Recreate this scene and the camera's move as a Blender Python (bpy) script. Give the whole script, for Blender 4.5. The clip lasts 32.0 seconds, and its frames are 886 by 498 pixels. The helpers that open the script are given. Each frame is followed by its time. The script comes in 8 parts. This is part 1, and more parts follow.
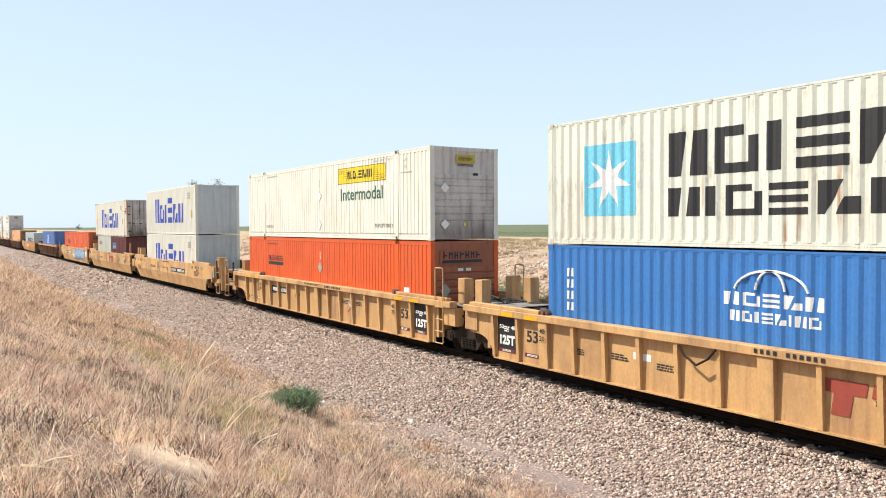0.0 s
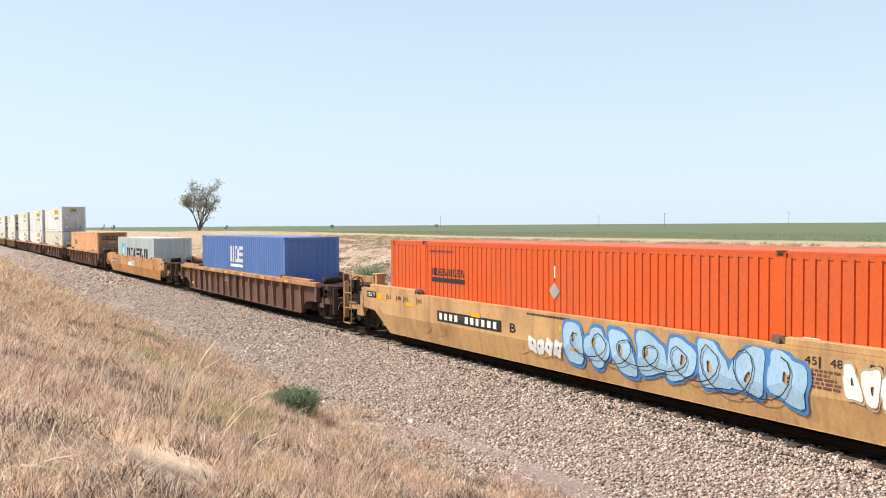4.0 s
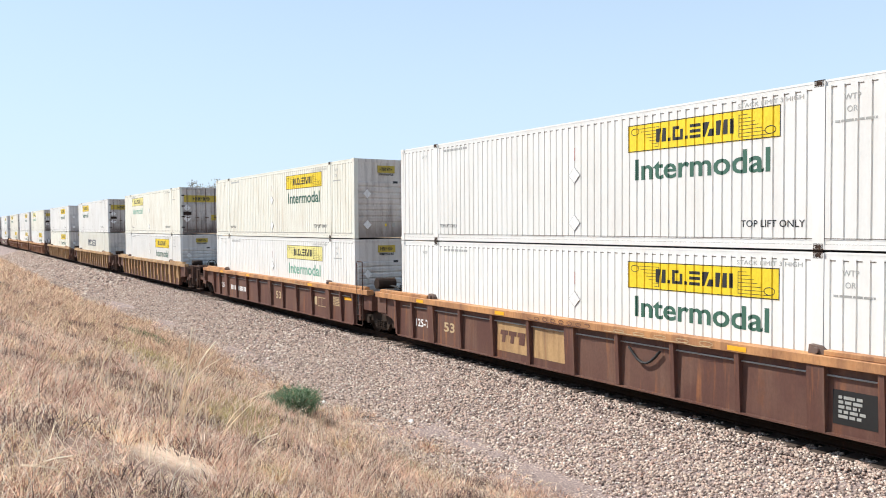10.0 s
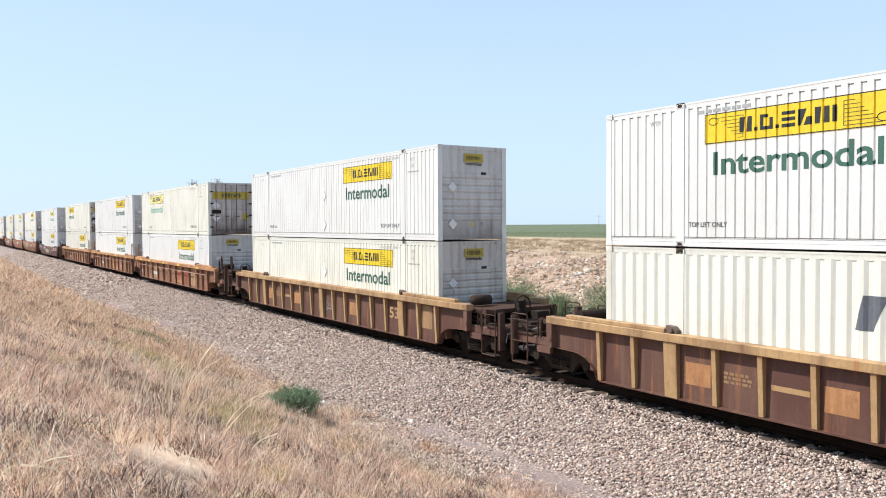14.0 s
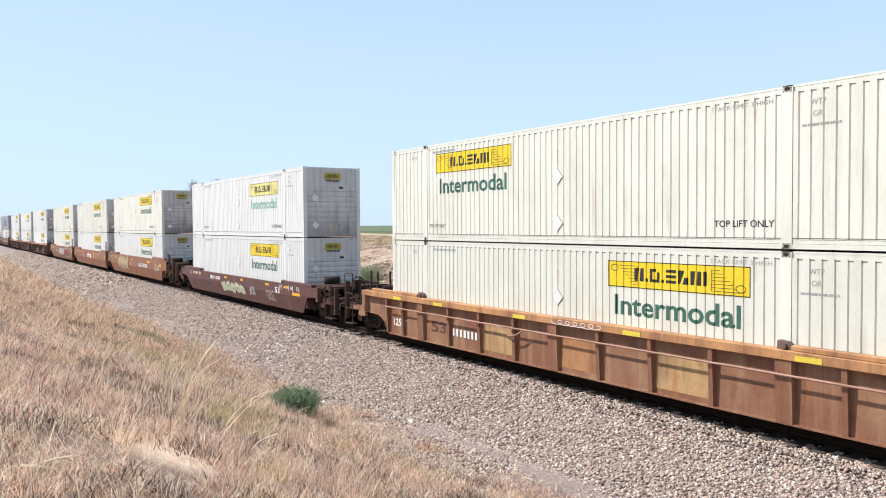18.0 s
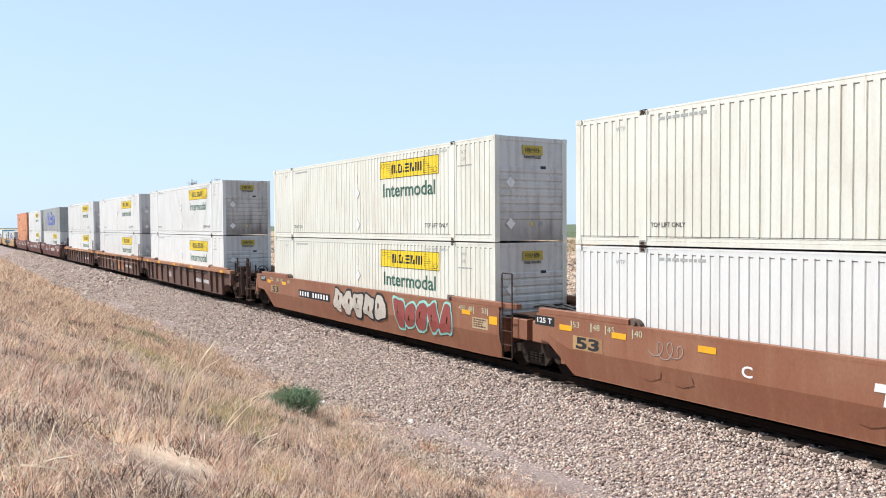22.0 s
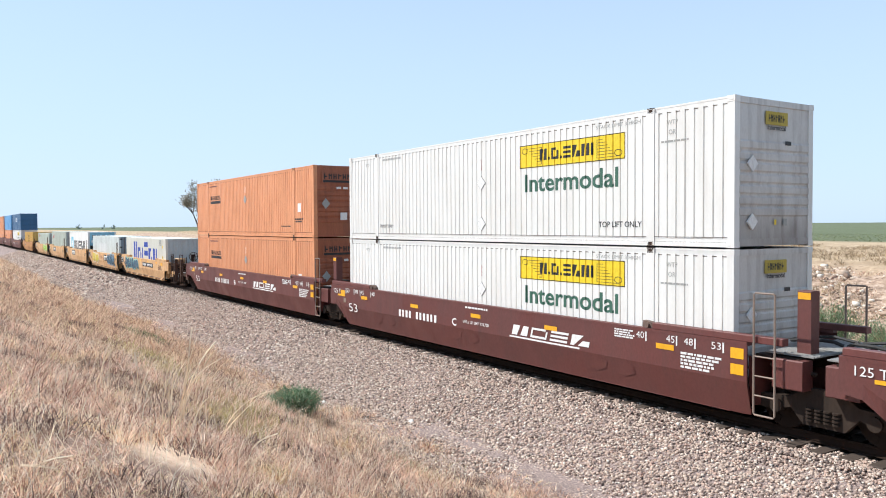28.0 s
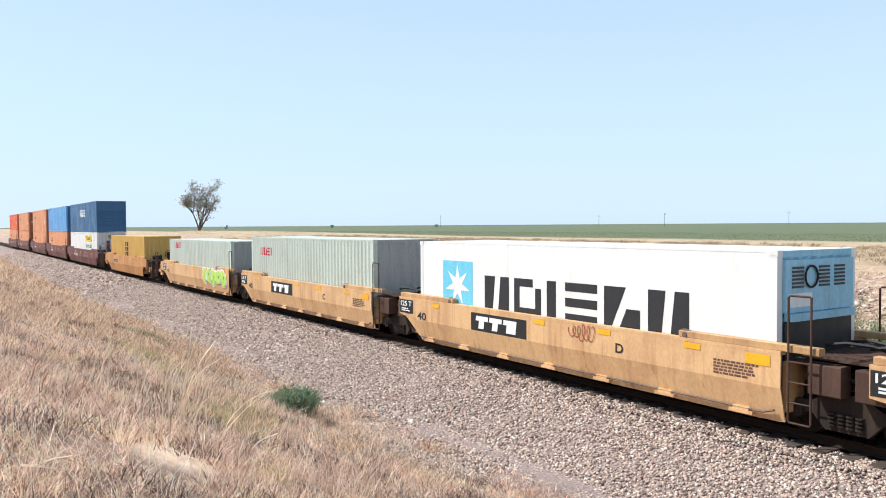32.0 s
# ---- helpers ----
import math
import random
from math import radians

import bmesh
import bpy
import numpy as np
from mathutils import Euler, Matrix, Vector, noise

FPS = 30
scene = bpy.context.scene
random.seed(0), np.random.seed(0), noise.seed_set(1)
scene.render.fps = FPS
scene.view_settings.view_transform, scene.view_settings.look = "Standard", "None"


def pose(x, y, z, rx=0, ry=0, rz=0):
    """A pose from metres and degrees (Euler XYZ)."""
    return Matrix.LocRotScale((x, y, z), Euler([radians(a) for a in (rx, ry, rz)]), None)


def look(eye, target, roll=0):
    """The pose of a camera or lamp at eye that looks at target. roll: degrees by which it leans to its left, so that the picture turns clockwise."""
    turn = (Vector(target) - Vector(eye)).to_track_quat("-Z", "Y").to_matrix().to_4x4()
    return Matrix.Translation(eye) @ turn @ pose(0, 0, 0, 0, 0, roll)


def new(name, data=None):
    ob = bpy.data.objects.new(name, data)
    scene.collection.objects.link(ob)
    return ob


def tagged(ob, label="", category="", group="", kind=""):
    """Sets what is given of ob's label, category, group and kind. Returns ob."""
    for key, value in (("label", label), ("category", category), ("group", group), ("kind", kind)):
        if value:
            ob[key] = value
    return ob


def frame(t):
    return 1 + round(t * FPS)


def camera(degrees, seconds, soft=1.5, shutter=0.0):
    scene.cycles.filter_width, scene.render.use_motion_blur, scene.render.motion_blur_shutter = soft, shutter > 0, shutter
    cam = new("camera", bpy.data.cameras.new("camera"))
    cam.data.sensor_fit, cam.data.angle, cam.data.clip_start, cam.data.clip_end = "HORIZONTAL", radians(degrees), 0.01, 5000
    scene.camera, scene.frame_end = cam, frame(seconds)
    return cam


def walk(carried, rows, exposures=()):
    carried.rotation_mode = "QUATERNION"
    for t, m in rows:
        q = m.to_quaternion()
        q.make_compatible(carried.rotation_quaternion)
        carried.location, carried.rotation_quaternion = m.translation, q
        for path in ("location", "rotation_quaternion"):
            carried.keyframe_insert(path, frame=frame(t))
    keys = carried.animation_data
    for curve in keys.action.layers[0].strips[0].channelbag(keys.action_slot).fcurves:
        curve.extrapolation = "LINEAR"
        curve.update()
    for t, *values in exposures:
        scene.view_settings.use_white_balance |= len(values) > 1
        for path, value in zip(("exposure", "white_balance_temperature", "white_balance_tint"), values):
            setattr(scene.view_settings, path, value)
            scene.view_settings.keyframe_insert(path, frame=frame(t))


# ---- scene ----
# World: rail top is z = 0, the track runs along x, the train rolls towards +x.
EYE = (0.0, 0.0, 3.77)
TY = 13.935          # track centre line
cam = camera(59.59, 32.0, soft=1.0)
aim = Vector((-0.83458, 0.55001, -0.03117))
STAND = look(EYE, Vector(EYE) + aim * 50, -0.36)
walk(cam, [(0.0, STAND), (32.0, STAND)],
     exposures=[(0.0, 0.56, 6950, 10), (3.0, 0.52, 6900, 10), (6.0, 0.53, 6900, 10), (9.0, 0.50, 6520, 10), (13.0, 0.48, 6320, 10), (19.0, 0.46, 6250, 10), (28.0, 0.47, 6250, 10), (32.0, 0.5, 6300, 10)])

# ---- light ----
SUN = Vector((-0.41, -0.48, 0.75)).normalized()
world = bpy.data.worlds.new("sky")
scene.world = world
world.use_nodes = True
wn = world.node_tree.nodes
sky = wn.new("ShaderNodeTexSky")
sky.sky_type = "NISHITA"
sky.sun_disc = False
sky.sun_elevation = math.asin(SUN.z)
sky.sun_rotation = math.atan2(SUN.x, SUN.y)
sky.air_density, sky.dust_density, sky.ozone_density = 1.2, 0.5, 2.0
# summer haze: the clear sky is veiled with pale blue-white, most of all low down
wtc = wn.new("ShaderNodeTexCoord")
wsep = wn.new("ShaderNodeSeparateXYZ")
wmap = wn.new("ShaderNodeMapRange")
wmap.interpolation_type = "SMOOTHSTEP"
wmap.inputs[1].default_value, wmap.inputs[2].default_value = -0.02, 0.75
wmap.inputs[3].default_value, wmap.inputs[4].default_value = 0.86, 0.25
wmix = wn.new("ShaderNodeMix")
wmix.data_type = "RGBA"
wmix.inputs[7].default_value = (5.0, 6.4, 8.0, 1)
wl = world.node_tree.links
wl.new(wtc.outputs["Generated"], wsep.inputs[0])
wl.new(wsep.outputs[2], wmap.inputs[0])
wl.new(wmap.outputs[0], wmix.inputs[0])
wl.new(sky.outputs[0], wmix.inputs[6])
wl.new(wmix.outputs[2], wn["Background"].inputs[0])
wn["Background"].inputs[1].default_value = 0.10
sun = new("sun", bpy.data.lights.new("sun", "SUN"))
sun.data.energy, sun.data.angle, sun.data.color = 4.3, radians(0.55), (1.0, 0.95, 0.87)
sun.matrix_world = look(SUN * 100, (0, 0, 0))

# ---- materials ----
MATS = {}


def nodes_of(name):
    m = bpy.data.materials.new(name)
    m.use_nodes = True
    return m, m.node_tree.nodes, m.node_tree.links, m.node_tree.nodes["Principled BSDF"]


def noise_node(nt, links, scale, detail=4.0, stretch=(1, 1, 1), coord="Object", rough=0.55):
    tc = nt.new("ShaderNodeTexCoord")
    mp = nt.new("ShaderNodeMapping")
    mp.inputs["Scale"].default_value = stretch
    links.new(tc.outputs[coord], mp.inputs[0])
    nz = nt.new("ShaderNodeTexNoise")
    nz.inputs["Scale"].default_value = scale
    nz.inputs["Detail"].default_value = detail
    nz.inputs["Roughness"].default_value = rough
    links.new(mp.outputs[0], nz.inputs["Vector"])
    return nz.outputs[0]


def ramp(nt, links, fac, stops):
    r = nt.new("ShaderNodeValToRGB")
    el = r.color_ramp.elements
    while len(el) < len(stops):
        el.new(0.5)
    for e, (p, c) in zip(el, stops):
        e.position, e.color = p, (c if len(c) == 4 else (*c, 1))
    links.new(fac, r.inputs[0])
    return r.outputs[0]


def mix(nt, links, fac, a, b, mode="MIX"):
    n = nt.new("ShaderNodeMix")
    n.data_type, n.blend_type = "RGBA", mode
    for sock, v in ((n.inputs[0], fac), (n.inputs[6], a), (n.inputs[7], b)):
        if isinstance(v, (int, float)):
            sock.default_value = v
        elif isinstance(v, tuple):
            sock.default_value = (*v[:3], 1)
        else:
            links.new(v, sock)
    return n.outputs[2]


def bump(nt, links, bsdf, h, strength, dist):
    b = nt.new("ShaderNodeBump")
    b.inputs["Strength"].default_value, b.inputs["Distance"].default_value = strength, dist
    links.new(h, b.inputs["Height"])
    links.new(b.outputs[0], bsdf.inputs["Normal"])


def paint(name, col, dirt=(0.25, 0.2, 0.15), amount=0.35, rust=0.0, rough=0.5, metal=0.0, tint=0.06, grain=0.16, gloss=0.5, runs=0.0, soot=0.0):
    """Weathered paint: run-down streaks, blotches, rust specks and a small change from thing to thing."""
    if name in MATS:
        return MATS[name]
    m, nt, ln, b = nodes_of(name)
    info = nt.new("ShaderNodeObjectInfo")
    hsv = nt.new("ShaderNodeHueSaturation")
    mr = nt.new("ShaderNodeMapRange")
    mr.inputs[3].default_value, mr.inputs[4].default_value = 1 - tint, 1 + tint
    ln.new(info.outputs["Random"], mr.inputs[0])
    ln.new(mr.outputs[0], hsv.inputs["Value"])
    hsv.inputs["Color"].default_value = (*col, 1)
    streak = noise_node(nt, ln, 5.0, 5, (1, 1, 0.07))
    blot = noise_node(nt, ln, 0.9, 5, (1, 1, 0.6))
    f1 = ramp(nt, ln, streak, [(0.5, (0, 0, 0)), (0.78, (amount, amount, amount))])
    f2 = ramp(nt, ln, blot, [(0.46, (0, 0, 0)), (0.70, (amount * 0.8,) * 3)])
    c = mix(nt, ln, f1, hsv.outputs[0], dirt)
    c = mix(nt, ln, f2, c, dirt)
    if rust:
        spots = noise_node(nt, ln, 3.5, 8, (1, 1, 0.35), rough=0.7)
        f3 = ramp(nt, ln, spots, [(0.63 - 0.12 * rust, (0, 0, 0)), (0.72, (min(1, rust),) * 3)])
        c = mix(nt, ln, f3, c, (0.16, 0.06, 0.025))
    if runs:
        drip = noise_node(nt, ln, 7.0, 4, (1, 1, 0.045), rough=0.6)
        where = ramp(nt, ln, noise_node(nt, ln, 0.7, 3), [(0.45, (0, 0, 0)), (0.6, (runs,) * 3)])
        f4 = ramp(nt, ln, drip, [(0.56, (0, 0, 0)), (0.66, (1, 1, 1))])
        c = mix(nt, ln, mix(nt, ln, 1.0, where, f4, "MULTIPLY"), c, (0.36, 0.14, 0.045))
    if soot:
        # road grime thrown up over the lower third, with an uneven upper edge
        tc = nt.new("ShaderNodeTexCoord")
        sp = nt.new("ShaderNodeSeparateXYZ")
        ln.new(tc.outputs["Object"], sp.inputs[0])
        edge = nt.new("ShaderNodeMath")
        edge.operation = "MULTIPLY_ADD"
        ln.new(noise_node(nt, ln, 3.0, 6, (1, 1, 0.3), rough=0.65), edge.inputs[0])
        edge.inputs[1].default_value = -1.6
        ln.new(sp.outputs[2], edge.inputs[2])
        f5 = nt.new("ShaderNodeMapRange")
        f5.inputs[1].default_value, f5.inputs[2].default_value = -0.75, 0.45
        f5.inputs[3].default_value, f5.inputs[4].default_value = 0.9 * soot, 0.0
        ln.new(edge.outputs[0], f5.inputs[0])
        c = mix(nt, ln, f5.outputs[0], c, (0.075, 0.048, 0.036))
    fine = ramp(nt, ln, noise_node(nt, ln, 22.0, 5, (1, 1, 0.5), rough=0.7), [(0.3, (1 - grain, 1 - 1.1 * grain, 1 - 1.2 * grain)), (0.6, (1 + grain * 0.2,) * 3)])
    c = mix(nt, ln, 1.0, c, fine, "MULTIPLY")
    ln.new(c, b.inputs["Base Color"])
    rg = ramp(nt, ln, blot, [(0.3, (rough - 0.1,) * 3), (0.7, (min(1, rough + 0.2),) * 3)])
    ln.new(rg, b.inputs["Roughness"])
    b.inputs["Metallic"].default_value = metal
    b.inputs["Specular IOR Level"].default_value = gloss
    bump(nt, ln, b, noise_node(nt, ln, 9.0, 4), 0.12, 0.02)
    MATS[name] = m
    return m


def plain(name, col, rough=0.6, metal=0.0):
    return paint(name, col, tuple(x * 0.6 for x in col), 0.3, 0, rough, metal, 0.03)


WHITE = paint("white_paint", (0.735, 0.73, 0.695), (0.42, 0.37, 0.30), 0.2, 0.0, 0.45, grain=0.04)
IVORY = paint("ivory_paint", (0.73, 0.72, 0.63), (0.40, 0.32, 0.20), 0.25, 0.08, 0.5, grain=0.05, runs=0.25)
DIRTYW = paint("stained_white", (0.73, 0.70, 0.58), (0.48, 0.30, 0.15), 0.4, 0.15, 0.55, grain=0.06, runs=1.0)
# end white: real grime over a base lowered to paint in the end's shade
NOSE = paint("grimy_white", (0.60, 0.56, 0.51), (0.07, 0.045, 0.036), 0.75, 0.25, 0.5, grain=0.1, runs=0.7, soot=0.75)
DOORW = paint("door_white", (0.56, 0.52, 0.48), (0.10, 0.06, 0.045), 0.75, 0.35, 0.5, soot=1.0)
MAT_SEA = paint("pale_grey_paint", (0.66, 0.69, 0.60), (0.40, 0.30, 0.2), 0.3, 0.5, 0.5, grain=0.08, runs=0.7)
GREYB = paint("blue_grey_paint", (0.54, 0.595, 0.585), (0.22, 0.2, 0.17), 0.35, 0.2, 0.5)
GREYD = paint("grimy_blue_grey_paint", (0.26, 0.31, 0.34), (0.12, 0.10, 0.09), 0.5, 0.2, 0.5)
SAGE = paint("sage_paint", (0.52, 0.58, 0.50), (0.25, 0.2, 0.15), 0.3, 0.15, 0.5)
PALEB = paint("pale_blue_grey_paint", (0.66, 0.71, 0.68), (0.3, 0.27, 0.22), 0.3, 0.1, 0.5)
RUSTW = paint("rusty_white_paint", (0.64, 0.57, 0.46), (0.30, 0.11, 0.045), 0.75, 0.9, 0.6, runs=1.0)
SKYC = paint("pale_cyan_paint", (0.28, 0.55, 0.68), (0.12, 0.2, 0.25), 0.35, 0.05, 0.5)
GREY = paint("mid_grey_paint", (0.36, 0.37, 0.35), (0.16, 0.14, 0.11), 0.3, 0.0, 0.5)
ORANGE = paint("orange_paint", (0.70, 0.10, 0.014), (0.35, 0.1, 0.04), 0.3, 0.05, 0.45)
ORANGE2 = paint("faded_orange_paint", (0.68, 0.295, 0.14), (0.42, 0.18, 0.09), 0.4, 0.05, 0.55)
TANOR = paint("sun_bleached_orange", (0.72, 0.37, 0.16), (0.42, 0.2, 0.1), 0.4, 0.05, 0.55)
# orange end paints: grime, and a darker base with the end's shade painted in
GRIMYSHADEO = paint("grimy_orange", (0.33, 0.10, 0.045), (0.10, 0.04, 0.025), 0.7, 0.1, 0.5)
GRIMYSHADET = paint("grimy_tan_orange", (0.36, 0.18, 0.085), (0.14, 0.07, 0.04), 0.6, 0.1, 0.5)
BLUE = paint("blue_paint", (0.035, 0.17, 0.46), (0.03, 0.1, 0.22), 0.3, 0.1, 0.45)
BLUE2 = paint("faded_blue_paint", (0.10, 0.20, 0.47), (0.06, 0.12, 0.3), 0.35, 0.05, 0.5)
NAVY = paint("navy_paint", (0.03, 0.12, 0.25), (0.02, 0.06, 0.12), 0.3, 0.0, 0.45)
SKYB = paint("light_blue_paint", (0.12, 0.36, 0.66), (0.08, 0.2, 0.4), 0.3, 0.0, 0.45)
MAROON = paint("maroon_paint", (0.13, 0.03, 0.03), (0.06, 0.03, 0.025), 0.35, 0.1, 0.5)
YELLOWC = paint("yellow_paint", (0.62, 0.38, 0.09), (0.4, 0.2, 0.05), 0.3, 0.1, 0.5)
TAN = paint("tan_yellow_paint", (0.58, 0.345, 0.15), (0.22, 0.11, 0.06), 0.65, 0.45, 0.55)
TANL = paint("peach_tan_paint", (0.66, 0.41, 0.20), (0.36, 0.17, 0.08), 0.55, 0.45, 0.55, runs=0.5)
AMBER = paint("amber_paint", (0.52, 0.25, 0.08), (0.24, 0.10, 0.05), 0.65, 0.55, 0.55)
BROWN = paint("brown_paint", (0.105, 0.045, 0.033), (0.20, 0.115, 0.075), 0.55, 0.6, 0.6, runs=0.5)
SILLO = paint("orange_sill_paint", (0.50, 0.25, 0.10), (0.17, 0.075, 0.045), 0.8, 0.75, 0.6, runs=0.4)
DKSILL = paint("scuffed_sill_paint", (0.30, 0.135, 0.07), (0.42, 0.22, 0.10), 0.6, 0.6, 0.6, runs=0.5)
YSILL = paint("yellow_sill_paint", (0.44, 0.28, 0.13), (0.15, 0.075, 0.045), 0.8, 0.7, 0.6, runs=0.6)
RUSTP = paint("faded_rust_paint", (0.21, 0.09, 0.05), (0.40, 0.25, 0.14), 0.7, 0.6, 0.6, runs=0.6)
RUSTB = paint("rust_brown_paint", (0.245, 0.098, 0.053), (0.34, 0.18, 0.10), 0.5, 0.3, 0.55)
BORDO = paint("dark_red_brown_paint", (0.135, 0.042, 0.036), (0.07, 0.04, 0.035), 0.35, 0.05, 0.5)
WINE = paint("wine_brown_paint", (0.118, 0.048, 0.042), (0.10, 0.06, 0.05), 0.4, 0.1, 0.55)
BLACK = plain("black_paint", (0.012, 0.012, 0.012), 0.6)
STEEL = paint("dark_grimy_steel", (0.030, 0.021, 0.017), (0.07, 0.042, 0.028), 0.6, 0.2, 0.8, 0.0, gloss=0.2)
WHEEL = paint("wheel_steel", (0.020, 0.014, 0.011), (0.05, 0.03, 0.02), 0.5, 0.2, 0.8, 0.0, gloss=0.15)
DKBROWN = paint("dirty_brown_paint", (0.10, 0.052, 0.04), (0.22, 0.13, 0.085), 0.6, 0.5, 0.6, runs=0.4)
DECK = paint("deck_steel", (0.066, 0.038, 0.029), (0.13, 0.075, 0.05), 0.6, 0.3, 0.8, 0.0, gloss=0.2)
PIPEC = paint("rusty_pipe_paint", (0.40, 0.22, 0.16), (0.2, 0.1, 0.06), 0.6, 0.4, 0.6)
TRUCK = paint("greasy_cast_steel", (0.034, 0.025, 0.020), (0.085, 0.06, 0.045), 0.5, 0.1, 0.85, gloss=0.12)
RIBM = paint("worn_rib_paint", (0.20, 0.105, 0.06), (0.40, 0.25, 0.12), 0.8, 0.5, 0.6)
# paler end white, still below the side white to carry the end's shade
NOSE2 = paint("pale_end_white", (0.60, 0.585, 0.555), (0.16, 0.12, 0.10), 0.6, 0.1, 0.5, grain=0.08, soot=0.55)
GALV = paint("galvanised_grating", (0.36, 0.36, 0.35), (0.2, 0.18, 0.15), 0.4, 0.1, 0.5, 0.5)
# two dark paints: shade drawn at the groove tops, and the wall seam
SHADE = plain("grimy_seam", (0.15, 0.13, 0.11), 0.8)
WARMSHADE = plain("rusty_seam", (0.14, 0.045, 0.02), 0.8)
FADER = plain("faded_red", (0.40, 0.20, 0.18), 0.6)
RODM = paint("rusty_rod", (0.15, 0.10, 0.08), (0.05, 0.03, 0.02), 0.6, 0.4, 0.7)
PATCHW = plain("patch_white", (0.74, 0.77, 0.75), 0.55)
SLATEG = plain("logo_slate", (0.13, 0.14, 0.16), 0.6)
YEL = plain("logo_yellow", (0.82, 0.60, 0.02), 0.5)
YELD = paint("grimy_logo_yellow", (0.50, 0.38, 0.05), (0.12, 0.08, 0.03), 0.6, 0.1, 0.6)
FADEY = plain("faded_logo_yellow", (0.80, 0.72, 0.27), 0.55)
FADEG = plain("faded_logo_green", (0.22, 0.45, 0.34), 0.55)
GREEN = plain("logo_green", (0.045, 0.13, 0.09), 0.5)
INK = plain("dark_ink", (0.02, 0.02, 0.022), 0.55)
LBLUE = plain("logo_blue", (0.04, 0.09, 0.45), 0.5)
LCYAN = plain("logo_cyan", (0.16, 0.55, 0.72), 0.5)
LWHITE = plain("decal_white", (0.80, 0.80, 0.78), 0.55)
LRED = plain("decal_red", (0.62, 0.03, 0.05), 0.5)
PALE2 = plain("worn_grey_brown", (0.26, 0.2, 0.16), 0.7)
REFL = plain("reflector_yellow", (0.85, 0.42, 0.02), 0.35)
TTRED = plain("decal_brick_red", (0.33, 0.06, 0.04), 0.55)

# ---- geometry helpers ----


class Geo:
    """Collects vertices and faces for one mesh."""

    def __init__(self):
        self.v, self.f = [], []

    def poly(self, pts):
        n = len(self.v)
        self.v += [tuple(p) for p in pts]
        self.f.append(tuple(range(n, n + len(pts))))
        return self

    def box(self, x0, x1, y0, y1, z0, z1, c=0.0):
        if c <= 0:
            n = len(self.v)
            self.v += [(x, y, z) for x in (x0, x1) for y in (y0, y1) for z in (z0, z1)]
            for q in ((0, 1, 3, 2), (4, 6, 7, 5), (0, 4, 5, 1), (2, 3, 7, 6), (0, 2, 6, 4), (1, 5, 7, 3)):
                self.f.append(tuple(n + i for i in q))
            return self
        # chamfered along x
        prof = [(y0 + c, z0), (y1 - c, z0), (y1, z0 + c), (y1, z1 - c), (y1 - c, z1), (y0 + c, z1), (y0, z1 - c), (y0, z0 + c)]
        return self.extrude(prof, x0, x1)

    def extrude(self, prof, x0, x1, axis="x"):
        """A closed (a, b) profile swept along an axis: x gives (x, a, b), y gives (a, y, b), z gives (a, b, z)."""
        n, k = len(self.v), len(prof)
        put = {"x": lambda t, a, b: (t, a, b), "y": lambda t, a, b: (a, t, b), "z": lambda t, a, b: (a, b, t)}[axis]
        for t in (x0, x1):
            self.v += [put(t, a, b) for a, b in prof]
        for i in range(k):
            j = (i + 1) % k
            self.f.append((n + i, n + j, n + k + j, n + k + i))
        self.f.append(tuple(range(n + k - 1, n - 1, -1)))
        self.f.append(tuple(range(n + k, n + 2 * k)))
        return self

    def tube(self, pts, r, sides=8, closed=False):
        pts = [Vector(p) for p in pts]
        n0 = len(self.v)
        m = len(pts)
        for i, p in enumerate(pts):
            d = (pts[(i + 1) % m] - pts[i - 1]) if closed else (pts[min(i + 1, m - 1)] - pts[max(i - 1, 0)])
            d.normalize()
            a = d.cross(Vector((0, 0, 1)) if abs(d.z) < 0.9 else Vector((1, 0, 0))).normalized()
            b = d.cross(a)
            for s in range(sides):
                w = 2 * math.pi * s / sides
                self.v.append(tuple(p + a * (r * math.cos(w)) + b * (r * math.sin(w))))
        for i in range(m if closed else m - 1):
            for s in range(sides):
                k = (s + 1) % sides
                q = ((i + 1) % m) * sides
                self.f.append((n0 + i * sides + s, n0 + i * sides + k, n0 + q + k, n0 + q + s))
        if not closed:
            self.f.append(tuple(n0 + s for s in range(sides - 1, -1, -1)))
            self.f.append(tuple(n0 + (m - 1) * sides + s for s in range(sides)))
        return self

    def disc(self, x, y0, y1, z, r, sides=20):
        prof = [(x + r * math.cos(2 * math.pi * i / sides), z + r * math.sin(2 * math.pi * i / sides)) for i in range(sides)]
        return self.extrude(prof, y0, y1, "y")

    def mesh(self, name, material, smooth=False):
        me = bpy.data.meshes.new(name)
        me.from_pydata(self.v, [], self.f)
        bm = bmesh.new()
        bm.from_mesh(me)
        bmesh.ops.recalc_face_normals(bm, faces=bm.faces)
        bm.to_mesh(me)
        bm.free()
        me.materials.append(material)
        if smooth:
            me.shade_smooth()
        return me


CACHE = {}


def part(name, build, material, parent, label="", at=None, key=None, smooth=False):
    """Links one mesh under a thing or part. build: a function that fills a Geo, or a Geo; key shares the mesh between alike parts."""
    k = (key, material.name) if key else None
    if k and k in CACHE:
        me = CACHE[k]
    else:
        g = build
        if callable(build):
            g = Geo()
            build(g)
        me = g.mesh(name, material, smooth)
        if k:
            CACHE[k] = me
    ob = new(name, me)
    ob.parent = parent
    if at is not None:
        ob.matrix_basis = at if isinstance(at, Matrix) else Matrix.Translation(at)
    if label:
        ob["label"] = label
    return ob


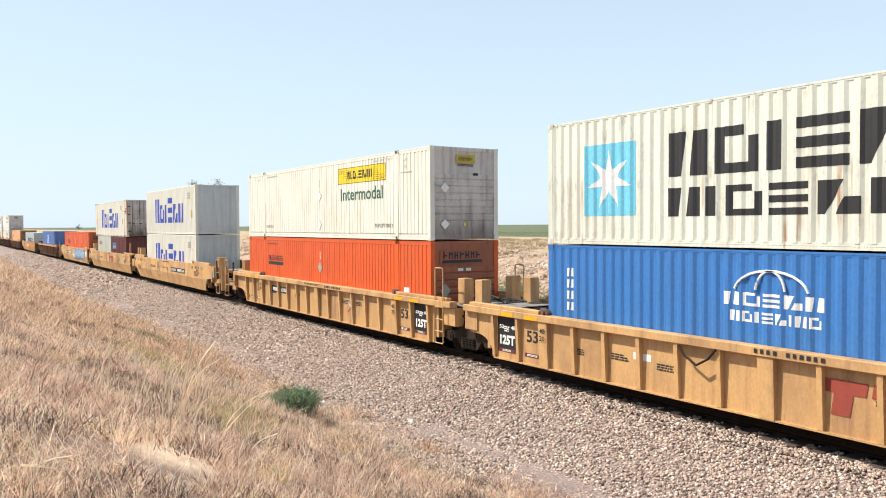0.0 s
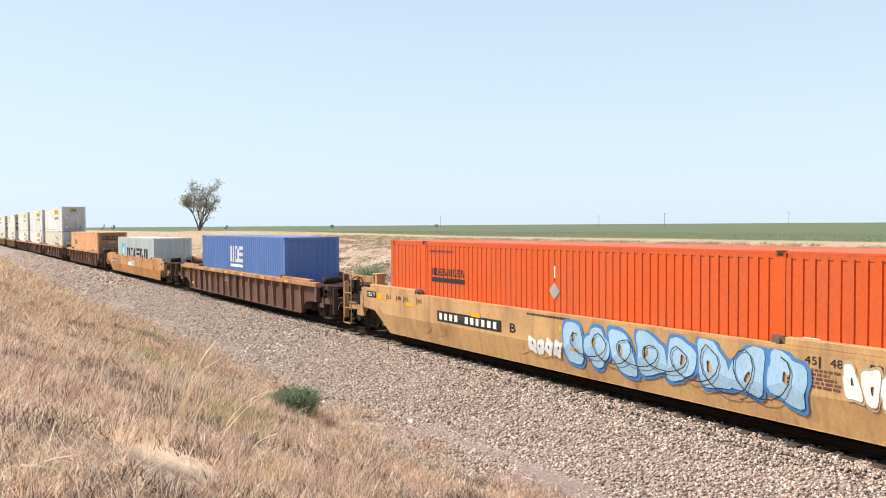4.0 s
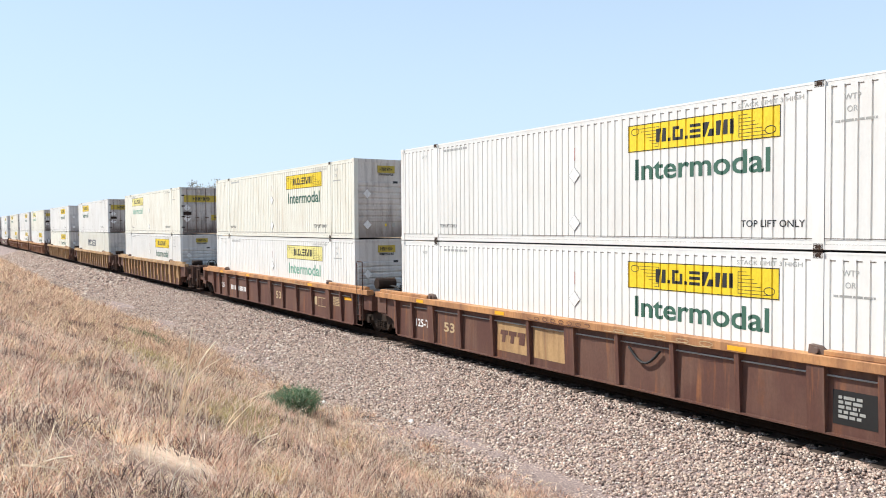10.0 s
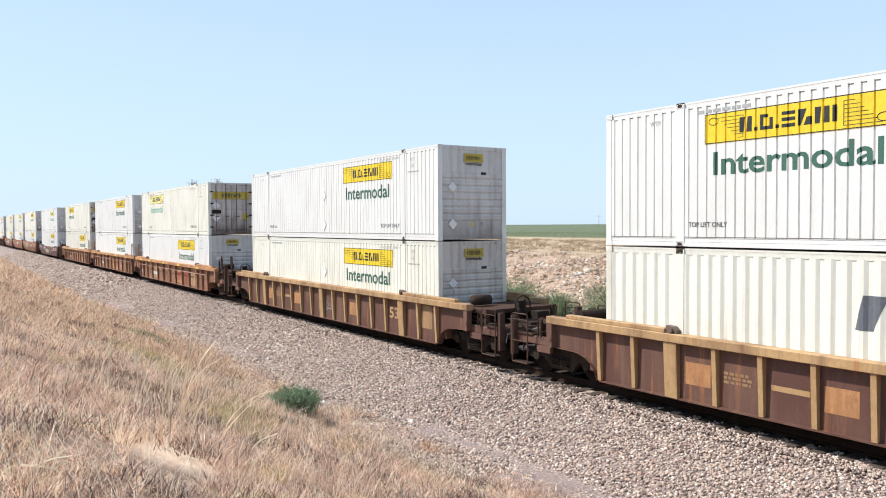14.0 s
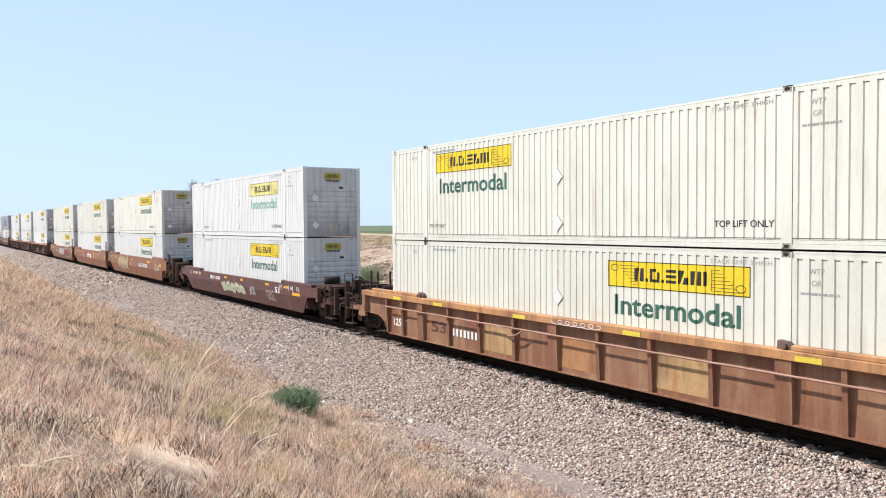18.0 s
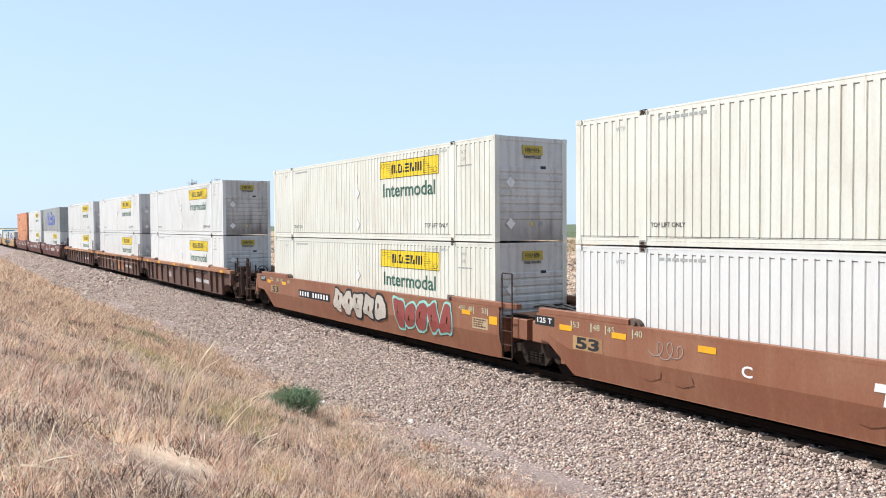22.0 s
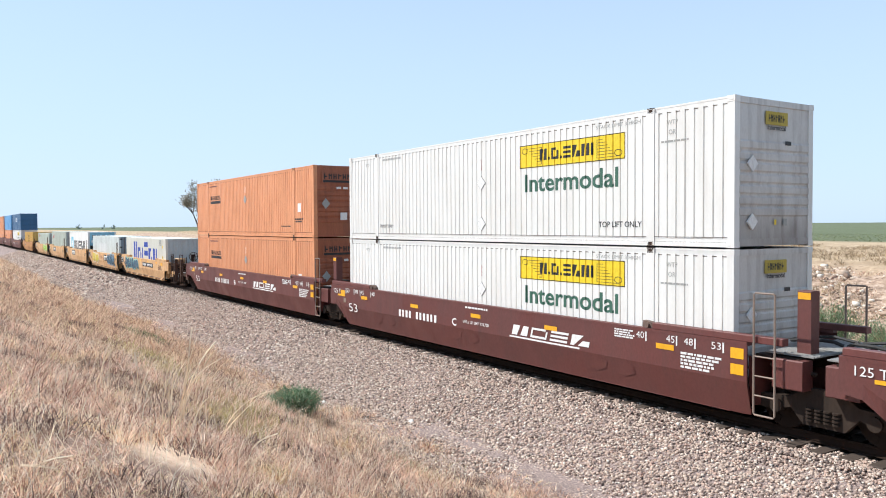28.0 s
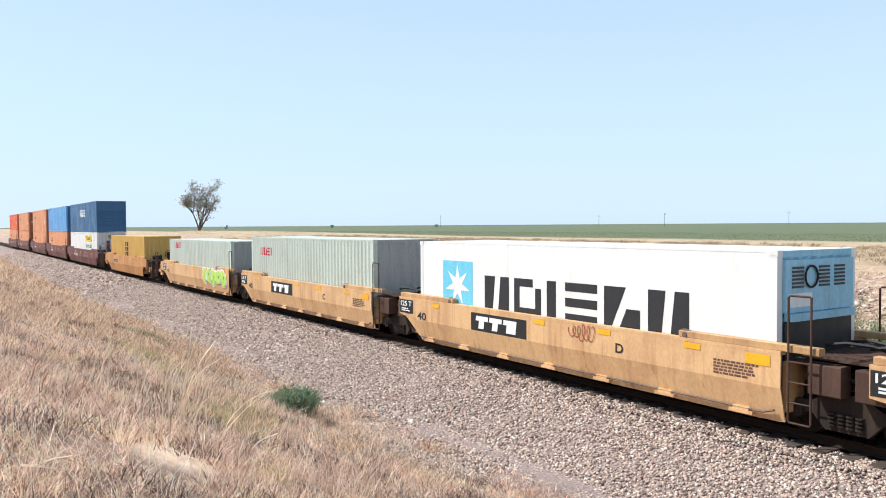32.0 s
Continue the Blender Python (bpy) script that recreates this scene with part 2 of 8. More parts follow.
def thing(name, m, label, category, group="", kind=""):
    ob = new(name)
    ob.empty_display_size = 0.3
    ob.matrix_basis = m
    return tagged(ob, label, category, group, kind)


def lettering(body, width, height, bold=0.0):
    """A flat mesh of the built-in font, in the plane x-z, facing -y, its lower left corner at the origin."""
    k = ("font", body, width, height, bold)
    if k not in CACHE:
        cu = bpy.data.curves.new("lettering", "FONT")
        cu.body, cu.size, cu.offset, cu.resolution_u = body, 1.0, bold, 3
        ob = bpy.data.objects.new("lettering", cu)
        me = bpy.data.meshes.new_from_object(ob)
        co = np.empty(len(me.vertices) * 3)
        me.vertices.foreach_get("co", co)
        co = co.reshape(-1, 3)
        lo, hi = co.min(0), co.max(0)
        x = (co[:, 0] - lo[0]) / (hi[0] - lo[0]) * width
        z = (co[:, 1] - lo[1]) / (hi[1] - lo[1]) * height
        g = Geo()
        g.v = [(float(a), 0.0, float(b)) for a, b in zip(x, z)]
        g.f = [tuple(p.vertices) for p in me.polygons]
        bpy.data.objects.remove(ob)
        CACHE[k] = g
    return CACHE[k]


def write(body, x, z, w, h, y, material, parent, bold=0.0, name="lettering", label=""):
    """Painted words on a face that looks to -y."""
    wall = WALL_OF.get(parent.name) if h > 0.3 and y else None
    k = ("word", body, w, h, bold, material.name) + ((round(x, 2), round(z, 2), wall[0]) if wall else ())
    if k not in CACHE:
        g = lettering(body, w, h, bold)
        if wall:
            laid = Geo()
            laid.v, laid.f = [(a + x, 0.0, b + z) for a, _, b in g.v], g.f
            g = on_wall(laid, parent)
        me = bpy.data.meshes.new(name)
        me.from_pydata(g.v, [], g.f)
        me.materials.append(material)
        CACHE[k] = me
    ob = new(name, CACHE[k])
    ob.parent = parent
    ob.matrix_basis = Matrix() if wall else pose(x, y, z)
    if label:
        ob["label"] = label
    return ob

# ---- containers ----
W = 2.591
HALF = W / 2
HC, STD = 2.896, 2.591
BASE = 0.375         # floor of a well above the rail
FEET = {20: 6.058, 40: 12.192, 45: 13.716, 53: 16.154}


def corr_line(x0, x1, kind):
    """(x, depth) stations of a corrugated wall."""
    out = [(x0, 0.0)]
    if kind == "flat":
        return out + [(x1, 0.0)]
    if kind == "post":       # flat sheet with narrow grooves
        n = max(1, round((x1 - x0) / 0.213))
        p = (x1 - x0) / n
        for i in range(n):
            c = x0 + (i + 0.5) * p
            out += [(c - 0.018, 0.0), (c - 0.010, 0.024), (c + 0.008, 0.024), (c + 0.016, 0.0)]
    else:                    # deep trapezoids
        n = max(1, round((x1 - x0) / 0.278))
        p = (x1 - x0) / n
        for i in range(n):
            a = x0 + i * p
            out += [(a + 0.13 * p, 0.0), (a + 0.37 * p, 0.036), (a + 0.63 * p, 0.036), (a + 0.87 * p, 0.0)]
    return out + [(x1, 0.0)]


def corr_wall(g, x0, x1, z0, z1, kind, y, sign=-1, lift=0.0):
    st = corr_line(x0, x1, kind)
    n = len(g.v)
    for x, d in st:
        g.v += [(x, y - sign * d + sign * lift, z0), (x, y - sign * d + sign * lift, z1)]
    for i in range(len(st) - 1):
        a = n + 2 * i
        g.f.append((a, a + 2, a + 3, a + 1))


def corr_patch(g, x0, x1, z0, z1, wall, kind, y, lift=0.004):
    """A painted patch that follows the corrugation of the wall (wx0, wx1)."""
    st = [(x, d) for x, d in corr_line(*wall, kind)]
    xs = [a for a, _ in st]
    ds = [d for _, d in st]
    keep = [(x0, float(np.interp(x0, xs, ds)))] + [(x, d) for x, d in st if x0 < x < x1] + [(x1, float(np.interp(x1, xs, ds)))]
    n = len(g.v)
    for x, d in keep:
        g.v += [(x, y + d - lift, z0), (x, y + d - lift, z1)]
    for i in range(len(keep) - 1):
        a = n + 2 * i
        g.f.append((a, a + 2, a + 3, a + 1))


WALL_OF = {}         # wall kind and bays of every container


def on_wall(g, c, lift=0.004):
    """Lays flat polygons onto a container's corrugated near wall, cut at every fold."""
    kind, bays_ = WALL_OF[c.name]
    st = []
    for a, b in bays_:
        st += corr_line(a, b, kind)
    xs, ds = [q[0] for q in st], [q[1] for q in st]
    polys, out = [[g.v[i] for i in f] for f in g.f], Geo()
    for poly in polys:
        lo, hi = min(p[0] for p in poly), max(p[0] for p in poly)
        cuts = [lo] + [q for q in xs if lo < q < hi] + [hi]
        for a, b in zip(cuts[:-1], cuts[1:]):
            if b - a < 1e-6:
                continue
            cell = poly
            for lim, sg in ((a, 1), (b, -1)):
                keep = []
                for i, p0 in enumerate(cell):
                    p1 = cell[(i + 1) % len(cell)]
                    d0, d1 = sg * (p0[0] - lim), sg * (p1[0] - lim)
                    if d0 >= 0:
                        keep.append(p0)
                    if d0 * d1 < 0:
                        t = d0 / (d0 - d1)
                        keep.append(tuple(u + (v - u) * t for u, v in zip(p0, p1)))
                cell = keep
                if len(cell) < 3:
                    break
            if len(cell) < 3:
                continue
            mid = (a + b) / 2
            j = min(max(int(np.searchsorted(xs, mid)), 1), len(xs) - 1)
            x0_, x1_, d0, d1 = xs[j - 1], xs[j], ds[j - 1], ds[j]
            out.poly([(x, CY + d0 + (d1 - d0) * ((x - x0_) / max(1e-6, x1_ - x0_)) - lift, z) for x, _, z in cell])
    return out


def casting(g):
    g.box(-0.089, 0.089, -0.081, 0.081, 0, 0.118)
    g.box(-0.05, 0.05, -0.084, -0.08, 0.03, 0.09)


def container(m, feet, body, label, h=HC, door_front=False, nose=None, door=None, roof=None, post=None, frame_mat=None, group="containers on the train", flat=False, deep=False):
    """An empty box with walls, frame and doors. Its origin is at the bottom centre; it is never turned, door_front puts the doors at +x."""
    L = FEET[feet]
    kind = "flat" if flat else ("post" if feet == 53 and not deep else "trap")
    c = thing("shipping_container", m, label, "container", group)
    nose, door, roof, post = nose or body, door or body, roof or body, post or body
    k = (feet, round(h, 2), body.name, kind)
    hx = L / 2
    br = 0.2 if feet == 53 else 0.14
    tr = 0.13 if feet == 53 else 0.075
    mids = (-6.02, 6.02) if feet in (45, 53) else ()
    bays = [-hx + 0.15] + [q for mx in mids for q in (mx - 0.11, mx + 0.11)] + [hx - 0.15]
    for sgn in (-1, 1):
        y = sgn * (HALF - 0.012)

        def wall(g, y=y, sgn=sgn):
            for i in range(0, len(bays), 2):
                corr_wall(g, bays[i], bays[i + 1], br - 0.02, h - tr + 0.01, kind, y, sgn)
        part("side_wall", wall, body, c, key=("wall", sgn) + k)
        if kind == "post" and sgn < 0:
            # dark dashes that draw the shadow in each groove's upper end
            def notches(g, y=y):
                for a, b in zip(bays[::2], bays[1::2]):
                    n = max(1, round((b - a) / 0.213))
                    for q in range(n):
                        xq = a + (q + 0.5) * (b - a) / n
                        g.box(xq - 0.014, xq + 0.085, y - 0.0035, y + 0.004, h - tr - 0.027, h - tr - 0.008)
            part("groove_tops", notches, WARMSHADE if body in (ORANGE, ORANGE2, TANOR) else SHADE, c, key=("notch",) + k)["kind"] = "stuff"
            part("wall_seam", lambda g, y=y: g.box(bays[0], bays[-1], y - 0.003, y + 0.006, br - 0.005, br + 0.008), WARMSHADE if body in (ORANGE, ORANGE2, TANOR) else SHADE, c, key=("seam",) + k)
        part("top_rail", lambda g, s=sgn: g.box(-hx + 0.08, hx - 0.08, s * (HALF - 0.07) - 0.035, s * (HALF - 0.07) + 0.035 + 0.03 * s, h - tr, h - 0.006), post, c, key=("trail", sgn, post.name) + k)
        part("bottom_rail", lambda g, s=sgn: (g.box(-hx + 0.08, hx - 0.08, s * (HALF - 0.05) - 0.04, s * (HALF - 0.05) + 0.04, 0.012, br * 0.5), g.box(-hx + 0.08, hx - 0.08, s * (HALF - 0.06) - 0.04, s * (HALF - 0.06) + 0.04, br * 0.5 + 0.004, br)), post, c, key=("brail", sgn, post.name) + k)
        for e in (-1, 1):
            part("corner_post", lambda g, s=sgn, e=e: g.box(e * (hx - 0.085) - 0.075, e * (hx - 0.085) + 0.075, s * (HALF - 0.085) - 0.08, s * (HALF - 0.085) + 0.08, 0.1, h - 0.1), post, c, key=("post", sgn, e, post.name) + k)
        for mx in mids:
            part("lift_post", lambda g, s=sgn, q=mx: g.box(q - 0.105, q + 0.105, s * (HALF - 0.06) - 0.06, s * (HALF - 0.06) + 0.055, 0.02, h - 0.02), post, c, key=("lpost", sgn, mx, post.name) + k)
        for x in [-hx + 0.09, hx - 0.09] + (list(mids) if sgn < 0 else []):
            for z in (0.0, h - 0.118):
                part("corner_casting", casting, STEEL if x in mids else (frame_mat or post), c, at=pose(x, sgn * (HALF - 0.081), z, 0, 0, 0 if sgn < 0 else 180), key=("casting",))
    part("roof", lambda g: g.box(-hx + 0.06, hx - 0.06, -HALF + 0.03, HALF - 0.03, h - 0.045, h - 0.012), roof, c, key=("roof", roof.name) + k)
    part("floor", lambda g: g.box(-hx + 0.06, hx - 0.06, -HALF + 0.05, HALF - 0.05, 0.05, 0.12), STEEL, c, key=("floor",) + k)
    ed, en = (1, -1) if door_front else (-1, 1)
    # closed end
    if feet == 53:
        def endwall(g):
            x = en * (hx - 0.03)
            prof = [(x, 0.1)]
            for i in range(7):
                z = 0.6 + 0.215 * i
                prof += [(x, z), (x + en * 0.026, z + 0.035), (x + en * 0.026, z + 0.15), (x, z + 0.185)]
            prof += [(x, h - 0.08), (x - en * 0.04, h - 0.08), (x - en * 0.04, 0.1)]
            g.extrude(prof, -HALF + 0.16, HALF - 0.16, "y")
    else:
        def endwall(g):
            st = corr_line(-HALF + 0.15, HALF - 0.15, "trap")
            n = len(g.v)
            for q, d in st:
                g.v += [(en * (hx - 0.02 - d), q, 0.12), (en * (hx - 0.02 - d), q, h - 0.08)]
            for i in range(len(st) - 1):
                a = n + 2 * i
                g.f.append((a, a + 2, a + 3, a + 1))
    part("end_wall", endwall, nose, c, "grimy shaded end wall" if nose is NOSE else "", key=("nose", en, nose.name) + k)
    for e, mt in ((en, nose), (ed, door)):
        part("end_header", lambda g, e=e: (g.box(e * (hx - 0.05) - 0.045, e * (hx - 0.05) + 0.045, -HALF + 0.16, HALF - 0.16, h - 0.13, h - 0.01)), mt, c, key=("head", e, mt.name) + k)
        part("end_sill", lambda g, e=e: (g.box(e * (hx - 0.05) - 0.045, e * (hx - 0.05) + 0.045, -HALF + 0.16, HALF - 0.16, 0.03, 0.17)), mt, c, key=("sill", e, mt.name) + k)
    # doors
    for s in (-1, 1):
        def leaf(g, s=s):
            x = ed * (hx - 0.05)
            ya, yb = sorted((s * 0.012, s * (HALF - 0.17)))
            prof = [(x, 0.18)]
            for i in range(4):
                z = 0.28 + i * (h - 0.6) / 4
                zz = z + (h - 0.6) / 4 - 0.1
                prof += [(x, z), (x + ed * 0.02, z + 0.02), (x + ed * 0.02, zz - 0.02), (x, zz)]
            prof += [(x, h - 0.14), (x - ed * 0.05, h - 0.14), (x - ed * 0.05, 0.18)]
            g.extrude(prof, ya, yb, "y")
        dl = part("door", leaf, door, c, key=("leaf", ed, s, door.name) + k)
        for q in (0.3, 0.85) if door_front else ():
            part("lock_rod", lambda g, q=q, s=s: (g.tube([(ed * (hx - 0.005), s * q, 0.1), (ed * (hx - 0.005), s * q, h - 0.08)], 0.02, 6), g.box(ed * (hx - 0.005) - 0.03, ed * (hx - 0.005) + 0.03, s * q - 0.05, s * q + 0.16, 1.0, 1.06)), RODM, dl, key=("rod", ed, s, q) + k)
        for i in range(4 if door_front else 0):
            part("hinge", lambda g, i=i, s=s: g.box(ed * (hx - 0.03) - 0.03, ed * (hx - 0.03) + 0.03, s * (HALF - 0.2) - 0.09, s * (HALF - 0.2) + 0.09, 0.4 + i * 0.65, 0.47 + i * 0.65), STEEL, dl, key=("hinge", ed, s, i) + k)
    WALL_OF[c.name] = (kind, [(bays[i], bays[i + 1]) for i in range(0, len(bays), 2)])
    return c


def slab(name, x0, x1, z0, z1, material, parent, y=-HALF + 0.007, label=""):
    """A thin painted plate on a face that looks to -y."""
    return part(name, lambda g: g.box(x0, x1, y, y + 0.004, z0, z1), material, parent, label)


def glyphs(pattern, x0, x1, z0, z1, material, parent, y=-HALF + 0.007, slant=0.0, name="logo_mark", label="", ink_heavy=False):
    """A mark drawn as a row of plain shapes that spell nothing: blocks, frames, bands and wedges, capitals tall, small ones low, . a dot."""
    wide = {"I": 0.42, ".": 0.26, "i": 0.42}
    tot = sum(wide.get(ch, 1.0) + 0.2 for ch in pattern) - 0.2
    u = (x1 - x0) / tot
    x = x0
    g = Geo()
    H = z1 - z0

    def quad(*pts):
        g.poly([(px + slant * (pz - z0), y, pz) for px, pz in pts])

    def rect(a, b, c, d):
        quad((a, c), (b, c), (b, d), (a, d))

    n = 0
    for ch in pattern:
        w = wide.get(ch, 1.0) * u
        zt = z1 if not ch.islower() else z0 + 0.74 * H
        h = zt - z0
        t = min(0.27 * u, 0.24 * H)
        if ch == ".":
            rect(x, x + w, z0, z0 + w)
        elif ch in "Ii":
            rect(x, x + w * 0.75, z0, zt)
        else:
            k = n % 4
            n += 1
            if k == 0:       # two leaning wedges
                quad((x, z0), (x + w * 0.34, z0), (x + w * 0.44, zt), (x, zt))
                quad((x + w * 0.56, z0), (x + w, z0), (x + w, zt), (x + w * 0.66, zt))
            elif k == 1:     # a square ring cut once
                rect(x, x + t, z0, zt)
                rect(x + w - t, x + w, z0, zt - t)
                rect(x + t, x + w - t, z0, z0 + t * 0.9)
                rect(x + t, x + w - t * 1.4, zt - t * 0.9, zt)
            elif k == 2:     # three bands
                for q in (0.0, 0.39, 0.78):
                    rect(x, x + w, z0 + q * h, z0 + (q + 0.22) * h)
            else:            # a block split by a slanting gap
                quad((x, z0), (x + w * 0.2, z0), (x + w * 0.62, zt), (x, zt))
                quad((x + w * 0.42, z0), (x + w, z0), (x + w, zt * 0.5 + z0 * 0.5), (x + w * 0.63, zt * 0.5 + z0 * 0.5))
        x += w + 0.2 * u
    wall = WALL_OF.get(parent.name)
    if wall:
        g = on_wall(g, parent, 0.004 if y >= FY else 0.007)
    return part(name, g, material, parent, label, key=(pattern, round(x0, 3), round(x1, 3), round(z0, 3), round(z1, 3), round(y, 3), slant, wall[0] if wall else ""))


def bars(x0, x1, z0, z1, rows, material, parent, y, seed=1, name="small_print"):
    """Writing too small to read: rows of short bars."""
    rnd = random.Random(seed)
    g = Geo()
    h = (z1 - z0) / rows
    for r in range(rows):
        x = x0
        end = x1 - (x1 - x0) * rnd.uniform(0, 0.3) * (rows > 1)
        z = z1 - (r + 1) * h
        while x < end - 0.02:
            w = min(rnd.uniform(1.2, 4.0) * h * 0.6, end - x)
            g.poly([(x, y, z + 0.2 * h), (x + w, y, z + 0.2 * h), (x + w, y, z + 0.85 * h), (x, y, z + 0.85 * h)])
            x += w + 0.35 * h
    return part(name, g, material, parent, key=("bars", x0, x1, z0, z1, rows, y, seed))


FY = -HALF + 0.007   # just proud of a container's face
CY = -HALF + 0.012   # plane of its corrugated wall


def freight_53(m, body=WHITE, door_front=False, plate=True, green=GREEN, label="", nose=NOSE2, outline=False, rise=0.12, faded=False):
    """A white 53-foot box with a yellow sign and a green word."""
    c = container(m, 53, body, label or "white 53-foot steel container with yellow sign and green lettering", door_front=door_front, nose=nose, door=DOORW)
    wallx = (-5.91, 5.91)
    s = 1.68 if not door_front else -5.42
    r = rise
    if plate:
        part("sign_panel", lambda g: corr_patch(g, s, s + 3.62, r + 1.87, r + 2.45, wallx, "post", CY), body if outline else (FADEY if faded else YEL), c, "bright yellow sign panel" if not outline else "", key=("signp", s, r))
        part("sign_border", lambda g: (g.box(s, s + 3.62, FY, FY + 0.003, r + 1.875, r + 1.893), g.box(s, s + 3.62, FY, FY + 0.003, r + 2.43, r + 2.448),
                                       g.box(s, s + 0.016, FY, FY + 0.003, r + 1.893, r + 2.43), g.box(s + 3.604, s + 3.62, FY, FY + 0.003, r + 1.893, r + 2.43)), INK, c, key=("border", s, r))
        for e in (0, 1):
            def comb(g, e=e):
                # one comb of fine lines whose ends run along a slant
                o, n, prof = (s + 0.86, 7, []) if e == 0 else (s + 2.76, 7, [])
                d = -1 if e == 0 else 1
                for i in range(n):
                    z = r + 1.94 + 0.068 * i
                    tip = o + d * (0.12 + 0.52 * (i / n if e == 0 else 1 - i / n))
                    prof += [(o + d * 0.012, z), (tip, z), (tip, z + 0.009), (o + d * 0.012, z + 0.009)]
                prof += [(o, prof[-1][1]), (o, prof[0][1])]
                g.extrude(prof, FY - 0.002, FY, "y")
            part("sign_ornament", comb, INK, c, key=("scroll", s, r, e))
            hx0, hz0 = (s + 0.2, r + 2.30) if e == 0 else (s + 3.42, r + 2.02)
            part("sign_ring", lambda g, a=hx0, b=hz0: g.tube([(a + 0.11 * math.cos(w), FY, b + 0.07 * math.sin(w)) for w in np.linspace(0, 2 * math.pi, 12, endpoint=False)], 0.007, 4, True), INK, c, key=("sring", s, r, e))
        glyphs("C.R.BRRI", s + 0.78, s + 2.68, r + 2.03, r + 2.31, INK, c, FY - 0.002)
        write("Intermodal", s + 0.2, r + 1.26, 3.22, 0.45, FY, FADEG if faded else green, c, 0.018, label="bold green word")
    tx = 4.5 if not door_front else 4.5
    write("TOP LIFT ONLY", tx, 0.40, 1.28, 0.13, FY, INK, c, 0.01)
    write("TOP LIFT ONLY", -5.8, 0.40, 0.9, 0.10, FY, INK, c, 0.01)
    write("STACK LIMIT 3 HIGH", 4.42, 2.62, 1.32, 0.08, FY, GREY, c)
    write("WTP", 6.45, 2.5, 0.28, 0.1, FY, GREY, c)
    write("OR", 6.5, 2.3, 0.18, 0.1, FY, GREY, c)
    bars(6.3, 7.0, 2.13, 2.19, 1, GREY, c, FY, 9)
    write("WTP", -6.8, 2.5, 0.28, 0.1, FY, GREY, c)
    bars(-5.6, -4.4, 2.6, 2.7, 1, GREY, c, FY, 3)
    for z in (0.5, 1.62):
        ph = part("placard_holder", lambda g, z=z: g.extrude([(0.0, z - 0.2), (0.2, z), (0.0, z + 0.2), (-0.2, z)], FY - 0.008, FY, "y"), GREY, c, key=("plac", z))
        part("placard", lambda g, z=z: g.extrude([(0.0, z - 0.18), (0.18, z), (0.0, z + 0.18), (-0.18, z)], FY - 0.016, FY - 0.008, "y"), LWHITE, ph, "white diamond placard", key=("placw", z))
    part("red_stripe", lambda g: g.box(-0.012, 0.012, FY - 0.002, FY, 1.97, 2.27), FADER, c, "thin faded red stripe", key=("rstripe",))
    en = -1 if door_front else 1
    X = en * (FEET[53] / 2 + 0.004)
    if not door_front:
        part("end_sign", lambda g: g.box(X - 0.01, X, -0.34, 0.38, 2.40, 2.66), YELD, c, "small grimy yellow sign", key=("esign",))
        glyph_end(c, X + 0.002, -0.25, 0.29, 2.46, 2.6)
        ob = write("Intermodal", 0, 0, 0.6, 0.1, 0, INK, c, 0.02)
        ob.matrix_basis = pose(X, -0.28, 2.3, 0, 0, 90)
        for (ya, yb, za, zb, mt) in ((0.25, 0.37, 0.42, 0.56, GREY), (-0.05, 0.02, 0.44, 0.54, YEL), (0.3, 0.5, 2.02, 2.1, INK)):
            part("end_label", lambda g, q=(ya, yb, za, zb): g.box(X, X + 0.002, *q), mt, c)
        for z in (0.5, 1.62):
            part("placard_holder", lambda g, z=z: g.extrude([(-0.78, z - 0.16), (-0.62, z), (-0.78, z + 0.16), (-0.94, z)], X, X + 0.03, "x"), LWHITE, c, key=("placn", z))
    else:
        q = FEET[53] / 2
        part("end_sign", lambda g: g.box(q - 0.026, q - 0.02, -1.05, 1.05, 1.98, 2.4), YELD, c, "grimy yellow sign across the doors", key=("dsign",))
        glyph_end(c, q - 0.016, -0.5, 0.62, 2.07, 2.31)
        for z in (1.62, 0.95):
            part("placard", lambda g, z=z: g.extrude([(-0.85, z - 0.22), (-0.63, z), (-0.85, z + 0.22), (-1.07, z)], q - 0.02, q + 0.006, "x"), LWHITE, c, "white diamond placard", key=("dplac", z))
        part("document_box", lambda g: g.box(q - 0.02, q + 0.03, -1.08, -0.6, 1.18, 1.38, 0.01), STEEL, c, "dark document box", key=("dbox",))
        part("door_label", lambda g: g.box(q - 0.02, q - 0.012, 0.62, 0.92, 0.85, 1.2), YELD, c, "small yellow label", key=("dlab",))
    return c


def glyph_end(c, x, y0, y1, z0, z1):
    """A dark row of plain shapes on a face that looks to +x."""
    g = Geo()
    n = 7
    for i in range(n):
        a = y0 + (y1 - y0) * i / n
        b = a + (y1 - y0) / n * 0.72
        g.box(x - 0.002, x, a, a + (b - a) * 0.35, z0, z1)
        g.box(x - 0.002, x, a, b, z0 + (0.35 + 0.2 * (i % 2)) * (z1 - z0), z0 + (0.6 + 0.2 * (i % 2)) * (z1 - z0))
        if i % 3:
            g.box(x - 0.002, x, b - (b - a) * 0.3, b, z0, z1)
    return part("logo_mark", g, INK, c, key=("gend", x, y0, y1, z0, z1))


